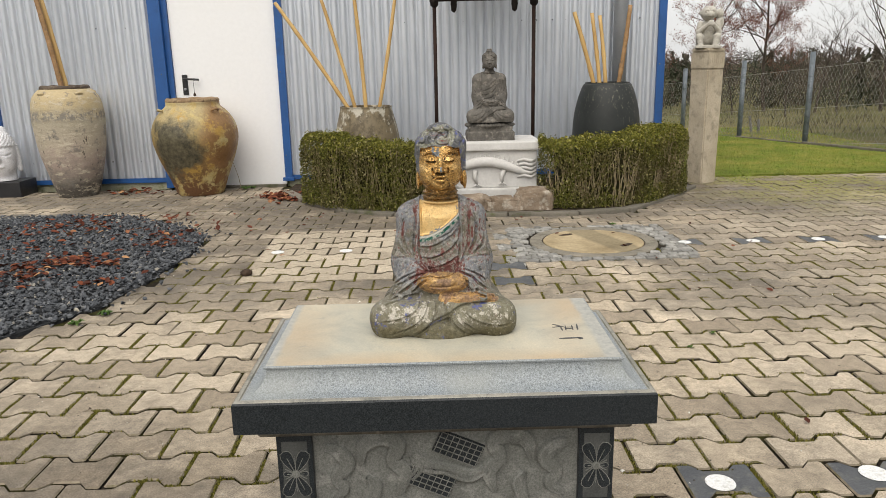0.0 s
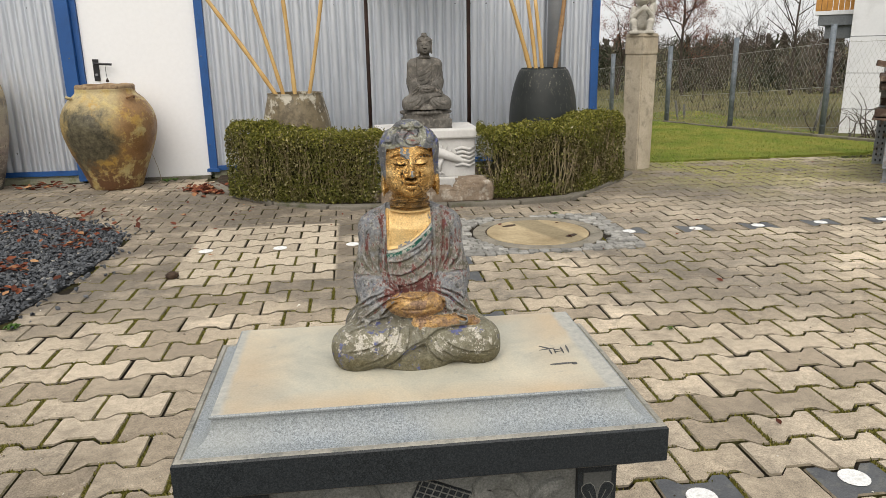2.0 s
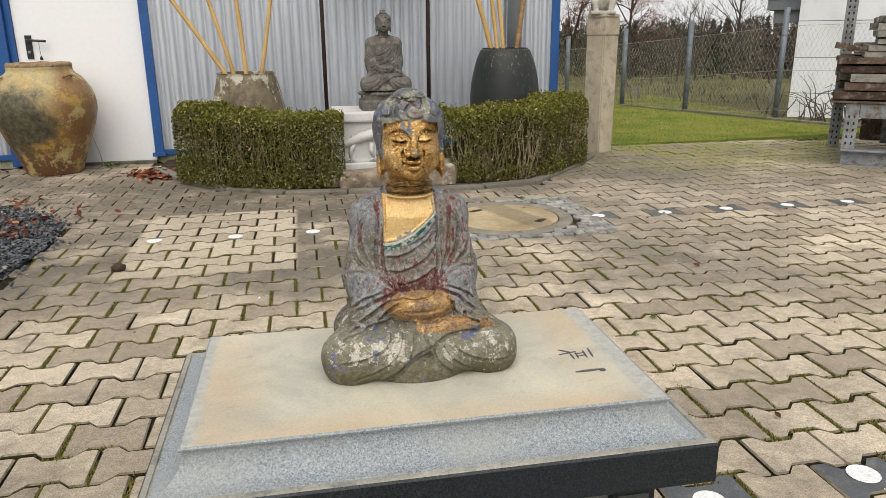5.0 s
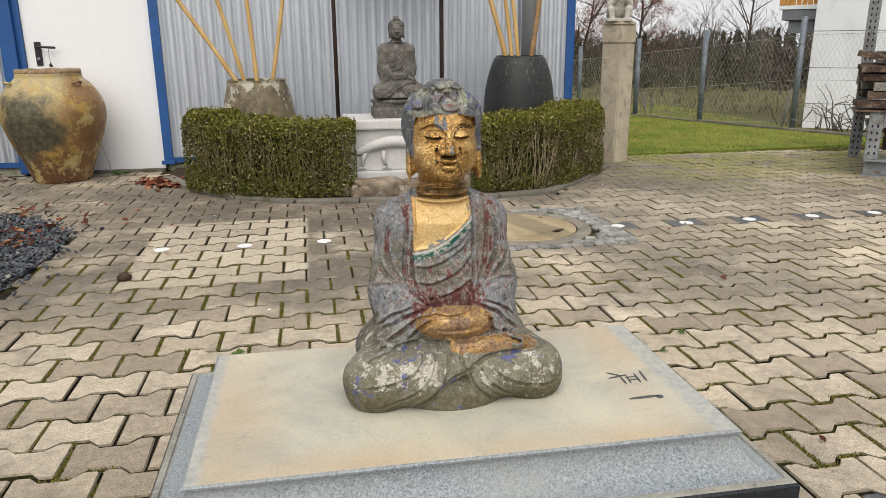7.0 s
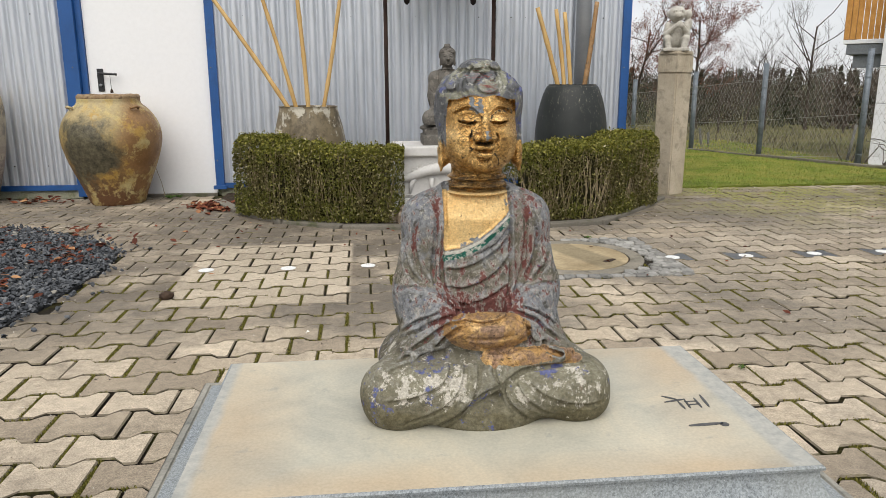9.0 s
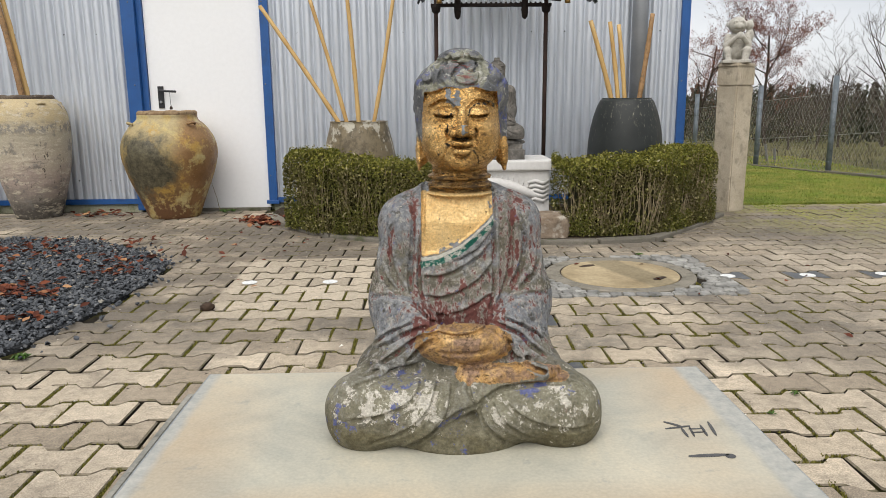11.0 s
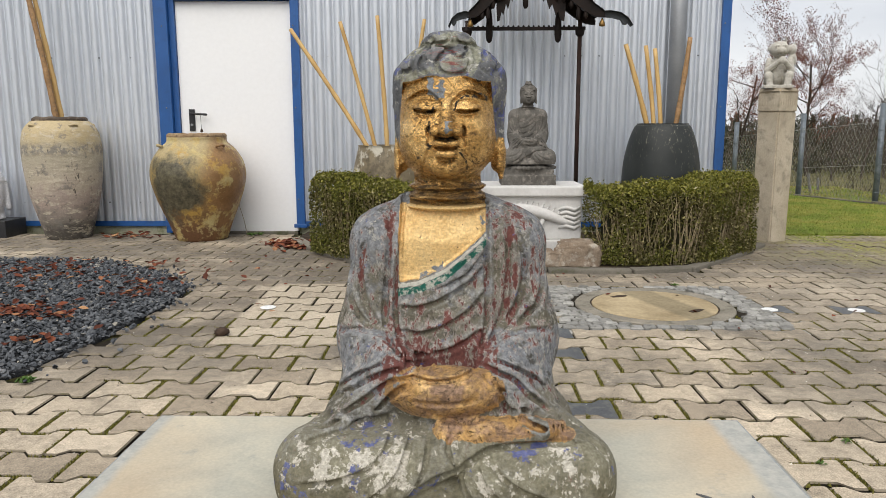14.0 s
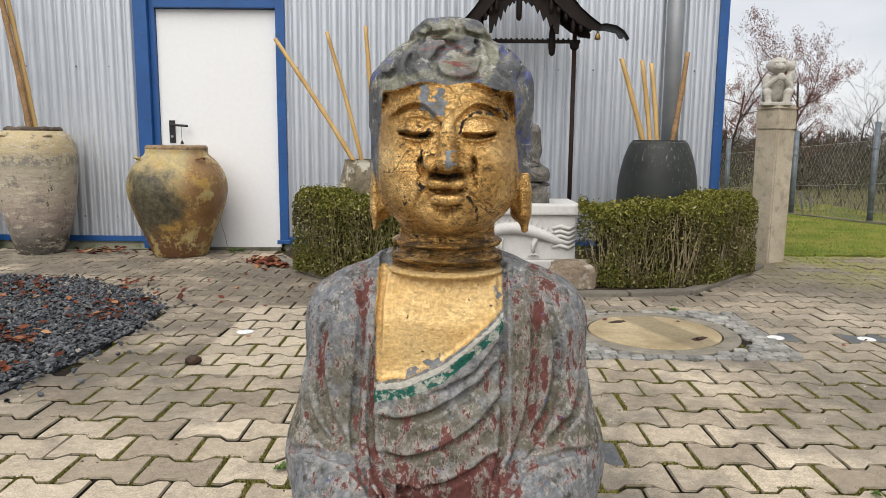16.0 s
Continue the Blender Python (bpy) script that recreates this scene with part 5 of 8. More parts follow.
# Low on the legs the olive darkens: algae stain plus shading painted in.
olive_and_shade = t.math("MAXIMUM", olive_and_shade, pf[2])
col = t.mix(t.math("MULTIPLY", pb[1], olive_and_shade), col, t.mix(t.math("MULTIPLY", pf[2], t.ramp(n4, (0.36, 0.4), (0.56, 0.9))), t.ramp(n2, (0.3, (0.130, 0.120, 0.075)), (0.7, (0.295, 0.280, 0.205))), t.ramp(n2, (0.3, (0.052, 0.043, 0.018)), (0.7, (0.150, 0.128, 0.066)))))
wn_ = t.noise(85, 8, 0.74, vec=t.scaled(1, 1, 0.8))
col = t.mix(t.math("MULTIPLY", survives(pd[2], wn_, 0.50, 0.53, 3.6), 0.92), col, t.ramp(n3, (0.3, (0.42, 0.39, 0.32)), (0.7, (0.62, 0.59, 0.52))))
hairc = t.ramp(n1, (0.34, (0.055, 0.058, 0.064)), (0.52, (0.125, 0.130, 0.138)), (0.70, (0.25, 0.25, 0.24)))
hairc = t.mix(t.math("MULTIPLY", survives(pf[0], n1, 0.45, 0.6, 2.6), 0.7), hairc, t.ramp(n2, (0.35, (0.20, 0.20, 0.12)), (0.65, (0.42, 0.42, 0.33))))
hairc = t.mix(t.math("MULTIPLY", survives(pe[2], scratch, 0.56, 0.60, 3.0), 0.85), hairc, (0.22, 0.055, 0.05))
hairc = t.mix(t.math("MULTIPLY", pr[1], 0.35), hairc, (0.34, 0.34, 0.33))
# Curl grooves: lichen tint, with their shade painted in as dark.
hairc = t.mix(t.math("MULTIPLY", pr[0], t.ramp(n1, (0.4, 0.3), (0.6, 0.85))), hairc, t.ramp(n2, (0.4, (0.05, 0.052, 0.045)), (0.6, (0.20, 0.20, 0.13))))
hairc = t.mix(t.ramp(t.noise(120, 8, 0.76), (0.58, 0.0), (0.61, 0.85)), hairc, (0.44, 0.43, 0.39))
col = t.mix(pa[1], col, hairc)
bluem = survives(pe[0], t.noise(80, 8, 0.74), 0.60, 0.65)
col = t.mix(t.math("MULTIPLY", bluem, 0.85), col, t.ramp(n2, (0.3, (0.045, 0.060, 0.20)), (0.7, (0.13, 0.15, 0.34))))
col = t.mix(survives(pe[1], n2, 0.5, 0.6, 2.0), col, (0.46, 0.45, 0.39))
hemcol = t.mix(t.ramp(t.noise(110, 6, 0.74), (0.50, 0.0), (0.55, 1.0)), (0.010, 0.115, 0.085), (0.42, 0.43, 0.38))
col = t.mix(survives(pa[2], n1, 0.48, 0.55, 1.2), col, hemcol)
gold = t.ramp(n1, (0.3, (0.30, 0.160, 0.048)), (0.5, (0.56, 0.335, 0.115)), (0.7, (0.86, 0.59, 0.26)))
gold = t.mix(pb[2], gold, t.ramp(n4, (0.3, (0.76, 0.50, 0.20)), (0.7, (0.90, 0.66, 0.32))))
flake = t.ramp(t.noise(250, 8, 0.80, vec=t.scaled(1.0, 1.0, 1.7), dist=0.8), (0.545, 0.0), (0.57, 1.0))
crack = t.ramp(t.voronoi(48, "DISTANCE_TO_EDGE", vec=t.mix(0.035, t.pos, t.noise(60, 5))), (0.0, 1.0), (0.018, 0.0))
wear = t.math("MAXIMUM", t.math("MULTIPLY", flake, t.ramp(n4, (0.38, 0.30), (0.58, 1.0))), t.math("MULTIPLY", crack, t.ramp(n1, (0.45, 0.0), (0.6, 0.8))))
wear = t.math("MULTIPLY", wear, t.math("SUBTRACT", 1.0, t.math("MULTIPLY", pb[2], 0.55)))
wear = t.math("MAXIMUM", wear, t.math("MULTIPLY", pd[1], t.ramp(t.noise(90, 7, 0.75, vec=t.scaled(0.6, 0.6, 2.5)), (0.50, 0.0), (0.56, 0.95))))
gold = t.mix(t.math("MULTIPLY", pd[0], t.ramp(t.noise(60, 6, 0.7), (0.42, 0.15), (0.58, 0.95))), gold, t.ramp(n2, (0.3, (0.12, 0.078, 0.055)), (0.7, (0.42, 0.27, 0.185))))
goldw = t.mix(wear, gold, (0.050, 0.030, 0.014))
chipm = survives(pc[0], n2, 0.66, 0.74, 3.0)
goldw = t.mix(chipm, goldw, t.ramp(n2, (0.35, (0.085, 0.085, 0.085)), (0.6, (0.22, 0.24, 0.26))))
darkm = survives(t.math("MULTIPLY", pc[1], 0.66), n2, 0.62, 0.72, 4.0)
goldw = t.mix(darkm, goldw, (0.022, 0.017, 0.012))
gilt = t.ramp(t.math("ADD", pa[0], t.math("MULTIPLY", t.math("SUBTRACT", n2, 0.5), 1.6)), (0.44, 0.0), (0.52, 1.0))
col = t.mix(gilt, col, goldw)
col = t.mix(0.55, col, t.ramp(n3, (0.3, 0.45), (0.7, 1.45)), "MULTIPLY")
col = t.mix(0.28, col, t.ramp(scratch, (0.3, 0.6), (0.7, 1.35)), "MULTIPLY")
shine = t.math("MULTIPLY", gilt, t.math("SUBTRACT", 1.0, t.math("MAXIMUM", t.math("MULTIPLY", pd[0], 0.55), t.math("MAXIMUM", wear, t.math("MAXIMUM", chipm, darkm)))))
t.bump(t.math("ADD", t.math("ADD", t.math("MULTIPLY", n2, 1.6), t.math("MULTIPLY", scratch, 0.7)), t.math("SUBTRACT", n3, t.math("MULTIPLY", wear, 1.6))), 0.55, 0.0016)
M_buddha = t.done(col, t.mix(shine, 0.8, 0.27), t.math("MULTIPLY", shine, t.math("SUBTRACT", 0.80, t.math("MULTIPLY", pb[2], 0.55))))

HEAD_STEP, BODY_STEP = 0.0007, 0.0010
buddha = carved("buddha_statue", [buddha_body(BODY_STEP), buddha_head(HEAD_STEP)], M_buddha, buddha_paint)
buddha.matrix_world = pose(-0.077, 1.714, 0.5525)
tagged(buddha, "weathered seated Buddha statue with gilded face and chipped painted robe", "statue")


# ---- pedestal under the Buddha ----
t = Tree("polished_granite")
gsp = t.mix(0.5, t.ramp(t.voronoi(520, out="Color"), (0.3, (0.005, 0.007, 0.009)), (0.85, (0.034, 0.042, 0.048))), t.ramp(t.noise(420, 4, 0.8), (0.45, (0.004, 0.006, 0.008)), (0.66, (0.055, 0.064, 0.07))))
M_granite_dark = t.done(t.mix(t.ramp(t.noise(6, 5), (0.35, 0.0), (0.7, 0.5)), gsp, (0.022, 0.026, 0.03)), t.ramp(t.noise(30, 4), (0.3, 0.30), (0.7, 0.48)), 0.0, 0.25)
t = Tree("honed_granite")
gs = t.mix(0.5, t.ramp(t.voronoi(640, out="Color"), (0.2, (0.085, 0.105, 0.12)), (0.8, (0.36, 0.40, 0.43))), t.ramp(t.noise(330, 4, 0.8), (0.38, (0.06, 0.075, 0.085)), (0.62, (0.42, 0.46, 0.49))))
gs = t.mix(t.ramp(t.noise(5, 6, 0.6), (0.4, 0.0), (0.66, 0.55)), gs, (0.30, 0.31, 0.285))
gs = t.mix(t.ramp(t.voronoi(160), (0.02, 1.0), (0.06, 0.0)), gs, (0.75, 0.77, 0.78))
t.bump(t.noise(500, 3), 0.2, 0.001)
M_granite = t.done(gs, 0.58)
t = Tree("weathered_top")
px_, py_, pz_ = t.xyz()
edge_x = t.math("ABSOLUTE", t.math("ADD", px_, 0.087))
edge_y = t.math("ABSOLUTE", t.math("SUBTRACT", py_, 1.648))
rim = t.math("MAXIMUM", t.math("DIVIDE", edge_x, 0.302), t.math("DIVIDE", edge_y, 0.176))
rim = t.math("ADD", rim, t.math("MULTIPLY", t.math("SUBTRACT", t.noise(16, 5), 0.5), 0.05))
wn1 = t.noise(7, 7, 0.62, dist=0.7)
top = t.ramp(wn1, (0.28, (0.31, 0.312, 0.27)), (0.5, (0.47, 0.45, 0.365)), (0.72, (0.60, 0.54, 0.41)))
rust = t.math("MULTIPLY", t.ramp(rim, (0.60, 0.0), (0.86, 1.0)), t.ramp(t.noise(3.4, 4, 0.5), (0.36, 0.08), (0.6, 0.66)))
top = t.mix(rust, top, (0.50, 0.355, 0.205))
top = t.mix(t.ramp(rim, (0.925, 0.0), (0.955, 1.0)), top, t.ramp(t.noise(90, 5), (0.3, (0.32, 0.325, 0.30)), (0.7, (0.46, 0.45, 0.40))))
top = t.mix(t.ramp(t.noise(34, 6, 0.7), (0.62, 0.0), (0.70, 0.4)), top, (0.25, 0.26, 0.25))
top = t.mix(0.3, top, t.ramp(t.noise(300, 3), (0.3, 0.7), (0.7, 1.25)), "MULTIPLY")
t.bump(t.noise(260, 4), 0.15, 0.001)
M_top = t.done(top, t.ramp(wn1, (0.3, 0.42), (0.7, 0.62)))
M_relief = worn("carved_granite", (0.115, 0.118, 0.108), (0.175, 0.178, 0.165), (0.22, 0.22, 0.205), 10, 330, 0.85, bump=0.6, dist=0.002, speck=0.9)
M_moulding = worn("stained_granite_moulding", (0.055, 0.048, 0.038), (0.12, 0.108, 0.09), (0.17, 0.15, 0.12), 9, 260, 0.75)
M_panel = worn("dark_carved_panel", (0.05, 0.053, 0.052), (0.095, 0.098, 0.094), None, 14, 300, 0.8, bump=0.3, dist=0.001)
M_ink = worn("faded_ink", (0.07, 0.072, 0.075), (0.12, 0.12, 0.12), None, 40, 220, 0.85)

PX, PY = -0.080, 1.6475
pedestal = thing("stone_pedestal", (PX, PY, 0.0), "grey granite pedestal with a stepped top and carved panels", "pedestal")
hx, hy = 0.354, 0.2125


def stepped(profile, material, name, label=""):
    """A rectangular moulding: rows of inset and height, closed on top."""
    bm = bmesh.new()
    loops = [[bm.verts.new((sx * (hx - i), sy * (hy - i), z)) for sx, sy in ((-1, -1), (1, -1), (1, 1), (-1, 1))] for i, z in profile]
    for a, b in zip(loops, loops[1:]):
        for k in range(4):
            bm.faces.new((a[k], a[(k + 1) % 4], b[(k + 1) % 4], b[k]))
    bm.faces.new(loops[0][::-1])
    bm.faces.new(loops[-1])
    return part(name, bm, material, pedestal, label)


stepped([(0.0, 0.4515), (-0.0, 0.5040), (0.0025, 0.5068)], M_granite_dark, "fascia", "dark polished granite edge")
M_rim = worn("weathered_stone_rim", (0.22, 0.215, 0.19), (0.36, 0.345, 0.30), (0.16, 0.165, 0.15), 11, 260, 0.8)
stepped([(0.0025, 0.5069), (0.0045, 0.5085), (0.0105, 0.5090), (0.0120, 0.5060)], M_rim, "rim", "dirty beige stone rim")
cove = [(0.0140 + 0.0360 * math.sin(radians(a)), 0.5085 + 0.0375 * (1 - math.cos(radians(a)))) for a in range(0, 91, 6)]
stepped([(0.0121, 0.5058), *cove, (0.0470, 0.5478), (0.0466, 0.5505), (0.0485, 0.5523)], M_granite, "cornice", "light grey honed granite slope")
stepped([(0.0492, 0.5510), (0.0500, 0.5527)], M_top, "top_slab", "beige weathered stone top with rusty edges")
stepped([(0.050, 0.4250), (0.036, 0.4275), (0.032, 0.4320), (0.032, 0.4430), (0.026, 0.4470), (0.026, 0.4512)], M_moulding, "underside_moulding", "brownish weathered granite moulding")
stepped([(0.058, 0.0), (0.058, 0.4338)], M_relief, "body", "carved granite body")
stepped([(0.02, -0.012), (0.02, 0.055), (0.035, 0.075), (0.05, 0.08)], M_granite_dark, "foot")
bw, bf = hx - 0.058, -(hy - 0.058)
for s in (-1, 1):
    boxed("pilaster", (s * bw - (0.062 if s > 0 else 0), s * bw + (0.062 if s < 0 else 0), bf - 0.012, bf + 0.02, 0.081, 0.4336), M_granite_dark, pedestal, "dark corner pilaster", 0.002)
    pil = boxed("flower_panel", (s * (bw - 0.031) - 0.0225, s * (bw - 0.031) + 0.0225, bf - 0.0130, bf - 0.0105, 0.285, 0.412), M_panel, pedestal, "grey panel with an engraved flower", 0.001)
    for ang, r, half_w in ((66, 0.047, 0.0118), (114, 0.047, 0.0118), (246, 0.047, 0.0118), (294, 0.047, 0.0118), (0, 0.021, 0.0045), (180, 0.021, 0.0045)):
        on = Matrix.Translation((s * (bw - 0.031), bf - 0.0130, 0.350)) @ pose(0, 0, 0, 90, 0, 0) @ pose(0, 0, 0, 0, 0, ang)
        for nm, grow_, top_, mat_ in (("petal_outline", 0.0014, 0.0007, M_relief), ("petal", 0.0, 0.0012, M_granite_dark)):
            pts = [(0.006 - grow_ + (r - 0.006 + 2 * grow_) * (1 - math.cos(q)) / 2, (half_w * (0.30 + 0.80 * ((1 - math.cos(q)) / 2) ** 0.8) + grow_) * math.copysign(abs(math.sin(q)) ** 0.7, math.sin(q))) for q in [k * math.pi / 6 for k in range(12)]]
            part(nm, slab(bmesh.new(), pts, 0.0, top_), mat_, pil).matrix_local = on
        bm = box(bmesh.new(), 0.008, r * 0.72, -0.0006, 0.0006, 0.0, 0.0018)
        part("engraved_line", bm, M_relief, pil).matrix_local = on
    for ang in (28, 152, 208, 332, 90, 270):
        bm = box(bmesh.new(), 0.008, 0.021 if ang % 90 else 0.034, -0.0006, 0.0006, 0.0, 0.0014)
        part("engraved_line", bm, M_relief, pil).matrix_local = Matrix.Translation((s * (bw - 0.031), bf - 0.0130, 0.350)) @ pose(0, 0, 0, 90, 0, 0) @ pose(0, 0, 0, 0, 0, ang)
    bm = lathe(bmesh.new(), [(0.0075, 0.0), (0.0075, 0.002), (0.005, 0.003)], 14)
    o = part("flower_centre", bm, M_relief, pil)
    o.matrix_local = pose(s * (bw - 0.031), bf - 0.0130, 0.350, 90, 0, 0)


def ribbon(points, widths, name="carved_ribbon"):
    """A flat carved band on the front panel: x, z points, swelling out of the stone."""
    p = [Vector((x, 0, z)) for x, z in points]
    fine = []
    for k in range(len(p) - 1):
        a, b, c, d = p[max(k - 1, 0)], p[k], p[k + 1], p[min(k + 2, len(p) - 1)]
        for u in (0, 0.2, 0.4, 0.6, 0.8):
            fine.append(0.5 * (2 * b + (c - a) * u + (2 * a - 5 * b + 4 * c - d) * u * u + (3 * b - a - 3 * c + d) * u ** 3))
    fine.append(p[-1])
    verts, faces = [], []
    n = len(fine)
    for k, q in enumerate(fine):
        d = (fine[min(k + 1, n - 1)] - fine[max(k - 1, 0)]).normalized()
        side = Vector((-d.z, 0, d.x))
        w = np.interp(k / (n - 1), np.linspace(0, 1, len(widths)), widths)
        for u, h in ((-1, 0.004), (-0.85, -0.0075), (-0.55, -0.0095), (-0.2, -0.0045), (0.15, -0.0105), (0.5, -0.0055), (0.85, -0.0090), (1, 0.004)):
            verts.append(q + side * (w * u) + Vector((0, h, 0)))
    for k in range(n - 1):
        for s in range(7):
            a = k * 8 + s
            faces.append((a, a + 1, a + 9, a + 8))
    ob = mesh_object(name, verts, faces, M_relief, pedestal, "", True)
    ob.matrix_local = Matrix.Translation((0, bf, 0))
    return ob


for s in (-1, 1):
    ribbon([(s * 0.215, 0.395), (s * 0.190, 0.385), (s * 0.176, 0.360), (s * 0.195, 0.335), (s * 0.185, 0.31), (s * 0.21, 0.29)], [0.006, 0.014, 0.016, 0.013, 0.012, 0.004])
    ribbon([(s * 0.150, 0.36), (s * 0.145, 0.395), (s * 0.112, 0.412), (s * 0.085, 0.395), (s * 0.095, 0.365), (s * 0.075, 0.34), (s * 0.085, 0.30)], [0.004, 0.015, 0.020, 0.016, 0.014, 0.016, 0.006])
    ribbon([(s * 0.140, 0.335), (s * 0.128, 0.315), (s * 0.135, 0.28), (s * 0.120, 0.25)], [0.005, 0.014, 0.012, 0.006])
ribbon([(-0.06, 0.375), (-0.035, 0.352), (0.0, 0.345), (0.04, 0.330), (0.07, 0.345)], [0.008, 0.014, 0.012, 0.015, 0.008])
ribbon([(-0.065, 0.33), (-0.05, 0.35), (-0.06, 0.365)], [0.008, 0.012, 0.006])
for cx, cz in ((0.022, 0.385), (-0.028, 0.325)):
    lattice = boxed("lattice_tile", (-0.042, 0.042, -0.006, 0.004, -0.022, 0.022), M_granite_dark, pedestal, "dark inlay with a carved lattice", 0.001)
    turn = Matrix.Translation((PX + cx, PY + bf, cz)) @ pose(0, 0, 0, 0, 24, 0)
    lattice.matrix_world = turn
    for k in range(8):
        bm = box(bmesh.new(), -0.040 + k * 0.0113, -0.0388 + k * 0.0113, -0.0082, -0.0055, -0.022, 0.022)
        part("lattice_bar", bm, M_relief, lattice).matrix_local = Matrix.Identity(4)
    for k in range(5):
        bm = box(bmesh.new(), -0.042, 0.042, -0.0081, -0.0056, -0.021 + k * 0.0102, -0.0198 + k * 0.0102)
        part("lattice_bar", bm, M_relief, lattice).matrix_local = Matrix.Identity(4)

# the two written signs brushed on the top; not legible, so bars
for sx, sy, length, width, ang in ((0.152, 1.577, 0.042, 0.006, 3), (0.172, 1.575, 0.010, 0.009, 20), (0.140, 1.646, 0.020, 0.004, -38), (0.143, 1.638, 0.030, 0.0035, 12), (0.146, 1.626, 0.003, 0.022, 0),
                                   (0.160, 1.634, 0.016, 0.0025, 4), (0.160, 1.626, 0.016, 0.0025, 4), (0.154, 1.628, 0.0025, 0.024, -6), (0.167, 1.630, 0.003, 0.028, -4), (0.177, 1.634, 0.0035, 0.034, -6)):
    bm = slab(bmesh.new(), [(length / 2 * math.cos(q) * (1.05 if k % 2 else 0.95), width / 2 * math.sin(q)) for k, q in enumerate([j * math.pi / 6 for j in range(12)])], 0.0, 0.0004)
    o = part("brush_mark", bm, M_ink, pedestal, "faded black brush stroke")
    o.matrix_world = pose(sx, sy, 0.5529, 0, 0, ang)


# ---- storage jars and planters ----
def glazed(name, stops, patch, streak, rough=0.55, zmax=0.9, scale=6):
    t = Tree(name)
    x, y, z = t.xyz()
    warped = t.math("ADD", t.math("DIVIDE", z, zmax), t.math("MULTIPLY", t.math("SUBTRACT", t.noise(scale, 6, 0.65), 0.5), 0.8))
    col = t.ramp(warped, *stops)
    for k, (c, lo, hi, s) in enumerate(patch):
        col = t.mix(t.ramp(t.noise(s, 7, 0.68, vec=t.scaled(1, 1, 0.8)), (lo, 0.0), (hi, 0.9)), col, c)
    col = t.mix(t.ramp(t.noise(streak, 6, 0.7, vec=t.scaled(1.0, 1.0, 0.28)), (0.56, 0.0), (0.66, 0.6)), col, tuple(v * 0.45 for v in stops[-1][1]))
    col = t.mix(0.45, col, t.ramp(t.noise(70, 5, 0.7), (0.3, 0.62), (0.7, 1.3)), "MULTIPLY")
    t.bump(t.math("ADD", t.noise(38, 5, 0.6), t.math("MULTIPLY", t.noise(9, 3), 2.0)), 0.3, 0.006)
    return t.done(col, t.ramp(t.noise(12, 4), (0.3, rough - 0.12), (0.7, rough + 0.15)))


t = Tree("pale_glaze")
jx, jy, jz = t.xyz()
jn = t.noise(7, 7, 0.7)
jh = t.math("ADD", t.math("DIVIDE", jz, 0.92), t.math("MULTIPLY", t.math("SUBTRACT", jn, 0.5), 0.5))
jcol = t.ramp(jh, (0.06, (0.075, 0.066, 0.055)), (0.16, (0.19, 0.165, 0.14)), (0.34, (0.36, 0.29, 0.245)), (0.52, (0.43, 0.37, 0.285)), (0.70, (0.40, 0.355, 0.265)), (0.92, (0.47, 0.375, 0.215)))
jcol = t.mix(t.ramp(t.noise(11, 8, 0.74, vec=t.scaled(1, 1, 2.4)), (0.53, 0.0), (0.60, 0.75)), jcol, (0.56, 0.50, 0.385))
jband = t.math("MULTIPLY", t.ramp(t.math("ABSOLUTE", t.math("SUBTRACT", jz, 0.70)), (0.02, 1.0), (0.06, 0.0)), t.ramp(t.noise(20, 6, 0.72), (0.44, 0.0), (0.54, 0.8)))
jcol = t.mix(jband, jcol, (0.17, 0.16, 0.145))
jcol = t.mix(t.ramp(t.noise(9, 7, 0.72), (0.57, 0.0), (0.62, 0.7)), jcol, (0.165, 0.155, 0.14))
jcol = t.mix(t.ramp(t.noise(26, 7, 0.74, vec=t.scaled(1.0, 1.0, 0.35)), (0.61, 0.0), (0.64, 0.9)), jcol, (0.06, 0.05, 0.04))
jcol = t.mix(0.5, jcol, t.ramp(t.noise(80, 6, 0.75, vec=t.scaled(1, 1, 2.0)), (0.3, 0.6), (0.7, 1.3)), "MULTIPLY")
t.bump(t.math("ADD", t.noise(38, 6, 0.65), t.math("MULTIPLY", t.noise(9, 3, vec=t.scaled(1, 1, 3)), 2.0)), 0.5, 0.007)
M_jar_tall = t.done(jcol, t.ramp(t.noise(12, 4), (0.3, 0.5), (0.7, 0.75)))
t = Tree("ochre_glaze")
jx, jy, jz = t.xyz()
jn = t.noise(6, 7, 0.68)
jw = t.math("MULTIPLY", t.math("SUBTRACT", jn, 0.5), 0.75)
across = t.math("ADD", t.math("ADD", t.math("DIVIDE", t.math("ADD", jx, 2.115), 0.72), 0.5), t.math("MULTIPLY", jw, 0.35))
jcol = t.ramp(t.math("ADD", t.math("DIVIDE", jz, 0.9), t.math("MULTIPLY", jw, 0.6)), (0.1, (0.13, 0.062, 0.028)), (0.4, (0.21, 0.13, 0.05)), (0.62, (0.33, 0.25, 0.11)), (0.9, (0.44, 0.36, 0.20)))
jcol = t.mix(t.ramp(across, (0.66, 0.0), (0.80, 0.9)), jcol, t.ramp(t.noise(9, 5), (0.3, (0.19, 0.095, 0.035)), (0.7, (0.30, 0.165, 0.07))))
jcol = t.mix(t.ramp(t.noise(8, 7, 0.7), (0.50, 0.0), (0.57, 0.85)), jcol, t.ramp(jn, (0.4, (0.50, 0.42, 0.20)), (0.6, (0.42, 0.26, 0.06))))
jdx = t.math("DIVIDE", t.math("ADD", jx, 2.19), 0.25)
jdz = t.math("DIVIDE", t.math("SUBTRACT", jz, 0.43), 0.29)
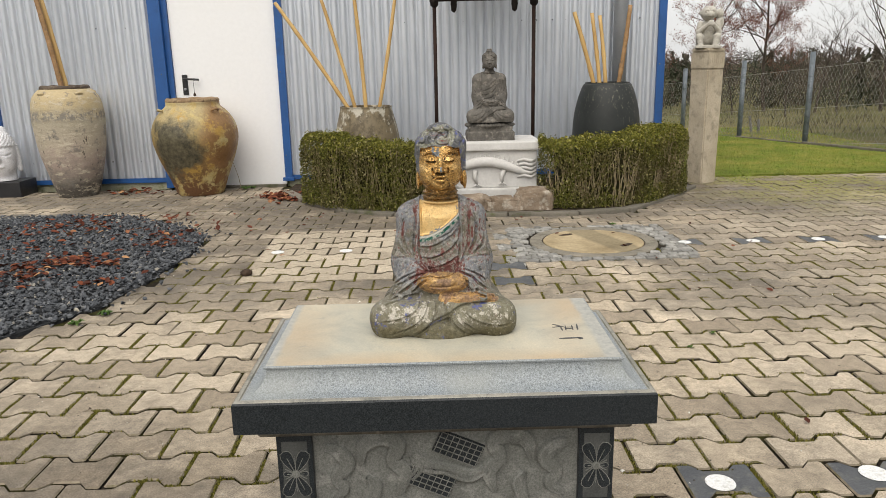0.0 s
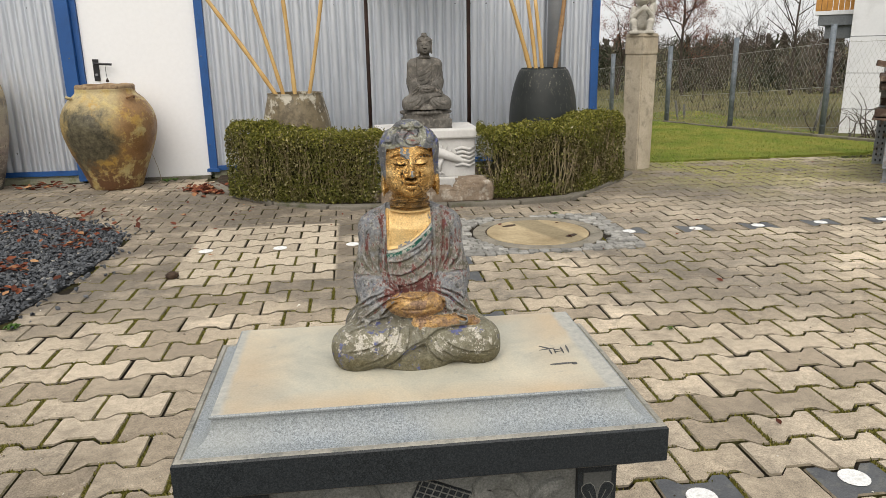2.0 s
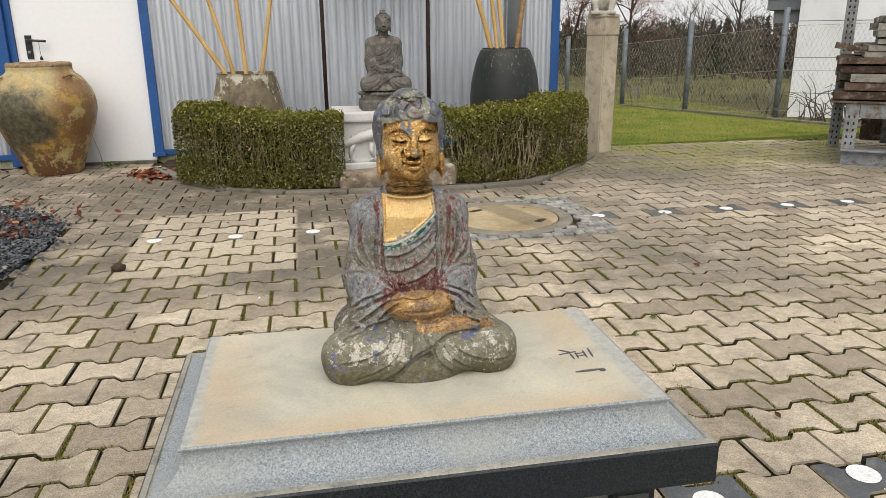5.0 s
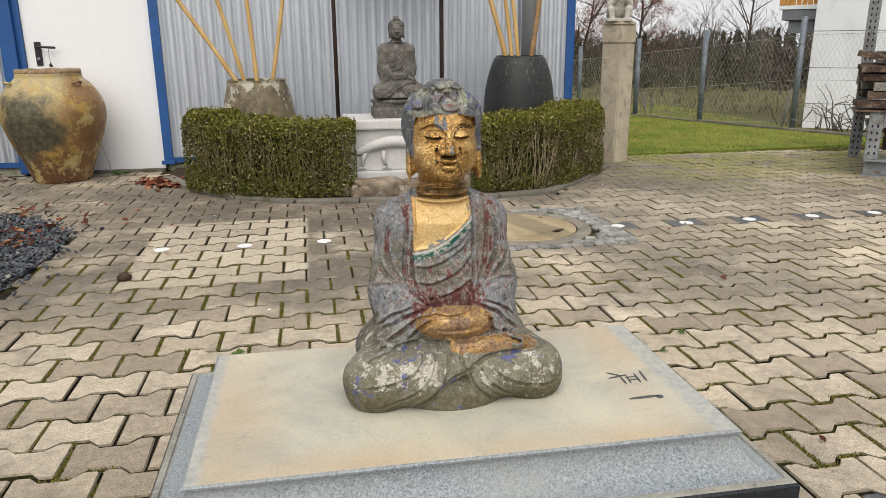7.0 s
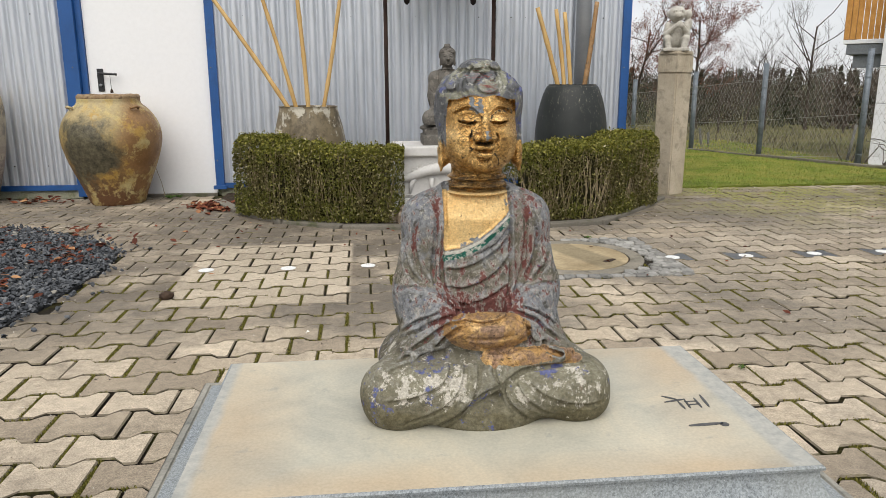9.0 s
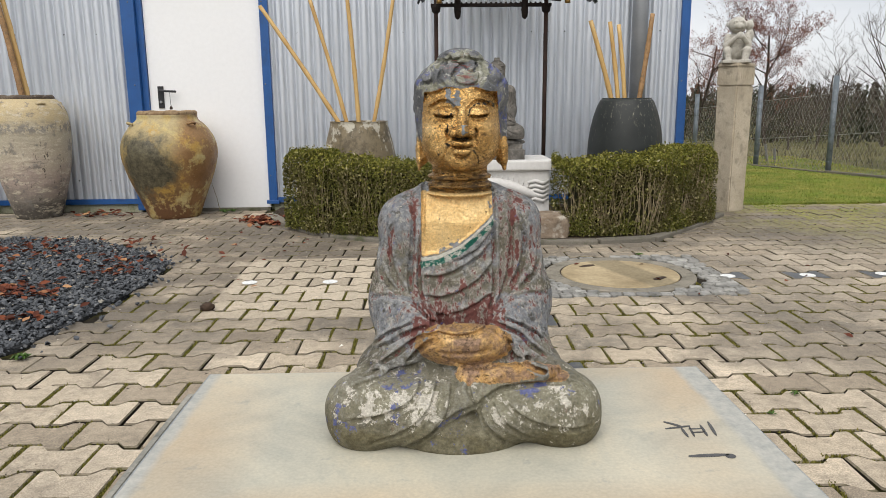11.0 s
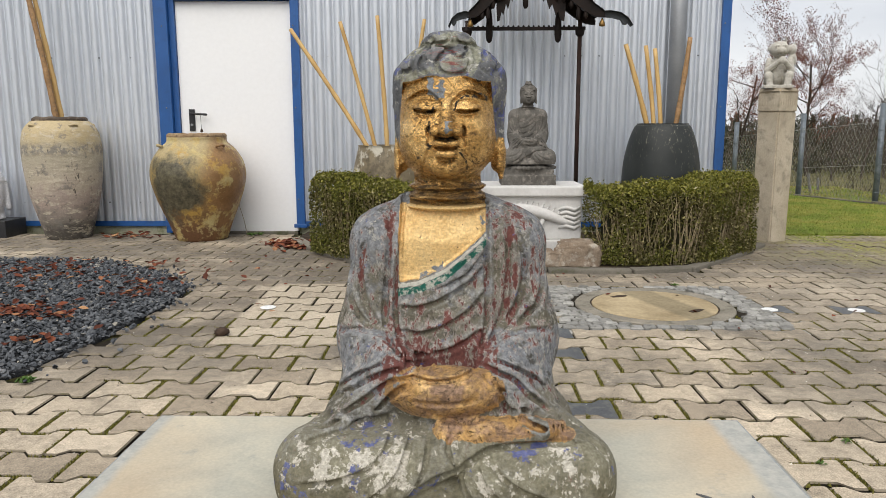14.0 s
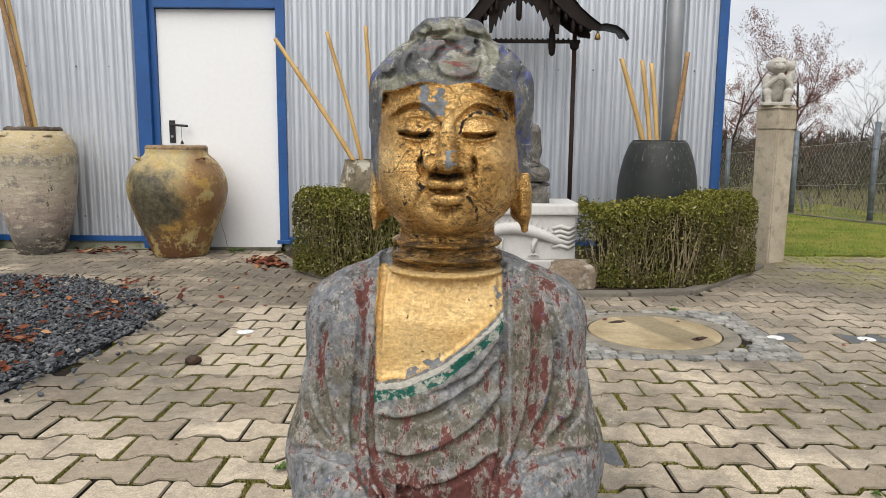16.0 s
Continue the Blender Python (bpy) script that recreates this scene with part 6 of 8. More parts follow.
jd = t.math("ADD", t.math("SQRT", t.math("ADD", t.math("MULTIPLY", jdx, jdx), t.math("MULTIPLY", jdz, jdz))), t.math("MULTIPLY", jw, 2.4))
jcol = t.mix(t.ramp(jd, (0.66, 0.96), (1.0, 0.0)), jcol, t.ramp(t.noise(30, 6, 0.7), (0.35, (0.028, 0.026, 0.018)), (0.65, (0.13, 0.115, 0.07))))
jcol = t.mix(0.45, jcol, t.ramp(t.noise(70, 5, 0.7), (0.3, 0.55), (0.7, 1.35)), "MULTIPLY")
t.bump(t.math("ADD", t.noise(38, 5, 0.6), t.math("MULTIPLY", t.noise(9, 3), 2.0)), 0.55, 0.008)
M_jar_round = t.done(jcol, t.ramp(t.noise(12, 4), (0.3, 0.40), (0.7, 0.65)))
M_jar_rim = worn("clay_rim", (0.20, 0.125, 0.07), (0.36, 0.27, 0.16), (0.13, 0.085, 0.05), 9, 90, 0.75)
M_planter_brown = glazed("olive_glaze", ((0.1, (0.11, 0.085, 0.05)), (0.5, (0.15, 0.12, 0.07)), (0.9, (0.19, 0.15, 0.09))), (((0.09, 0.07, 0.04), 0.52, 0.60, 6), ((0.48, 0.45, 0.37), 0.535, 0.575, 6.5)), 14, 0.5, zmax=0.75)
t = Tree("black_glaze")
bz_ = t.xyz()[2]
bcol = t.ramp(t.noise(3, 5), (0.3, (0.014, 0.017, 0.016)), (0.7, (0.034, 0.038, 0.036)))
runs = t.math("MULTIPLY", t.ramp(t.noise(70, 5, 0.75, vec=t.scaled(1, 1, 0.16)), (0.59, 0.0), (0.63, 1.0)), t.math("MULTIPLY", t.ramp(t.noise(4.5, 3), (0.42, 0.0), (0.52, 1.0)), t.math("MULTIPLY", t.ramp(bz_, (0.50, 0.0), (0.82, 1.0)), t.ramp(t.math("SUBTRACT", t.xyz()[0], 1.0), (0.30, 0.55), (0.46, 1.0)))))
bcol = t.mix(t.math("MULTIPLY", runs, 0.75), bcol, (0.36, 0.33, 0.25))
t.bump(t.noise(26, 4), 0.15, 0.004)
M_planter_black = t.done(bcol, 0.5, 0.0, 0.35)
t = Tree("bamboo_cane")
M_bamboo = t.done(t.mix(0.4, t.ramp(t.noise(5, 5, vec=t.scaled(3, 3, 0.5)), (0.3, (0.42, 0.25, 0.08)), (0.7, (0.62, 0.42, 0.17))), t.ramp(t.noise(60, 4, vec=t.scaled(4, 4, 0.4)), (0.3, 0.7), (0.7, 1.25)), "MULTIPLY"), 0.45)
M_bamboo_dark = worn("old_bamboo", (0.22, 0.12, 0.045), (0.36, 0.21, 0.09), (0.16, 0.10, 0.05), 12, 80, 0.55)
M_cut = plain("cut_bamboo_end", (0.60, 0.50, 0.34), 0.8)


def jar(name, at, outer, thick, material, label, rim_material=None, lugs=(), category="jar"):
    base = thing(name, at, label, category)
    prof = smooth_profile(outer, 6)
    inner = [(max(r - thick, 0.02), z) for r, z in prof[::-1] if z > outer[-1][1] - 0.22]
    bm = lathe(bmesh.new(), prof + inner, 64, wobble=0.012, seed=at[0])
    part("body", bm, material, base, smooth=True)
    top_r, top_z = outer[-1]
    if rim_material:
        bm = bmesh.new()
        q = [(top_r - 0.022 + 0.024 * math.cos(a), top_z + 0.008 + 0.022 * math.sin(a)) for a in [math.pi * 2 * k / 10 for k in range(10)]]
        rings = [[bm.verts.new((r * math.cos(6.2832 * k / 56), r * math.sin(6.2832 * k / 56), z + 0.003 * math.sin(k * 0.9))) for k in range(56)] for r, z in q]
        for a, b in zip(rings, rings[1:] + rings[:1]):
            for k in range(56):
                bm.faces.new((a[k], a[(k + 1) % 56], b[(k + 1) % 56], b[k]))
        part("rim", bm, rim_material, base, "worn clay rim", True)
    for ang, r, z in lugs:
        a = radians(ang)
        c, d = Vector((r * math.cos(a), r * math.sin(a), z)), Vector((math.cos(a), math.sin(a), 0))
        s = Vector((-math.sin(a), math.cos(a), 0))
        v, f = tube_data([c - s * 0.035 - d * 0.008, c - s * 0.022 + d * 0.012 + Vector((0, 0, 0.008)), c + d * 0.018 + Vector((0, 0, 0.012)), c + s * 0.022 + d * 0.012 + Vector((0, 0, 0.008)), c + s * 0.035 - d * 0.008], 0.010, 8)
        mesh_object("lug", v, f, material, base, "", True)
    return base


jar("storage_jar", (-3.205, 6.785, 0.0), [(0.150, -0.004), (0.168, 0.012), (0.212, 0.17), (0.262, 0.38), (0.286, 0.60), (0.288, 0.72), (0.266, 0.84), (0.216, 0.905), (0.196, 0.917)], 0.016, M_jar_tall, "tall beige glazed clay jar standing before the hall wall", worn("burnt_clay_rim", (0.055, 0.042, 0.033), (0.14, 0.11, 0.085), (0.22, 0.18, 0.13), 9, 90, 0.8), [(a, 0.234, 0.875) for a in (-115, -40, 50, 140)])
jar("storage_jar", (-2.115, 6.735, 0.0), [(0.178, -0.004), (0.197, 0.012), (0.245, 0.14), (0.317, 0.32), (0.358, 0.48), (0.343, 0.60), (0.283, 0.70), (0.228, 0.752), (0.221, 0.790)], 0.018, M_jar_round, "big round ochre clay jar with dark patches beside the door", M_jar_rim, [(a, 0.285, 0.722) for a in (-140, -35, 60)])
jar("planter", (-0.610, 6.45, 0.012), [(0.27, -0.004), (0.295, 0.02), (0.292, 0.20), (0.280, 0.38), (0.250, 0.55), (0.222, 0.66), (0.211, 0.705), (0.214, 0.722)], 0.016, M_planter_brown, "olive-brown glazed planter holding bamboo canes behind the hedge", None, [], "planter")
jar("planter", (1.378, 6.45, 0.012), [(0.20, -0.004), (0.225, 0.02), (0.262, 0.25), (0.276, 0.44), (0.266, 0.60), (0.235, 0.75), (0.200, 0.845), (0.182, 0.865), (0.180, 0.874)], 0.016, M_planter_black, "black glazed planter with pale drips holding bamboo canes", None, [], "planter")


def cane(foot, tip, radius, material, label):
    a, b = Vector(foot), Vector(tip)
    length = (b - a).length
    pts, rad = [], []
    nodes = max(3, int(length / 0.24))
    bend = Vector((0.012, 0.0, 0.0))
    for k in range(nodes * 4 + 1):
        u = k / (nodes * 4)
        pts.append(a.lerp(b, u) + bend * math.sin(u * math.pi))
        rad.append(radius * (1 - 0.14 * u) * (1.16 if k % 4 == 0 and 0 < k < nodes * 4 else 1.0))
    base = thing("bamboo_cane", foot, label, "bamboo cane", "bamboo canes")
    v, f = tube_data(pts, rad, 10)
    ob = mesh_object("cane", v, f, material, base, "", True)
    ob.matrix_parent_inverse = base.matrix_world.inverted()
    d = (b - a).normalized()
    v, f = tube_data([b - d * 0.001, b + d * 0.0015], [rad[-1] * 0.98, rad[-1] * 0.96], 10)
    o = mesh_object("cut_end", v, f, M_cut, base, "pale cut end")
    o.matrix_parent_inverse = base.matrix_world.inverted()


def run(x0, z0, x1, z1, y0, y1, down=0.45):
    """From a point down in the pot through the rim to the tip."""
    k = (z0 - down) / (z1 - z0)
    return (x0 - (x1 - x0) * k, y0, down), (x1, y1, z1)


for x0, z0, x1, z1, y0, y1, r, mat_, fl in ((-0.765, 0.73, -1.305, 1.56, 6.42, 6.50, 0.017, M_bamboo, 0.60), (-0.715, 0.73, -0.945, 1.61, 6.47, 6.50, 0.016, M_bamboo, 0.35), (-0.622, 0.73, -0.672, 1.645, 6.43, 6.46, 0.017, M_bamboo, 0.25), (-0.508, 0.73, -0.337, 1.625, 6.45, 6.50, 0.016, M_bamboo, 0.40)):
    cane(*run(x0, z0, x1, z1, y0, y1, fl), r, mat_, "yellow bamboo cane leaning in the olive planter")
for x0, x1, z1, r, mat_ in ((1.250, 1.095, 1.44, 0.019, M_bamboo), (1.300, 1.237, 1.43, 0.017, M_bamboo), (1.350, 1.302, 1.41, 0.017, M_bamboo), (1.460, 1.547, 1.485, 0.019, M_bamboo_dark)):
    cane(*run(x0, 0.885, x1, z1, 6.43, 6.46, 0.5), r, mat_, "yellow bamboo cane standing in the black planter")
cane(*run(-3.22, 0.94, -3.40, 1.98, 6.72, 6.80, 0.5), 0.022, M_bamboo_dark, "brown bamboo cane standing in the tall jar")
cane(*run(-3.205, 0.94, -3.378, 1.96, 6.77, 6.85, 0.5), 0.020, M_bamboo, "brown bamboo cane standing in the tall jar")


# ---- white carved head on a black block ----
M_white_stone = worn("white_marble", (0.66, 0.67, 0.70), (0.80, 0.80, 0.82), (0.58, 0.58, 0.60), 6, 120, 0.7)
M_block = worn("black_lacquer_block", (0.010, 0.010, 0.012), (0.02, 0.02, 0.022), None, 6, 90, 0.45)
tagged(boxed("display_block", (-4.12, -3.68, 6.72, 7.0, -0.012, 0.135), M_block, bevel=0.006), "low black display block on the pavers", "block")
c = Carving((-0.26, -0.28, -0.01), (0.26, 0.26, 0.60), 0.009)
c.ball((0, 0, 0.30), (0.165, 0.19, 0.25), 0.02)
c.ball((0, -0.04, 0.22), (0.15, 0.17, 0.20), 0.03)
c.limb((0, 0, 0.0), (0, 0, 0.15), 0.14, 0.12, 0.03)
c.ball((0, 0.02, 0.53), (0.075, 0.08, 0.06), 0.02)
c.limb((0.0, -0.19, 0.33), (0.0, -0.225, 0.24), 0.018, 0.03, 0.02)
for s in (-1, 1):
    c.limb((s * 0.165, 0.02, 0.36), (s * 0.175, 0.01, 0.12), 0.022, 0.03, 0.015)
    c.crease([(s * 0.03, 0.30), (s * 0.08, 0.285), (s * 0.125, 0.305)], 0.008, 0.014, 0.0)
    c.crease([(s * 0.02, 0.345), (s * 0.08, 0.375), (s * 0.14, 0.335)], 0.010, 0.012, 0.0)
c.ball((0, -0.20, 0.17), (0.05, 0.02, 0.018), 0.015)
c.press((-0.26, -0.28, 0.36), (0.26, 0.26, 0.60), lambda x, y, z: 0.009 * np.cos(np.arctan2(y, x) * 22) * np.cos(z * 140) * ramp01(z, 0.37, 0.40))
c.press((-0.26, -0.28, 0.36), (0.26, 0.26, 0.60), lambda x, y, z: -0.012 * ramp01(z, 0.375, 0.385) + 0 * x * y)
c.f[:, :, c.ax[2] < 0.0] = 0.05
ob = carved("stone_bust", [c], M_white_stone)
ob.matrix_world = pose(-3.86, 6.83, 0.134, 0, 0, 18) @ Matrix.Diagonal((0.74, 0.70, 0.80, 1))
tagged(ob, "white carved stone Buddha head on a black block", "statue")


# ---- marble plinth with its stone Buddha ----
t = Tree("white_plinth_marble")
M_marble = t.done(t.mix(0.35, t.ramp(t.noise(3, 6, 0.65), (0.3, (0.52, 0.51, 0.49)), (0.7, (0.70, 0.69, 0.67))), t.ramp(t.noise(50, 5), (0.3, 0.8), (0.7, 1.12)), "MULTIPLY"), 0.62)
plinth = thing("plinth", (0.365, 6.05, 0.012), "white marble plinth with a carved dragon relief", "plinth")
boxed("plinth_top", (-0.375, 0.375, -0.25, 0.25, 0.405, 0.472), M_marble, plinth, bevel=0.012)
boxed("plinth_body", (-0.35, 0.35, -0.215, 0.22, 0.12, 0.405), M_marble, plinth, bevel=0.01)
boxed("plinth_foot", (-0.37, 0.37, -0.245, 0.25, -0.012, 0.12), M_marble, plinth, bevel=0.012)
verts, faces = [], []
dragon = [(-0.33 + 0.035 * k, 0.262 + 0.058 * math.sin(-1.25 + 0.035 * k * 6.8 + 0.9)) for k in range(19)]
v, f = tube_data([(x, -0.222, z) for x, z in dragon], [0.014 + 0.026 * math.sin(min(1, k / 17) * math.pi) ** 0.5 for k in range(19)], 12)
mesh_object("dragon_relief", v, f, M_marble, plinth, "carved dragon body", True)
for x0, z0, x1, z1 in ((-0.235, 0.235, -0.270, 0.150), (-0.120, 0.225, -0.105, 0.150), (0.10, 0.225, 0.085, 0.160)):
    v, f = tube_data([(x0, -0.220, z0 + 0.03), ((x0 + x1) / 2 - 0.012, -0.232, (z0 + z1) / 2 + 0.02), (x1, -0.228, z1)], [0.020, 0.015, 0.009], 10)
    mesh_object("dragon_leg", v, f, M_marble, plinth, "carved dragon leg", True)
    for c_ in (-1, 0, 1):
        v, f = tube_data([(x1, -0.228, z1 + 0.004), (x1 + 0.022 * c_, -0.234, z1 - 0.010), (x1 + 0.034 * c_, -0.228, z1 - 0.022)], [0.007, 0.0055, 0.002], 6)
        mesh_object("dragon_claw", v, f, M_marble, plinth, "", True)
for k in range(2, 16):
    x, z = dragon[k]
    v, f = tube_data([(x, -0.228, z + 0.026), (x + 0.006, -0.226, z + 0.046), (x + 0.018, -0.222, z + 0.058)], [0.0085, 0.0055, 0.0015], 6)
    mesh_object("dragon_fin", v, f, M_marble, plinth, "", True)
for k in range(5):
    z = 0.20 + 0.030 * k
    v, f = tube_data([(0.20, -0.218, z), (0.25, -0.228, z + 0.015), (0.30, -0.228, z - 0.002), (0.345, -0.220, z + 0.018)], [0.008, 0.013, 0.013, 0.005], 8)
    mesh_object("mane_relief", v, f, M_marble, plinth, "carved wavy mane", True)
M_grey_stone = worn("grey_sandstone", (0.075, 0.070, 0.062), (0.15, 0.14, 0.125), (0.22, 0.20, 0.175), 9, 120, 0.9, bump=0.5, dist=0.004)
figure = buddha_body(0.0034)
hd = buddha_head(0.0026)
hd.ball((0, 0.012, 0.384), (0.017, 0.018, 0.020), 0.006)
ob = carved("stone_buddha", [figure, hd], M_grey_stone)
lotus = Carving((-0.20, -0.17, -0.004), (0.20, 0.17, 0.15), 0.004)
lotus.brick((0, 0, 0.033), (0.180, 0.135, 0.034), 0.006)
lotus.brick((0, 0, 0.082), (0.165, 0.120, 0.022), 0.008)
lotus.ball((0, 0, 0.112), (0.192, 0.148, 0.030), 0.008)
lotus.press((-0.2, -0.17, 0.0), (0.2, 0.17, 0.064), lambda x, y, z: 0.004 * np.cos(np.where(np.abs(x) > 0.172, y, x) * 105) * np.cos((z - 0.033) * 60))
lotus.press((-0.2, -0.17, 0.085), (0.2, 0.17, 0.14), lambda x, y, z: 0.003 * np.cos(np.arctan2(y, x) * 26) * np.cos((z - 0.112) * 40))
lotus.f[:, :, lotus.ax[2] < 0.0] = 0.05
v2, f2 = lotus.skin()
me = ob.data
bm = bmesh.new()
bm.from_mesh(me)
for v in bm.verts:
    up = max(0.0, v.co.z - 0.232)
    wide = 1.31 + 0.17 * min(1.0, max(0.0, (v.co.z - 0.09) / 0.08)) - 0.34 * min(1.0, up / 0.02)
    v.co = Vector((v.co.x * wide, v.co.y * 1.16, (v.co.z - up) * 1.56 + up * 1.12 + 0.132))
made = [bm.verts.new(p) for p in v2]
for q in f2:
    bm.faces.new([made[i] for i in q]).smooth = True
bm.to_mesh(me)
bm.free()
ob.matrix_world = pose(0.372, 6.02, 0.4838)
tagged(ob, "grey stone Buddha sitting on a carved lotus base", "statue")


# ---- rocks at the plinth ----
M_rock = worn("field_stone", (0.13, 0.092, 0.062), (0.33, 0.265, 0.20), (0.40, 0.36, 0.30), 6, 90, 0.9, bump=0.6, dist=0.006)


def rock(at, size, seed, rz, label):
    bm = bmesh.new()
    bmesh.ops.create_icosphere(bm, subdivisions=4, radius=1.0)
    for v in bm.verts:
        d = v.co.normalized()
        q = 1 + 0.05 * noise.noise(d * 21) + 0.16 * abs(noise.noise(d * 2.6 + Vector((seed, 3, 1)))) + 0.30 * noise.noise(d * 1.3 + Vector((seed, 0, 0))) + 0.12 * noise.noise(d * 3.4 + Vector((0, seed, 0))) + 0.035 * noise.noise(d * 9)
        b = [math.copysign(abs(c) ** 0.45, c) for c in d]
        v.co = Vector((b[0] * size[0] * q, b[1] * size[1] * q, max(b[2] * size[2] * q, -size[2] * 0.72)))
    ob = part("rock", bm, M_rock, None, smooth=True)
    ob.matrix_world = pose(*at, 0, 0, rz)
    tagged(ob, label, "rock", "rocks by the plinth")


rock((0.660, 5.605, 0.064), (0.135, 0.085, 0.088), 4.0, -8, "brown rough field stone in front of the plinth")
rock((0.445, 5.585, 0.045), (0.125, 0.075, 0.058), 9.0, 6, "flat brown field stone in front of the plinth")
rock((0.165, 5.60, 0.050), (0.16, 0.080, 0.066), 15.0, 10, "flat grey field stone in front of the plinth")
rock((-0.03, 5.64, 0.035), (0.07, 0.06, 0.045), 21.0, 40, "small grey stone at the plinth foot")


# ---- carved wooden canopy on iron poles ----
M_pole = worn("rusty_iron_pole", (0.016, 0.009, 0.007), (0.036, 0.018, 0.013), None, 14, 160, 0.7)
M_carved_wood = worn("dark_carved_wood", (0.006, 0.0045, 0.004), (0.020, 0.012, 0.009), (0.012, 0.009, 0.008), 16, 120, 0.65)
M_tip = worn("grey_sheet_metal", (0.03, 0.034, 0.038), (0.07, 0.075, 0.08), None, 10, 90, 0.5, 0.4)
M_brass = plain("old_brass", (0.25, 0.15, 0.05), 0.45, 0.8)
CX, CY = 0.372, 6.50
canopy = thing("canopy", (CX, CY, 0.012), "dark carved wooden roof canopy on thin rusty poles", "canopy")
for s in (-1, 1):
    v, f = tube_data([(s * 0.402, 0, -0.012), (s * 0.402, 0, 1.60)], 0.0155, 10)
    mesh_object("pole", v, f, M_pole, canopy, "thin rusty iron pole", True)
    bm = lathe(bmesh.new(), [(0.016, 1.488), (0.03, 1.50), (0.034, 1.53), (0.02, 1.555)], 12)
    part("pole_collar", bm, M_carved_wood, canopy).matrix_local = Matrix.Translation((s * 0.402, 0, 0))
boxed("beam", (-0.44, 0.44, -0.018, 0.018, 1.533, 1.556), M_carved_wood, canopy, bevel=0.003)
for k in range(-10, 11):
    bm = bmesh.new()
    bmesh.ops.create_uvsphere(bm, u_segments=8, v_segments=6, radius=0.008)
    part("bead", bm, M_carved_wood, canopy, smooth=True).matrix_local = Matrix.Translation((k * 0.036, 0, 1.560))
for s in (-1, 1):
    bm = lathe(bmesh.new(), [(0.006, -0.10), (0.020, -0.085), (0.026, -0.04), (0.022, 0.06), (0.012, 0.14)], 12)
    part("pendant", bm, M_carved_wood, canopy, smooth=True).matrix_local = pose(s * 0.245, -0.01, 1.545)
EAVE = [(0.0, 1.93), (0.08, 1.90), (0.16, 1.84), (0.24, 1.765), (0.32, 1.695), (0.40, 1.635), (0.47, 1.60), (0.54, 1.592)]
TOPS = [(0.0, 2.16), (0.08, 2.12), (0.16, 2.03), (0.24, 1.93), (0.32, 1.83), (0.40, 1.735), (0.47, 1.675), (0.54, 1.625)]
for s in (-0.73, 1):
    for y0, y1, nm in ((-0.20, -0.165, "front_board"), (0.165, 0.20, "back_board")):
        bm = bmesh.new()
        lo = [[bm.verts.new((s * x, y, z)) for x, z in EAVE] for y in (y0, y1)]
        hi = [[bm.verts.new((s * x, y, z)) for x, z in TOPS] for y in (y0, y1)]
        for k in range(len(EAVE) - 1):
            bm.faces.new((lo[0][k], lo[0][k + 1], hi[0][k + 1], hi[0][k]))
            bm.faces.new((lo[1][k + 1], lo[1][k], hi[1][k], hi[1][k + 1]))
            bm.faces.new((lo[0][k + 1], lo[0][k], lo[1][k], lo[1][k + 1]))
            bm.faces.new((hi[0][k], hi[0][k + 1], hi[1][k + 1], hi[1][k]))
        bm.faces.new((lo[0][-1], lo[1][-1], hi[1][-1], hi[0][-1]))
        part(nm, bm, M_carved_wood, canopy)
    # arched valance with a notched lower edge
    lower = [(0.0, 1.785), (0.03, 1.79), (0.045, 1.765), (0.06, 1.782), (0.085, 1.750), (0.10, 1.765), (0.125, 1.705), (0.14, 1.735), (0.165, 1.655), (0.185, 1.690), (0.21, 1.615), (0.225, 1.640), (0.245, 1.580), (0.268, 1.575), (0.275, 1.66)]
    bm = bmesh.new()
    edge_lo = [[bm.verts.new((s * x, y, z)) for x, z in lower] for y in (-0.160, -0.135)]
    edge_hi = [[bm.verts.new((s * x, y, float(np.interp(x, [p[0] for p in EAVE], [p[1] for p in EAVE])) + 0.03)) for x, z in lower] for y in (-0.160, -0.135)]
    for k in range(len(lower) - 1):
        for a, b in ((edge_lo[0], edge_hi[0]), (edge_lo[1], edge_hi[1]), (edge_lo[0], edge_lo[1])):
            bm.faces.new((a[k], a[k + 1], b[k + 1], b[k]))
    part("valance", bm, M_carved_wood, canopy, "dark carved valance")
    # roof skin with ridged boards
    bm = bmesh.new()
    rows = [[bm.verts.new((s * x, y, z + 0.006 + 0.010 * (j % 2))) for j, y in enumerate(np.linspace(-0.22, 0.22, 13))] for x, z in TOPS]
    for a, b in zip(rows, rows[1:]):
        for k in range(12):
            bm.faces.new((a[k], a[k + 1], b[k + 1], b[k]))
    bmesh.ops.solidify(bm, geom=bm.faces[:], thickness=0.012)
    part("roof_skin", bm, M_carved_wood, canopy)
    # hanging carved teeth under the eaves
    for k, (x, z) in enumerate(((0.06, 1.90), (0.11, 1.875), (0.16, 1.84), (0.21, 1.79), (0.26, 1.745), (0.31, 1.70), (0.36, 1.66), (0.41, 1.63))):
        ln = 0.085 if k % 3 == 0 else 0.045
        bm = lathe(bmesh.new(), [(0.005, -ln), (0.013, -ln * 0.75), (0.015, -ln * 0.3), (0.010, 0.0), (0.010, 0.03)], 10)
        part("carved_tooth", bm, M_carved_wood, canopy, smooth=True).matrix_local = pose(s * x, -0.183, z)
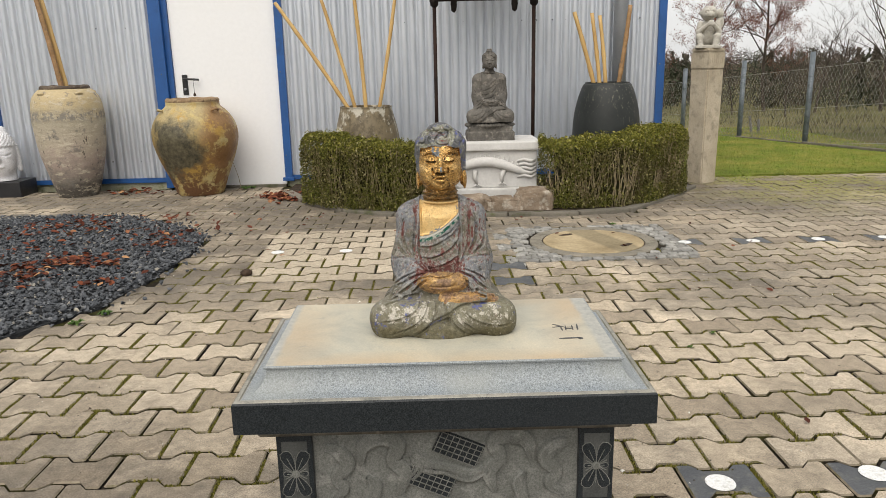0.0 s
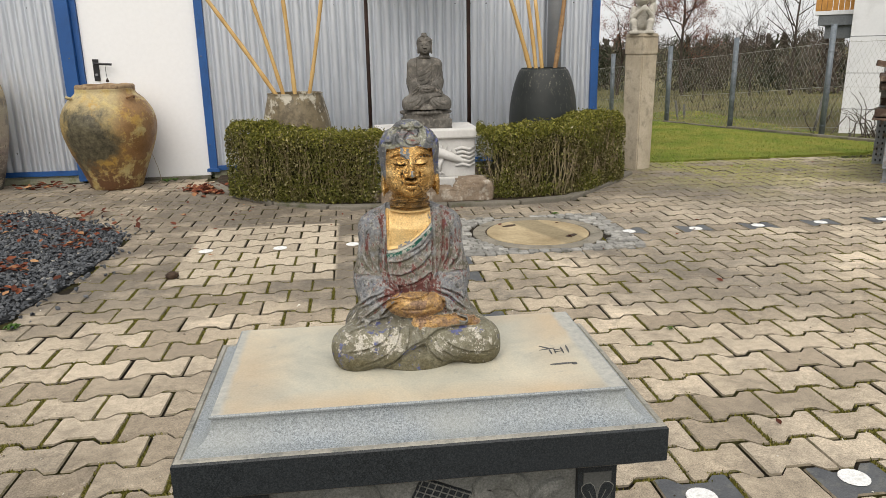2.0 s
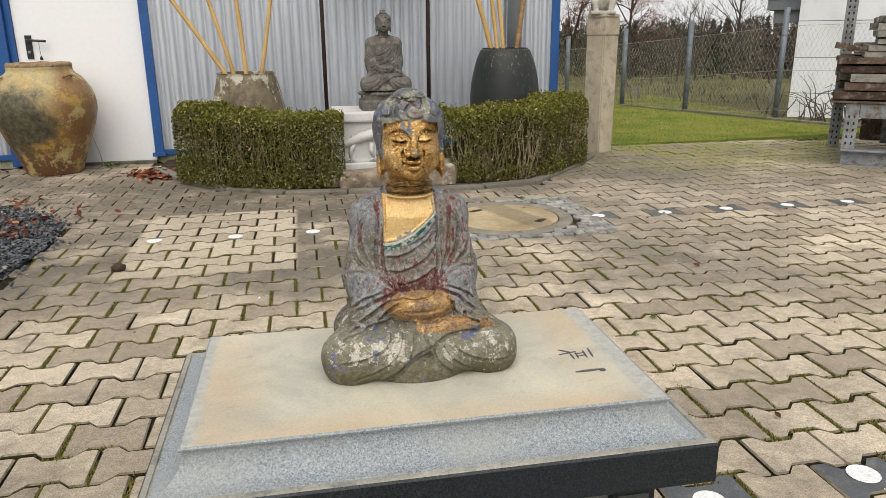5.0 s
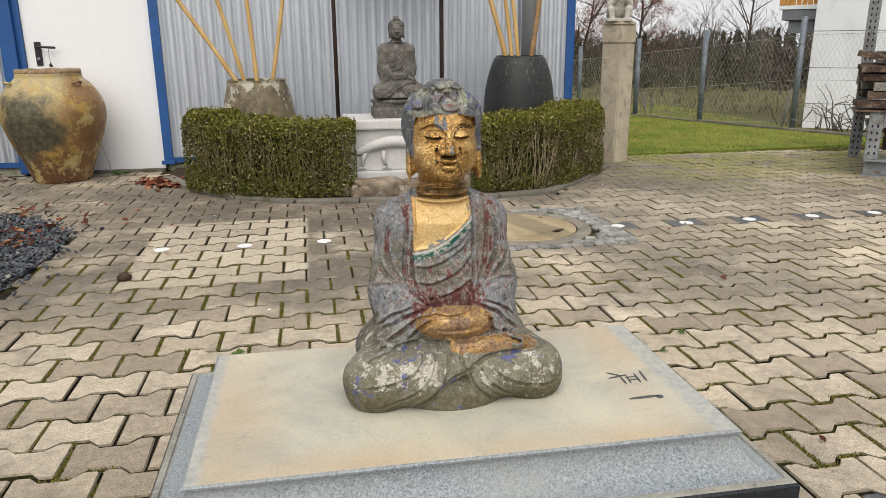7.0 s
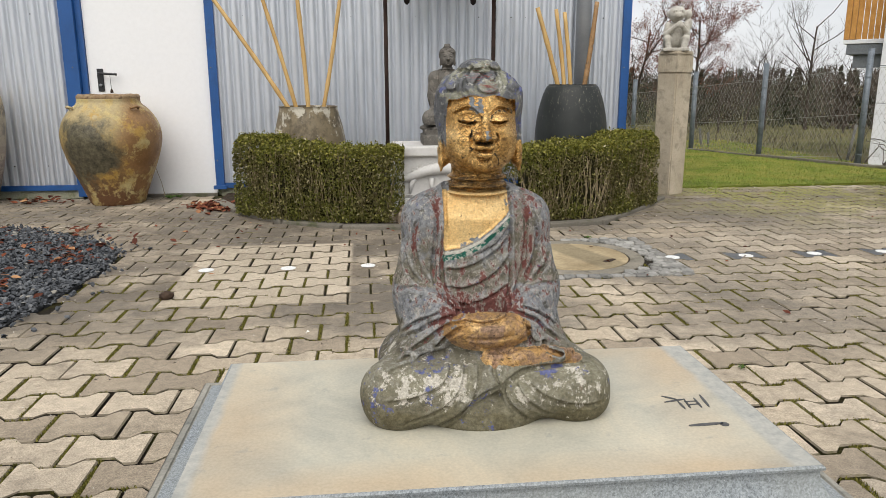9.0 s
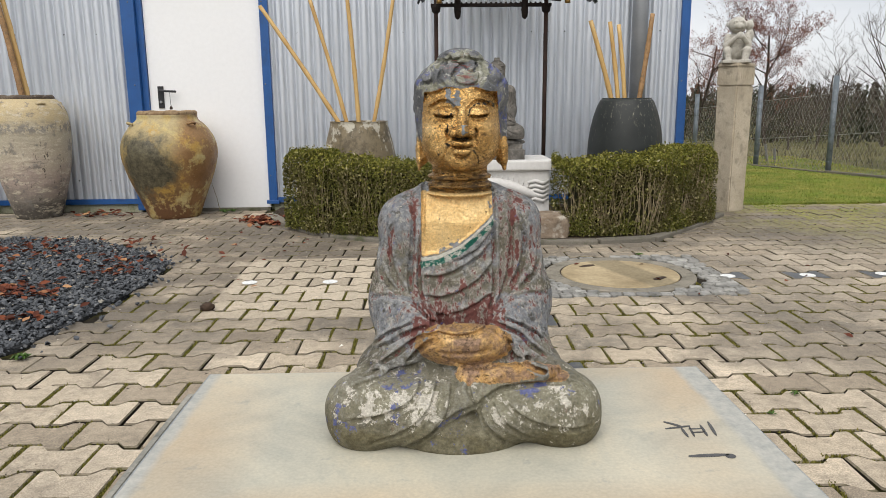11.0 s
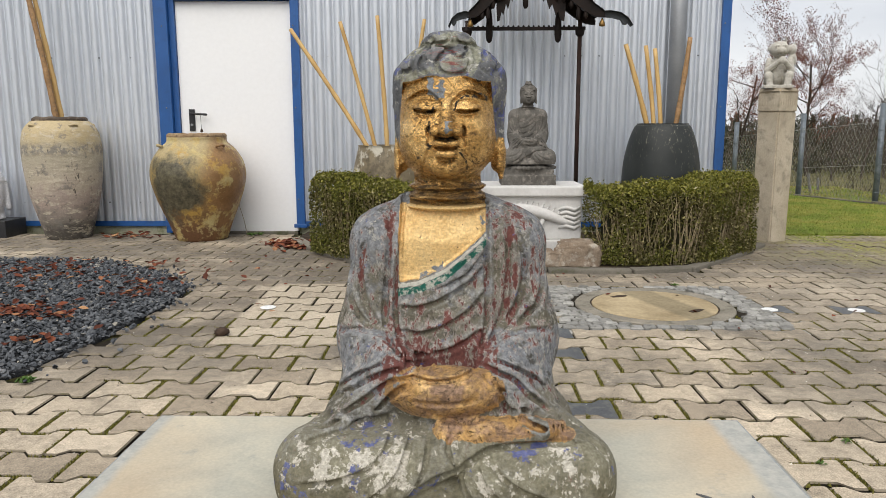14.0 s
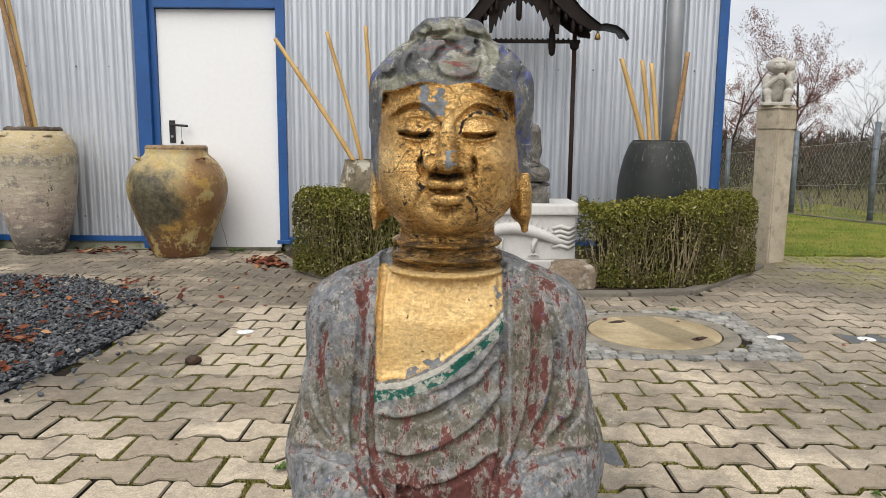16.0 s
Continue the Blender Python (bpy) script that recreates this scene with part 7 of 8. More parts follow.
    # upturned tip like a fish tail
    bm = slab(bmesh.new(), [(0.52, 0.028), (0.58, 0.034), (0.65, 0.020), (0.70, -0.012), (0.735, -0.065), (0.722, -0.075), (0.70, -0.045), (0.690, -0.062), (0.668, -0.058), (0.650, -0.028), (0.60, -0.016), (0.55, -0.010), (0.52, -0.012)], -0.02, 0.02)
    o = part("roof_tip", bm, M_tip, canopy, "grey curved metal roof tip")
    o.matrix_local = Matrix.Translation((0, -0.18, 1.605)) @ Matrix(((s, 0, 0, 0), (0, 0, 1, 0), (0, 1, 0, 0), (0, 0, 0, 1)))
    bm = lathe(bmesh.new(), [(0.004, 0.035), (0.010, 0.02), (0.019, 0.0), (0.021, -0.018), (0.008, -0.022)], 12)
    part("wind_bell", bm, M_brass, canopy, "small brass bell", True).matrix_local = pose(s * 0.525, -0.18, 1.555)


bm = lathe(bmesh.new(), [(0.008, -0.13), (0.018, -0.115), (0.020, -0.03), (0.020, 0.10)], 10)
part("pendant", bm, M_carved_wood, canopy, smooth=True).matrix_local = pose(0.0, -0.147, 1.79)


# ---- sandstone pillar with a carved monkey ----
M_sand = worn("pale_sandstone", (0.39, 0.335, 0.25), (0.52, 0.455, 0.355), (0.31, 0.275, 0.21), 5, 160, 0.9, bump=0.4, dist=0.003)
pillar = thing("stone_pillar", (2.300, 6.72, 0.0), "tall pale sandstone pillar with a carved band, beside the hedge", "pillar", rz=28)


def tapered(name, w0, w1, z0, z1, bevel=0.008, label=""):
    bm = box(bmesh.new(), -0.5, 0.5, -0.5, 0.5, z0, z1)
    for v in bm.verts:
        w = w0 if v.co.z < (z0 + z1) / 2 else w1
        v.co.x, v.co.y = v.co.x * w, v.co.y * w
    bmesh.ops.bevel(bm, geom=bm.edges[:], offset=bevel, segments=2, affect="EDGES")
    return part(name, bm, M_sand, pillar, label)


tapered("shaft", 0.180, 0.192, -0.012, 0.975, 0.010)
tapered("band", 0.1925, 0.194, 0.975, 1.105, 0.003, "band with carved strokes")
tapered("cap", 0.208, 0.204, 1.108, 1.142, 0.012)
tapered("neck", 0.186, 0.186, 1.1046, 1.1084, 0.001)
for side in range(4):
    for k in range(7):
        hgt = 0.03 + 0.05 * ((k * 7 + side * 3) % 5) / 5
        bm = box(bmesh.new(), -0.080 + k * 0.024, -0.068 + k * 0.024, -0.0985, -0.095, 1.02, 1.02 + hgt, 0.0015)
        part("carved_stroke", bm, M_sand, pillar).matrix_local = pose(0, 0, 0, 0, 0, side * 90)
c = Carving((-0.13, -0.13, -0.003), (0.13, 0.13, 0.37), 0.0038)
c.brick((0, 0, 0.010), (0.088, 0.085, 0.012), 0.005)
c.ball((-0.01, 0.015, 0.125), (0.062, 0.058, 0.10), 0.02)
c.ball((-0.005, -0.01, 0.275), (0.058, 0.055, 0.058), 0.012)
c.ball((0.004, -0.055, 0.262), (0.032, 0.024, 0.026), 0.010)
for s in (-1, 1):
    c.ball((s * 0.058 - 0.005, 0.0, 0.28), (0.012, 0.010, 0.018), 0.004)
    c.ball((s * 0.020 + 0.002, -0.058, 0.288), (0.014, 0.010, 0.012), 0.003)
    c.ball((s * 0.020 + 0.002, -0.067, 0.288), 0.006, 0.002, True)
    c.limb((s * 0.058, -0.01, 0.195), (s * 0.070, -0.045, 0.125), 0.022, 0.019, 0.008)
    c.limb((s * 0.070, -0.045, 0.125), (s * 0.018 + 0.01, -0.082, 0.185), 0.019, 0.015, 0.006)
    c.limb((s * 0.050, 0.02, 0.05), (s * 0.060, -0.055, 0.090), 0.034, 0.028, 0.010)
    c.limb((s * 0.060, -0.055, 0.090), (s * 0.050, -0.066, 0.020), 0.025, 0.020, 0.008)
c.ball((0.012, -0.085, 0.195), (0.022, 0.016, 0.026), 0.006)
c.ball((0.068, 0.0, 0.272), (0.030, 0.034, 0.036), 0.005)
c.ball((0.075, 0.005, 0.20), (0.028, 0.032, 0.050), 0.010)
c.limb((0.028, 0.0, 0.322), (0.036, 0.004, 0.362), 0.010, 0.003, 0.006)
c.limb((0.078, 0.0, 0.300), (0.092, 0.004, 0.328), 0.009, 0.003, 0.006)
for s in (-1, 1):
    c.crease([(s * 0.034 + 0.002, 0.292), (s * 0.020 + 0.002, 0.304), (s * 0.006 + 0.002, 0.292)], 0.004, -0.005, -0.02)
c.crease([(-0.02, 0.247), (0.004, 0.240), (0.028, 0.247)], 0.004, 0.006, -0.04)
c.f[:, :, c.ax[2] < 0.0] = 0.05
ob = carved("monkey_statue", [c], worn("pale_carved_stone", (0.40, 0.38, 0.33), (0.52, 0.50, 0.45), (0.33, 0.31, 0.27), 12, 160, 0.9, bump=0.4, dist=0.003))
ob.matrix_world = pose(2.285, 6.71, 1.1415, 0, 0, -18) @ Matrix.Diagonal((1.16, 1.1, 1.03, 1))
tagged(ob, "pale stone monkey with its young on top of the pillar", "statue")


# ---- box hedges ----
t = Tree("box_leaves")
hz = t.xyz()[2]
M_hedge_leaf = t.done(t.mix(t.ramp(t.noise(6, 4, 0.6), (0.42, 0.0), (0.62, 0.8)), t.ramp(t.island(), (0.0, (0.045, 0.050, 0.009)), (0.6, (0.130, 0.132, 0.024)), (0.95, (0.22, 0.205, 0.055)), (1.0, (0.42, 0.38, 0.24))),
                            t.ramp(t.island(), (0.0, (0.055, 0.046, 0.016)), (0.7, (0.125, 0.105, 0.038)), (1.0, (0.36, 0.31, 0.18)))), 0.6, 0.0, 0.2)
# Top leaves coloured lighter and yellower, in place of the light there.
t = Tree("lit_top_box_leaves")
M_lit_top_leaf = t.done(t.ramp(t.island(), (0.0, (0.065, 0.072, 0.009)), (0.6, (0.170, 0.168, 0.024)), (1.0, (0.30, 0.27, 0.065))), 0.6, 0.0, 0.2)
M_twig = worn("hedge_stems", (0.20, 0.155, 0.09), (0.44, 0.36, 0.23), None, 30, 120, 0.85)
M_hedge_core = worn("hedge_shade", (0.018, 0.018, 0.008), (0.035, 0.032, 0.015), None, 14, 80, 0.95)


def hedge(path, half, top, seed, leaves, label, bare):
    """A clipped hedge along a path of x, y; bare: how far its face shows stems."""
    rng = np.random.default_rng(seed)
    base = thing("hedge", (path[0][0], path[0][1], 0.0), label, "hedge", "hedges of the bed")
    base.matrix_world = Matrix.Identity(4)
    p = np.array(path, float)
    seg = np.hypot(*np.diff(p, axis=0).T)
    run_ = np.r_[0, np.cumsum(seg)]

    def spot(u):
        return np.array([np.interp(u, run_, p[:, 0]), np.interp(u, run_, p[:, 1])])

    def frame_at(u):
        d = spot(min(u + 0.05, run_[-1])) - spot(max(u - 0.05, 0))
        d /= np.linalg.norm(d)
        return spot(u), d, np.array([d[1], -d[0]])
    tops = lambda u: np.interp(u / run_[-1], np.linspace(0, 1, len(top)), top)  # noqa: E731
    verts, faces, young = [], [], []
    for _ in range(leaves):
        u = rng.uniform(-half * 0.55, run_[-1] + half * 0.55)
        q, d, nrm = frame_at(min(max(u, 0), run_[-1]))
        over = u - min(max(u, 0), run_[-1])
        h = tops(min(max(u, 0), run_[-1])) * (1 + 0.07 * noise.noise((u * 5, seed, 0)) + 0.06 * noise.noise((u * 17, seed, 2)))
        side = rng.random()
        bulge = 1 + 0.12 * noise.noise((u * 4, seed, 5)) + 0.08 * noise.noise((u * 13, seed, 9))
        w = half * bulge * math.sqrt(max(0.05, 1 - (over / (half * 0.58)) ** 2))
        depth = abs(rng.normal()) * 0.038 - 0.006
        if side < 0.45:
            a, z = (w - depth), rng.uniform(0.02, h)
            if rng.random() < bare * math.exp(-((z / h - 0.45) / 0.27) ** 2) * (0.75 + 0.9 * noise.noise((u * 6, z * 5, seed))):
                continue
        elif side < 0.62:
            a, z = -(w - depth), rng.uniform(0.05, h)
        else:
            a, z = rng.uniform(-w, w), h - depth * 0.8 + 0.030 * noise.noise((u * 22, rng.uniform(0, 0.6), 1)) + (rng.random() < 0.06) * rng.uniform(0, 0.035)
        if z > h - 0.04:
            a *= 1 - 0.12 * min(1.0, (z - h + 0.04) / 0.04)
        if z > h - 0.13:
            a *= 1 - 0.17 * ((z - h + 0.13) / 0.13) ** 2
        c = Vector((*(q + d * over + nrm * a), max(z, 0.015)))
        s = rng.uniform(0.006, 0.0125)
        m = Matrix.Translation(c) @ Euler((rng.uniform(-1.2, 1.2), rng.uniform(-1.2, 1.2), rng.uniform(0, 6.28))).to_matrix().to_4x4()
        k = len(verts)
        verts += [m @ Vector(v) for v in ((-s, 0, 0), (0, 0.55 * s, 0.2 * s), (s * 1.1, 0, 0), (0, -0.55 * s, 0.2 * s))]
        faces += [(k, k + 1, k + 2, k + 3)]
        # Upper leaves take the lighter material; it paints in the light on top.
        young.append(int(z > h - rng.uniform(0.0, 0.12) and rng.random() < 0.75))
    leafy = mesh_object("foliage", verts, faces, M_hedge_leaf, base)
    leafy.data.materials.append(M_lit_top_leaf)
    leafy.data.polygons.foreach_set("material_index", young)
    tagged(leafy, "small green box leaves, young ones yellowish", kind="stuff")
    tv, tf = [], []
    for _ in range(int((80 + 190 * bare) * run_[-1])):
        u = rng.uniform(0, run_[-1])
        q, d, nrm = frame_at(u)
        a = half * rng.uniform(0.55, 1.0)
        if rng.random() < 0.15:
            a = -a
        h = tops(u) * rng.uniform(0.65, 0.98)
        foot, tip = q + nrm * a * 0.72, q + nrm * a + d * rng.normal() * 0.07
        mid = (foot + tip) / 2 + d * rng.normal() * 0.03
        tube_data([(*foot, 0.0), (*mid, h * 0.45), (*tip, h)], [0.0042, 0.003, 0.0014], 4, tv, tf, False)
    tagged(mesh_object("brushwood", tv, tf, M_twig, base), "bare brown twigs", kind="stuff")
    # Dark solid core stands in for the shade inside the hedge.
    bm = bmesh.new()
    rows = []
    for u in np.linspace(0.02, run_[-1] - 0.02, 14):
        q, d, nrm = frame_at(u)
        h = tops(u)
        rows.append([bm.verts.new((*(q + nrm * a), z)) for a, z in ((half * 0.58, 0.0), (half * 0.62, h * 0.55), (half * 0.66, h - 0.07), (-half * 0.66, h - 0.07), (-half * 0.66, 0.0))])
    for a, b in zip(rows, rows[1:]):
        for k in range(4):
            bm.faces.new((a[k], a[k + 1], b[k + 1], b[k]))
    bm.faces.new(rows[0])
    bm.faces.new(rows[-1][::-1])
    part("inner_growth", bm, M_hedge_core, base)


hedge([(-0.94, 6.12), (-0.70, 5.88), (-0.40, 5.765), (-0.06, 5.735)], 0.20, (0.535, 0.51, 0.485, 0.485), 1, 44000, "clipped green box hedge along the bed kerb", 0.55)
hedge([(0.83, 5.735), (1.26, 5.735), (1.50, 5.93), (1.80, 6.26)], 0.21, (0.49, 0.50, 0.505, 0.52, 0.53), 2, 50000, "clipped box hedge with bare stems and pale leaves", 0.95)


# ---- grit and crumbs on the pavers ----
t = Tree("grit")
M_grit = t.done(t.ramp(t.island(), (0.0, (0.06, 0.05, 0.04)), (0.45, (0.16, 0.13, 0.10)), (0.7, (0.50, 0.47, 0.41)), (1.0, (0.78, 0.76, 0.70))), 0.9)
rng = np.random.default_rng(88)
qv, qf = [], []
while len(qf) < 4 * 2600:
    x, y = rng.uniform(-2.6, 4.4), rng.uniform(1.7, 6.9)
    if inside(GRAVEL, x, y) or inside(BED, x, y) or noise.noise((x * 1.7, y * 1.7, 5.0)) < rng.uniform(-0.5, 0.25):
        continue
    s, a, k = rng.uniform(0.0012, 0.0042) + 0.004 * (rng.random() < 0.02), rng.uniform(0, 6.28), len(qv)
    qv += [(x + s * math.cos(a + q) * rng.uniform(0.7, 1.3), y + s * math.sin(a + q) * rng.uniform(0.7, 1.3), -0.001) for q in (0, 2.09, 4.19)] + [(x, y, s * rng.uniform(0.5, 0.9))]
    qf += [(k, k + 1, k + 3), (k + 1, k + 2, k + 3), (k + 2, k, k + 3), (k + 2, k + 1, k)]
tagged(mesh_object("grit", qv, qf, M_grit), "small stones and crumbs lying on the pavers", "grit", kind="stuff")


# ---- weeds at the wall foot ----
M_weed = worn("weed_green", (0.05, 0.10, 0.02), (0.10, 0.17, 0.04), None, 30, 90, 0.6)
rng = np.random.default_rng(31)


def weed(x, y, n, size, label):
    v, f = [], []
    for _ in range(n):
        a, r = rng.uniform(0, 6.28), rng.uniform(0.2, 1) * size
        dx, dy, k = math.cos(a), math.sin(a), len(v)
        w = size * 0.16
        v += [(0, 0, 0.002), (dx * r * 0.6 - dy * w, dy * r * 0.6 + dx * w, size * rng.uniform(0.2, 0.6)), (dx * r, dy * r, size * rng.uniform(0.05, 0.5)), (dx * r * 0.6 + dy * w, dy * r * 0.6 - dx * w, size * rng.uniform(0.2, 0.6))]
        f.append((k, k + 1, k + 2, k + 3))
    ob = mesh_object("weed", v, f, M_weed)
    ob.matrix_world = pose(x, y, 0.0)
    tagged(ob, label, "weed", "weeds in the joints")


for x, y, n, s in ((-1.76, 6.86, 40, 0.05), (-1.70, 6.90, 24, 0.045), (1.10, 5.02, 20, 0.028), (-0.515, 3.10, 18, 0.03), (-1.55, 3.42, 36, 0.04), (-1.62, 3.30, 30, 0.04), (0.86, 2.86, 12, 0.02), (1.00, 3.0, 14, 0.022)):
    weed(x, y, n, s, "small green weed growing in a paving joint")
tube("dry_stalk", [(-1.80, 6.88, 0.0), (-1.82, 6.88, 0.12), (-1.86, 6.90, 0.24), (-1.85, 6.9, 0.30)], [0.003, 0.002, 0.0015, 0.001], M_twig, None, "", 5)
tagged(bpy.data.objects["dry_stalk"], "thin dry plant stalk at the door sill", "weed")


# ---- moss in the joints ----
t = Tree("moss_tufts")
M_moss = t.done(t.ramp(t.island(), (0.0, (0.040, 0.038, 0.008)), (0.6, (0.115, 0.108, 0.020)), (1.0, (0.22, 0.20, 0.05))), 0.95)
rng = np.random.default_rng(66)
mv, mf = [], []
for n in range(5600):
    row = int(rng.integers(-4, 18))
    y0 = 1.902 + row * 0.1405
    x0 = 0.531 + 0.2 * int(rng.integers(-13, 11)) + (0.1 if row % 2 else 0.0) - 0.0125 * (y0 - 1.9)
    if noise.noise((x0 * 2.3, y0 * 2.3, 8.0)) < -0.10 or inside(GRAVEL, x0, y0 + 0.07):
        continue
    along, across = rng.uniform(0.0, 0.14), rng.random() < 0.30
    dx0 = rng.uniform(-0.1, 0.1)
    for _ in range(int(rng.integers(12, 30))):
        if across:
            dx = dx0 + rng.normal() * 0.022
            near_waist = abs((dx + 0.1) % 0.2 - 0.1) > 0.05
            x, y = x0 + dx, y0 + (0.0148 if near_waist else -0.0148) + rng.normal() * 0.0035
        else:
            x, y = x0 + rng.normal() * 0.0042, y0 + along + rng.normal() * 0.020
        s, h, a = rng.uniform(0.0025, 0.0055), rng.uniform(0.002, 0.007), rng.uniform(0, 6.28)
        k = len(mv)
        mv += [(x + s * math.cos(a + q), y + s * math.sin(a + q), -0.008) for q in (0, 2.09, 4.19)] + [(x, y, -0.004 + h)]
        mf += [(k, k + 1, k + 3), (k + 1, k + 2, k + 3), (k + 2, k, k + 3)]
tagged(mesh_object("moss", mv, mf, M_moss), "green-brown moss tufts in the paving joints", "moss", kind="stuff")
bm = bmesh.new()
bmesh.ops.create_icosphere(bm, subdivisions=3, radius=0.02)
for v in bm.verts:
    v.co *= 1 + 0.22 * math.sin(v.co.z * 900) * math.cos(math.atan2(v.co.y, v.co.x) * 6)
    v.co.x *= 1.5
cone = tagged(part("pine_cone", bm, M_iron, None, smooth=True), "small dark brown pine cone on the pavers", "pine cone")
cone.matrix_world = pose(-1.068, 4.01, 0.016, 0, 0, 25)


# ---- wire fence ----
M_post = worn("galvanised_post", (0.12, 0.145, 0.17), (0.19, 0.22, 0.25), (0.10, 0.115, 0.13), 6, 90, 0.55, 0.3)
M_wire = worn("galvanised_wire", (0.30, 0.30, 0.28), (0.42, 0.42, 0.40), None, 6, 60, 0.6, 0.3)
POSTS = [(6.35, 6.10, 1.30), (5.76, 7.24, 1.27), (5.16, 8.37, 1.24), (4.64, 9.50, 1.12), (4.235, 10.53, 1.03), (3.80, 11.60, 0.93), (3.36, 12.7, 0.84), (2.92, 13.8, 0.75)]
fence = thing("wire_fence", (5.16, 8.37, 0.0), "chain-link wire fence on grey steel posts behind the lawn", "fence")
fence.matrix_world = Matrix.Identity(4)
for x, y, top in POSTS:
    foot = -0.08 - 0.03 * max(0, y - 8.4)
    v, f = tube_data([(x, y, foot), (x, y, top)], 0.032, 12)
    mesh_object("post", v, f, M_post, fence, "", True)
    for z in (0.12, top - 0.30, top - 0.75):
        v, f = tube_data([(x, y, z), (x, y, z + 0.012)], 0.036, 12)
        mesh_object("clamp", v, f, M_post, fence)
for k, (a, b) in enumerate(zip(POSTS, POSTS[1:])):
    ax, ay, at = a
    bx, by, bt = b
    length = math.hypot(bx - ax, by - ay)
    cell = 0.052
    n = int(length / cell)
    height = 1.02
    wv, wf = [], []
    for i in range(-1, n + 1):
        pts = []
        rows = int(height / cell)
        for j in range(rows + 1):
            u = (i + 0.5 + (0.5 if (j % 2) else 0.0)) * cell / length
            if not 0 <= u <= 1:
                if len(pts) > 1:
                    tube_data(pts, 0.0014, 3, wv, wf, False)
                pts = []
                continue
            z0 = (at + (bt - at) * u) - 0.16 - height
            pts.append((ax + (bx - ax) * u, ay + (by - ay) * u + 0.004 * (j % 2) - 0.035, z0 + j * cell + 0.012 * math.sin(i * 1.7)))
        if len(pts) > 1:
            tube_data(pts, 0.0014, 3, wv, wf, False)
        # second strand, the other way
        pts = []
        for j in range(rows + 1):
            u = (i + 0.5 - (0.5 if (j % 2) else 0.0)) * cell / length
            if 0 <= u <= 1:
                z0 = (at + (bt - at) * u) - 0.16 - height
                pts.append((ax + (bx - ax) * u, ay + (by - ay) * u - 0.004 * (j % 2) - 0.037, z0 + j * cell + 0.012 * math.sin(i * 1.7)))
        if len(pts) > 1:
            tube_data(pts, 0.0009, 3, wv, wf, False)
    tagged(mesh_object("wire_mesh", wv, wf, M_wire, fence), "woven galvanised wire mesh", kind="stuff")
    for h in (0.05, 0.5, 0.98):
        v, f = tube_data([(ax, ay - 0.033, at - 0.16 - height + h), (bx, by - 0.033, bt - 0.16 - height + h)], 0.002, 4)
        mesh_object("tension_wire", v, f, M_wire, fence)
for (ax, ay, _), (bx, by, _) in zip(POSTS[1:], POSTS[2:]):
    ang, length = math.degrees(math.atan2(by - ay, bx - ax)), math.hypot(bx - ax, by - ay)
    bm = box(bmesh.new(), 0.0, length - 0.004, -0.035, 0.035, -0.10, 0.028, 0.008)
    o = part("fence_kerb", bm, M_kerb, fence, "mossy concrete edging under the fence")
    o.matrix_world = pose(ax - 0.05, ay - 0.03, -0.012 * max(0, ay - 8.4), 0, 0, ang)
M_stake = worn("weathered_stake", (0.09, 0.09, 0.085), (0.17, 0.165, 0.15), None, 8, 80, 0.9)
for x, y, h in ((5.62, 9.05, 0.50), (5.70, 9.35, 0.52), (4.75, 11.2, 0.5), (4.85, 11.25, 0.45)):
    v, f = tube_data([(x, y, fall(x, y) - 0.02), (x + 0.10 * math.sin(x * 9), y, fall(x, y) + h)], 0.018, 8)
    tagged(mesh_object("timber_stake", v, f, M_stake, None, "", True), "short weathered stake behind the fence", "stake", "stakes behind the fence")


# ---- trees ----
M_bark = worn("grey_brown_bark", (0.045, 0.036, 0.03), (0.10, 0.082, 0.068), None, 6, 60, 0.9)
t = Tree("russet_leaves")
M_russet = t.done(t.ramp(t.island(), (0.0, (0.12, 0.045, 0.032)), (0.6, (0.21, 0.085, 0.058)), (1.0, (0.30, 0.14, 0.09))), 0.8)


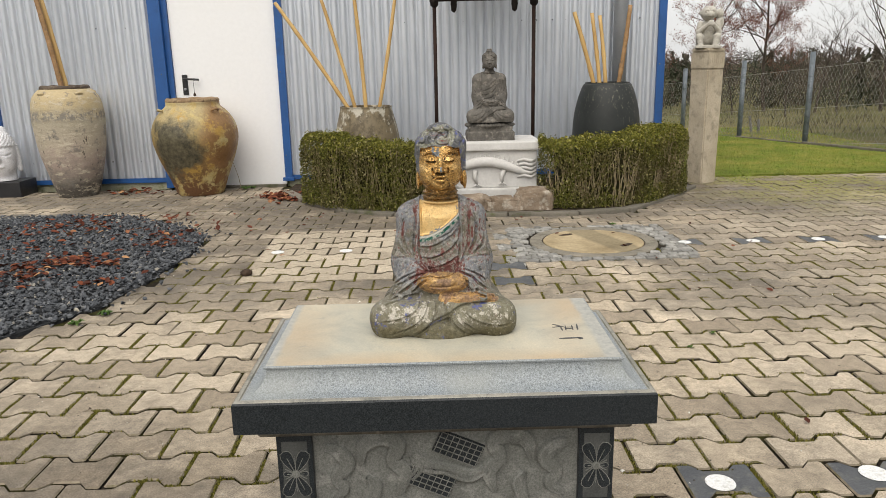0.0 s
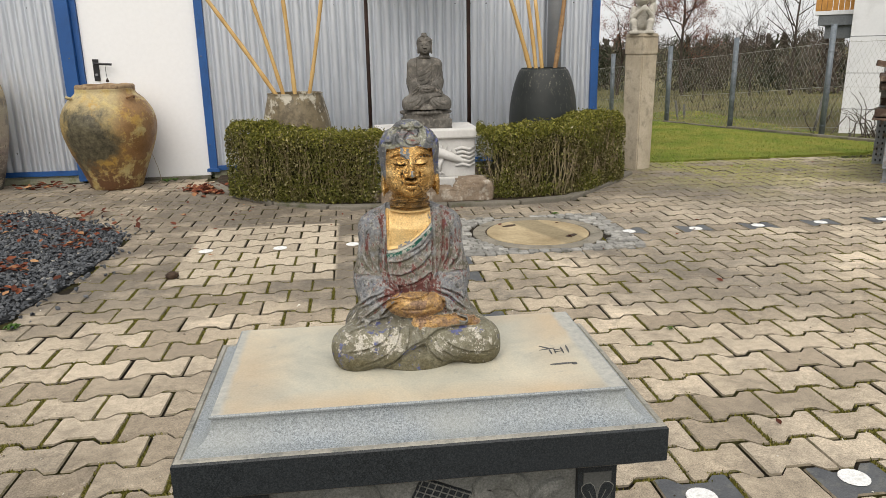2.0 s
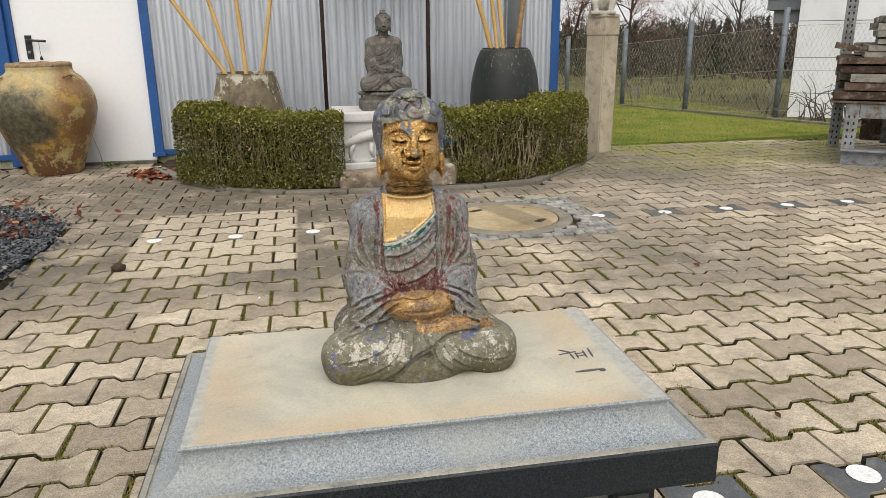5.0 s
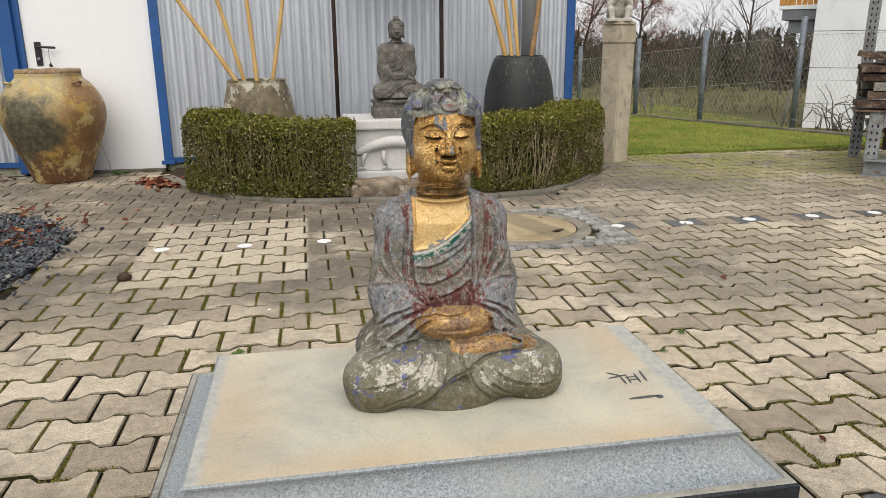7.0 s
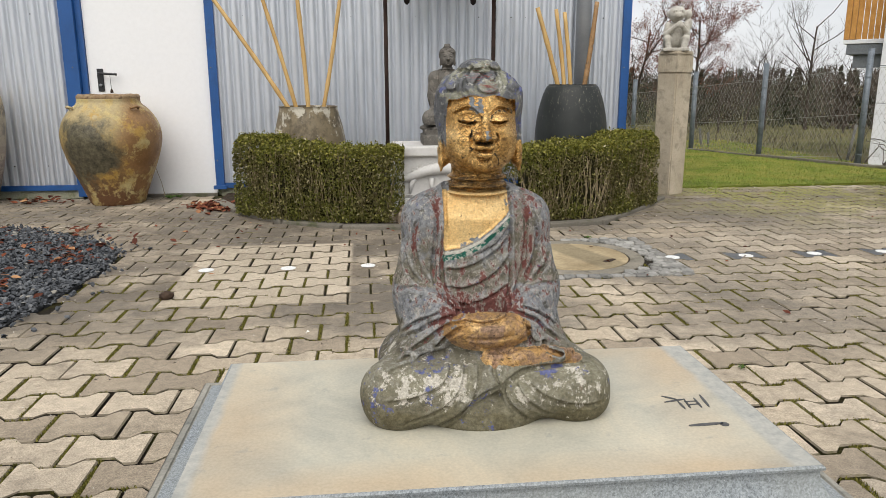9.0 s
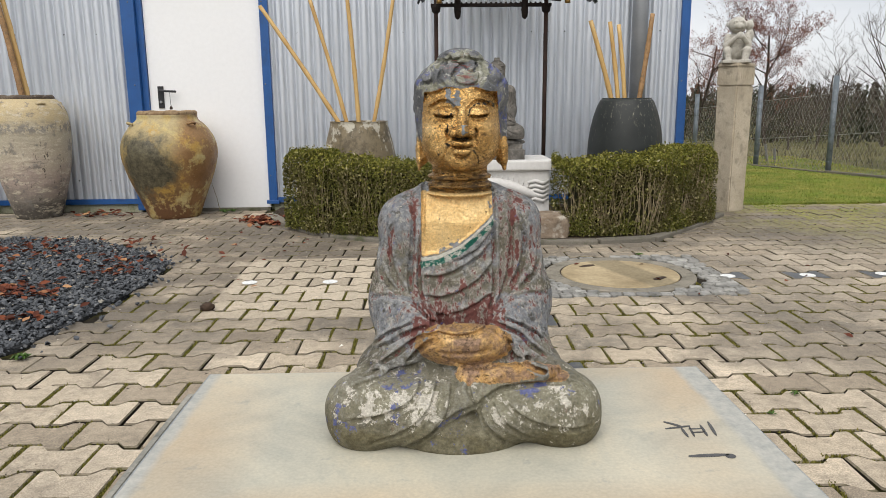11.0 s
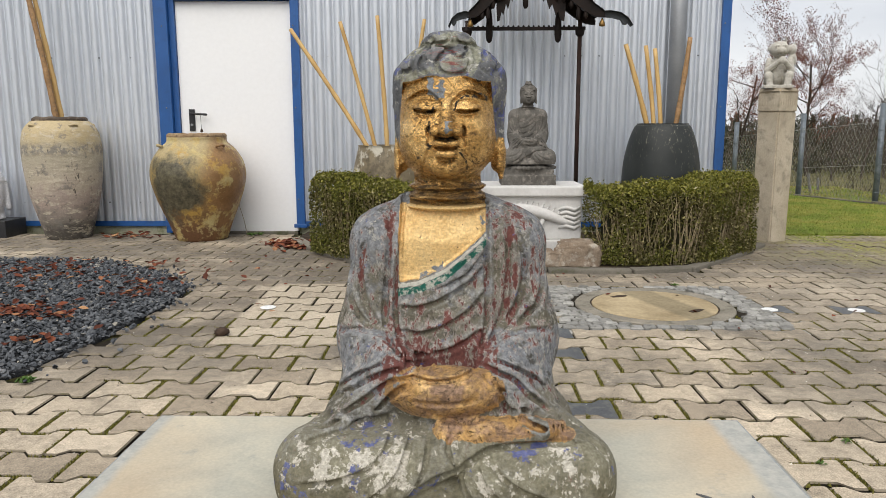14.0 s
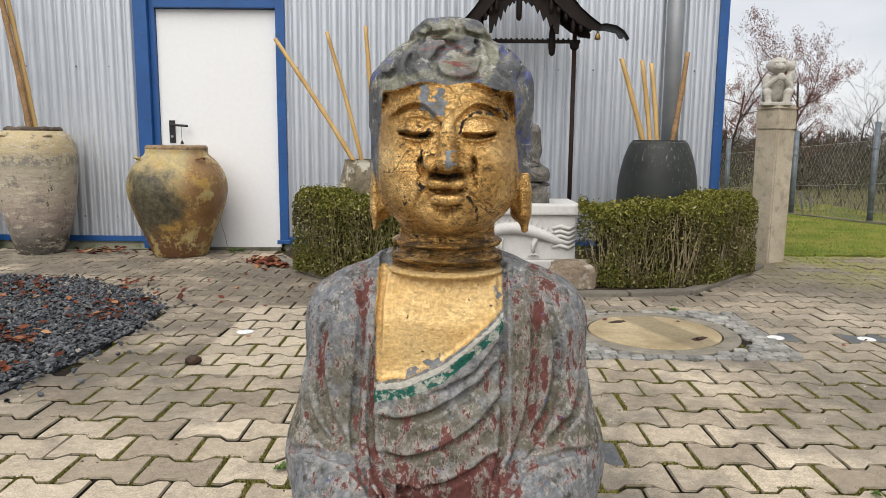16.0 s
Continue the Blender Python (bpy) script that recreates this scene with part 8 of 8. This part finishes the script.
def tree(at, height, spread, seed, leaf=None, label="", leaves=0, lean=0.0):
    rng = np.random.default_rng(seed)
    base = thing("tree", at, label, "tree", "trees behind the fence")
    base.matrix_world = Matrix.Identity(4)
    tv, tf, tips = [], [], []

    def grow(p, d, length, r, level):
        steps = 4
        pts, rad = [p], [r]
        for k in range(steps):
            d = (d + Vector((rng.normal(), rng.normal(), rng.normal() * 0.6)) * (0.10 + 0.03 * level) + Vector((0, 0, 0.05))).normalized()
            pts.append(pts[-1] + d * length / steps)
            rad.append(r * (1 - 0.62 * (k + 1) / steps))
        tube_data(pts, rad, 6 if level < 2 else 3, tv, tf, False)
        if level >= 2:
            tips.extend(pts[1:])
        if level < 4:
            for k in range(4 if level == 0 else 3):
                u = rng.uniform(0.25 if level == 0 else 0.2, 1.0)
                i = min(int(u * steps), steps - 1)
                q = pts[i].lerp(pts[i + 1], u * steps - i)
                a = rng.uniform(0, 6.28)
                out = Vector((math.cos(a) * spread, math.sin(a) * spread, rng.uniform(0.15, 0.9))).normalized()
                grow(q, (d * 0.35 + out * 0.65).normalized(), length * rng.uniform(0.48, 0.72), max(rad[i] * 0.5, 0.0045), level + 1)
            if level == 0:
                for k in range(7):
                    u = 0.22 + 0.11 * k
                    i = min(int(u * steps), steps - 1)
                    a = k * 2.4 + rng.normal() * 0.3
                    out = Vector((math.cos(a) * spread, math.sin(a) * spread, 0.4)).normalized()
                    grow(pts[i].lerp(pts[i + 1], u * steps - i), out, length * 0.50 * (1.1 - 0.6 * u), r * 0.35, 1)
    grow(Vector(at), Vector((lean, 0, 1)).normalized(), height * 0.78, height * 0.014, 0)
    mesh_object("trunk", tv, tf, M_bark, base, "bare grey-brown trunk and limbs")
    if leaf:
        lv, lf = [], []
        for _ in range(leaves):
            c = tips[int(rng.integers(len(tips)))] + Vector((rng.normal(), rng.normal(), rng.normal())) * 0.10
            s = rng.uniform(0.020, 0.042)
            m = Matrix.Translation(c) @ Euler((rng.uniform(-1.5, 1.5), rng.uniform(-1.5, 1.5), rng.uniform(0, 6.28))).to_matrix().to_4x4()
            k = len(lv)
            lv += [m @ Vector(v) for v in ((-s, 0, 0), (0, 0.6 * s, 0.2 * s), (s, 0, 0), (0, -0.6 * s, 0.2 * s))]
            lf.append((k, k + 1, k + 2, k + 3))
        tagged(mesh_object("crown", lv, lf, leaf, base), "thin russet winter leaves", kind="stuff")


def afar(deg, dist):
    x, y = -0.23 + dist * math.sin(radians(deg)), 0.89 + dist * math.cos(radians(deg))
    return x, y, fall(x, y) - 0.05


tree(afar(25.0, 40), 6.9, 0.95, 41, M_russet, "oak with russet winter leaves behind the fence", 15000)
tree(afar(20.3, 41), 6.6, 1.0, 42, M_russet, "oak with sparse russet leaves beside the hall", 7000)
tree(afar(32.2, 42), 6.6, 0.62, 43, None, "tall slender bare tree in the meadow")
tree(afar(28.3, 38), 4.3, 1.1, 44, None, "low bare fruit tree in the meadow")
tree(afar(29.6, 40), 4.4, 1.0, 45, None, "low bare fruit tree in the meadow")
tree(afar(34.6, 36), 3.8, 0.9, 46, None, "bare young tree in the meadow")
tree(afar(37.5, 36), 3.8, 1.0, 49, None, "bare young tree in the meadow")
tree(afar(40.5, 38), 5.0, 0.8, 50, None, "bare young tree in the meadow")
tree(afar(23.0, 33), 2.8, 1.2, 47, None, "low bare fruit tree in the meadow")
tree(afar(26.6, 31), 2.6, 1.2, 48, None, "low bare fruit tree in the meadow")

# far wood: conifers and bare undergrowth
t = Tree("far_wood")
M_wood = t.done(t.mix(t.ramp(t.noise(0.25, 4), (0.42, 0.0), (0.58, 1.0)), t.ramp(t.island(), (0.0, (0.035, 0.042, 0.026)), (1.0, (0.085, 0.090, 0.060))), t.ramp(t.island(), (0.0, (0.070, 0.056, 0.046)), (1.0, (0.165, 0.135, 0.112)))), 0.9)
rng = np.random.default_rng(77)
wv, wf = [], []
for n in range(620):
    deg, dist = rng.uniform(8, 62), rng.uniform(44, 74)
    x, y, z = afar(deg, dist)
    skyline = 0.9 + dist * (0.012 + 0.010 * noise.noise((deg * 0.20, 1.0, 0)) + 0.010 * noise.noise((deg * 0.9, 4.0, 0)) + rng.uniform(-0.016, 0.004))
    h = max(1.2, skyline - z)
    fir = noise.noise((deg * 0.33, 9.0, 2.0)) > 0.05
    w = h * (0.24 if fir else 0.36)
    for _ in range(120):
        u = rng.random() ** 0.7
        r = w * ((1 - u) if fir else math.sqrt(max(0, 1 - (2 * u - 1) ** 2))) * math.sqrt(rng.random())
        a = rng.uniform(0, 6.28)
        c = Vector((x + r * math.cos(a), y + r * math.sin(a), z + h * u))
        s = rng.uniform(0.10, 0.24)
        m = Matrix.Translation(c) @ Euler((rng.uniform(-1.5, 1.5), rng.uniform(-1.5, 1.5), rng.uniform(0, 6.28))).to_matrix().to_4x4()
        k = len(wv)
        if fir:
            wv += [m @ Vector(v) for v in ((-s, 0, 0), (0, 0.5 * s, 0), (s, 0, 0), (0, -0.5 * s, 0))]
        else:
            wv += [m @ Vector(v) for v in ((-1.6 * s, 0, 0), (0, 0.16 * s, 0), (1.6 * s, 0, 0), (0, -0.16 * s, 0))]
        wf.append((k, k + 1, k + 2, k + 3))
tagged(mesh_object("far_wood", wv, wf, M_wood), "dark winter wood of firs and bare shrubs", "wood", kind="stuff")
# rough grass and brush between
t = Tree("dry_brush")
M_brush = t.done(t.ramp(t.island(), (0.0, (0.06, 0.055, 0.04)), (0.7, (0.13, 0.115, 0.08)), (1.0, (0.20, 0.19, 0.10))), 0.9)
bv, bf_ = [], []
for n in range(9000):
    deg, dist = rng.uniform(12, 55), rng.uniform(17, 42)
    x, y, z = afar(deg, dist)
    if noise.noise((x * 0.35, y * 0.35, 7)) < 0.02:
        continue
    s, h, a = rng.uniform(0.006, 0.016), rng.uniform(0.08, 0.42) * (0.5 + 0.02 * dist), rng.uniform(0, 6.28)
    k = len(bv)
    dx, dy = rng.normal() * 0.2, rng.normal() * 0.2
    bv += [(x - s * math.cos(a), y - s * math.sin(a), z), (x + s * math.cos(a), y + s * math.sin(a), z), (x + dx, y + dy, z + h)]
    bf_.append((k, k + 1, k + 2))
tagged(mesh_object("dry_brush", bv, bf_, M_brush), "dry brown brush and stalks in the meadow", "brush", kind="stuff")


# ---- white building with a wooden balcony ----
M_white_wall = worn("white_panel_wall", (0.70, 0.715, 0.74), (0.78, 0.79, 0.81), (0.66, 0.67, 0.69), 1.2, 30, 0.6, bump=0.02, dist=0.001, speck=0.06)
M_balcony = worn("orange_larch", (0.42, 0.20, 0.05), (0.58, 0.30, 0.09), None, 9, 70, 0.6)
M_steel_grey = worn("grey_steel", (0.12, 0.135, 0.15), (0.19, 0.205, 0.22), None, 4, 60, 0.5, 0.3)
BX, BY = 7.50, 11.4
house = thing("white_building", (BX, BY, -0.6), "white panelled building with a wooden balcony behind the fence", "building", rz=-40)
boxed("wall", (0.0, 8.0, 0.0, 7.0, 0.0, 4.6), M_white_wall, house, bevel=0.01)
for z in (0.62, 1.17, 1.72, 2.27, 2.82, 3.37, 3.92):
    boxed("panel_joint", (-0.001, 8.0, -0.0015, 0.004, z, z + 0.010), M_steel_grey, house, bevel=0)
balcony = boxed("balcony_floor", (-0.55, -0.002, 0.2, 2.2, 2.06, 2.12), M_white_wall, house, "white balcony slab", 0.004)
boxed("balcony_beam", (-0.50, -0.002, 0.22, 2.1, 1.90, 2.055), M_steel_grey, house, "grey steel beam", 0.004)
boxed("balcony_bracket", (-0.40, -0.002, 0.3, 0.5, 1.70, 1.898), M_steel_grey, house, "grey steel bracket", 0.004)
for k in range(7):
    o = boxed("railing_board", (-0.545 + k * 0.080, -0.475 + k * 0.080, 0.195, 0.215, 2.125, 2.86), M_balcony, balcony, "", 0.002)
for k in range(20):
    o = boxed("railing_board", (-0.555, -0.540, 0.225 + k * 0.095, 0.305 + k * 0.095, 2.125, 2.86), M_balcony, balcony, "", 0.002)
rng = np.random.default_rng(55)
tv, tf = [], []
for k in range(46):
    x, y = rng.uniform(6.15, 7.6), rng.uniform(8.9, 10.2)
    z = fall(x, y)
    p = [Vector((x, y, z))]
    d = Vector((rng.normal() * 0.4, rng.normal() * 0.3, 1)).normalized()
    for _ in range(6):
        d = (d + Vector((rng.normal(), rng.normal(), rng.normal())) * 0.42).normalized()
        p.append(p[-1] + d * rng.uniform(0.07, 0.16))
    tube_data(p, list(np.linspace(0.010, 0.003, len(p))), 4, tv, tf, False)
tagged(mesh_object("bare_shrub", tv, tf, M_bark), "leafless twisted shrub before the white building", "shrub")


# ---- pallet rack with stacked boards ----
M_galv = worn("dull_galvanised_rack", (0.17, 0.185, 0.195), (0.29, 0.305, 0.315), (0.14, 0.095, 0.06), 7, 90, 0.55, 0.2)
M_old_wood = worn("grey_weathered_board", (0.15, 0.145, 0.125), (0.33, 0.315, 0.275), (0.09, 0.085, 0.065), 6, 60, 0.9, rand=0.6)
M_brown_wood = worn("brown_rotting_board", (0.045, 0.030, 0.023), (0.12, 0.080, 0.060), (0.22, 0.18, 0.14), 8, 60, 0.9, rand=0.6)
M_hole = plain("dark_slot", (0.02, 0.02, 0.02), 0.9)
rack = thing("pallet_rack", (3.80, 5.62, 0.0), "galvanised pallet rack loaded with old boards", "rack", rz=-38)


def upright(x, y, z0, z1):
    post = boxed("upright", (x - 0.045, x + 0.045, y - 0.03, y + 0.03, z0, z1), M_galv, rack, "perforated steel upright", 0.004)
    for k in range(int((z1 - z0) / 0.05) - 1):
        for s in (-0.018, 0.018):
            boxed("slot", (x + s - 0.006, x + s + 0.006, y - 0.0312, y - 0.0290, z0 + 0.035 + k * 0.05, z0 + 0.055 + k * 0.05), M_hole, post, "", 0)


upright(0.065, 0.03, 0.125, 0.47)
upright(-0.02, 1.05, -0.012, 1.55)
upright(1.75, 0.03, 0.125, 0.47)
boxed("base_beam", (0.02, 2.4, -0.02, 0.10, 0.110, 0.124), M_galv, rack, "rusty steel foot beam", 0.003)
boxed("base_beam", (0.03, 2.4, 0.03, 0.045, 0.006, 0.1098), M_galv, rack, "rusty steel foot beam", 0.002)
boxed("base_beam", (0.02, 2.4, -0.02, 0.10, -0.012, 0.0055), M_galv, rack, "rusty steel foot beam", 0.002)
boxed("shelf_beam", (0.112, 2.4, 0.0, 0.05, 0.36, 0.470), M_galv, rack, "galvanised shelf beam", 0.006)
boxed("shelf_beam", (0.0, 2.4, 1.02, 1.07, 0.36, 0.470), M_galv, rack, "galvanised shelf beam", 0.006)
boxed("cross_brace", (0.03, 0.06, 0.06, 1.02, 0.30, 0.33), M_galv, rack, "", 0.003)
RACK = pose(3.80, 5.62, 0, 0, 0, -38)
rng = np.random.default_rng(91)
for k, (x0, x1, y0, y1, z0, z1, mt) in enumerate(((3.70, 6.2, 5.60, 6.75, 0.471, 0.497, 1), (3.72, 6.2, 5.62, 5.74, 0.498, 0.565, 1), (3.71, 6.2, 5.61, 6.74, 0.566, 0.625, 1), (3.73, 6.2, 5.60, 6.72, 0.626, 0.690, 0), (3.70, 6.2, 5.66, 6.70, 0.691, 0.755, 1),
                                                  (3.68, 6.2, 5.63, 6.72, 0.756, 0.800, 1), (3.84, 6.2, 5.66, 6.75, 0.801, 0.846, 0), (3.83, 6.2, 5.65, 6.70, 0.847, 0.895, 0), (3.92, 6.2, 5.70, 6.70, 0.896, 0.945, 0), (3.90, 6.2, 5.68, 6.68, 0.946, 0.996, 0),
                                                  (3.93, 6.2, 5.70, 6.70, 0.997, 1.050, 0), (3.95, 6.2, 5.72, 6.70, 1.051, 1.102, 0))):
    planks = 1 if y1 - y0 < 0.2 else 5
    for j in range(planks):
        a, b = y0 - 5.62 + (y1 - y0) * j / planks, y0 - 5.62 + (y1 - y0) * (j + 1) / planks - 0.008
        ob = boxed("board", (x0 - 3.80 + rng.uniform(-0.02, 0.09), x1 - 3.80, a, b, z0, z1 - rng.uniform(0, 0.012)), M_brown_wood if mt else M_old_wood, None, "", 0.004)
        ob.matrix_world = RACK
        tagged(ob, "brown weathered timber board stacked on the rack" if mt else "grey weathered timber board stacked on the rack", "board", "boards on the rack")
ob = boxed("board", (-0.11, 0.11, -0.05, 0.05, -0.022, 0.022), M_brown_wood, None, "", 0.004)
ob.matrix_world = RACK @ pose(0.0, 0.10, 0.868, 0, 12, 6)
tagged(ob, "short tilted board end sticking out of the stack", "board", "boards on the rack")
ob = boxed("board", (0.30, 0.37, 0.45, 0.49, 0.125, 0.46), M_old_wood, None, "", 0.004)
ob.matrix_world = RACK
tagged(ob, "short grey board standing upright under the shelf", "board", "boards on the rack")
# Added plank, its dark colour standing in for the shadow inside the rack.
ob = boxed("board", (0.16, 2.3, 0.60, 0.66, 0.125, 0.34), M_brown_wood, None, "", 0.006)
ob.matrix_world = RACK
tagged(ob, "dark brown plank set on edge on the rack foot", "board", "boards on the rack")


# ---- pavers: rows of bone-shaped concrete blocks ----
PITCH_X, PITCH_Y, ROW_Y, JOINT_X = 0.20, 0.1405, 1.902, 0.531


def paver_outline(half, cut0=-1.0, cut1=1.0):
    """One block: wide ends, narrow waist; cut0 and cut1 trim it along its length."""
    L, e, w = half - 0.0030, 0.0800, 0.0512
    up = [(-L, e - 0.005), (-L + 0.005, e), (-0.064, e - 0.0006), (-0.037, w), (0.037, w), (0.064, e - 0.0006), (L - 0.005, e), (L, e - 0.005)]
    return [(x, y) for x, y in up] + [(x, -y) for x, y in up[::-1]]


def paver_mesh(material):
    bm = bmesh.new()
    outline = paver_outline(PITCH_X / 2)
    loops = []
    for z, inset in ((-0.015, 0.0), (-0.0045, 0.0004), (0.0, 0.0042)):
        loops.append([bm.verts.new((x - math.copysign(inset, x), y - math.copysign(inset, y), z)) for x, y in outline])
    n = len(outline)
    for level, (a, b) in enumerate(zip(loops, loops[1:])):
        for k in range(n):
            bm.faces.new((a[(k + 1) % n], a[k], b[k], b[(k + 1) % n])).material_index = 1 + level
    bm.faces.new(loops[-1])
    bmesh.ops.recalc_face_normals(bm, faces=bm.faces)
    me = bpy.data.meshes.new("paver")
    bm.to_mesh(me)
    bm.free()
    me.materials.append(material)
    me.materials.append(M_joint)
    me.materials.append(M_paver_edge)
    return me


paver_me, dark_me = paver_mesh(M_paver), paver_mesh(M_dark_paver)
base_v = [tuple(v.co) for v in paver_me.vertices]
base_f = [tuple(p.vertices) for p in paver_me.polygons]
base_m = [p.material_index for p in paver_me.polygons]
rng = np.random.default_rng(7)
far_v, far_f, near = [], [], 0
DARK = {(0, k) for k in range(0, 30, 2)} | {(18, k) for k in range(4, 30, 2)} | {(15, -2), (13, -2), (9, -2), (7, -3)}
dots = []
for row in range(-33, 37):
    y = ROW_Y + (row + 0.5) * PITCH_Y
    shift = (PITCH_X / 2 if row % 2 else 0) - 0.0125 * (y - 1.97)
    for k in range(-32, 27):
        x = JOINT_X + (k + 0.5) * PITCH_X + shift
        if y > 7.0 or x > 5.5 or (x > 2.1 and y > 7.05 - 0.12 * max(0, x - 3.0)) or (x < -1.36 and y > 7.0):
            continue
        if inside(GRAVEL, x, y) or inside(BED, x, y):
            continue
        if SETTS[0] + 0.02 < x < SETTS[1] - 0.02 and SETTS[2] + 0.02 < y < SETTS[3] - 0.02:
            continue
        tilt = (rng.normal() * 0.3, rng.normal() * 0.3, rng.normal() * 0.7)
        m = pose(x + rng.normal() * 0.0012, y + rng.normal() * 0.0016, rng.uniform(-0.0030, 0.0008), *tilt)
        dark = (row, k) in DARK
        if (row == 0 and k >= 0 and k % 2 == 0) or (row == 18 and k % 2 == 0 and (k >= 4 or k in (-8, -6, -4))):
            dots.append((x, y))
        if dark or (near < 300 and -1.9 < x < 2.3 and 1.7 < y < 3.75):
            o = new("paver", dark_me if dark else paver_me)
            o.parent = pavement
            o.matrix_basis = m
            near += not dark
            if dark:
                tagged(o, "anthracite concrete paver")
        else:
            s = len(far_v)
            far_v += [m @ Vector(v) for v in base_v]
            far_f += [tuple(s + i for i in f) for f in base_f]
rest = mesh_object("pavers_joined", far_v, far_f, M_paver_far, pavement)
rest.data.materials.append(M_joint)
rest.data.materials.append(M_paver_edge)
rest.data.polygons.foreach_set("material_index", base_m * (len(far_f) // len(base_f)))
tagged(rest, "weathered grey-beige concrete pavers", kind="stuff")
dot_me = bpy.data.meshes.new("marking_dot")
bm = lathe(bmesh.new(), [(0.038, 0.0002), (0.037, 0.0016)], 20)
bm.to_mesh(dot_me)
bm.free()
dot_me.materials.append(M_dot)
for x, y in dots:
    o = new("marking_dot", dot_me)
    o.parent = pavement
    o.matrix_basis = pose(x + rng.normal() * 0.006, y + rng.normal() * 0.006, 0.0005)
    tagged(o, "round white painted parking mark")
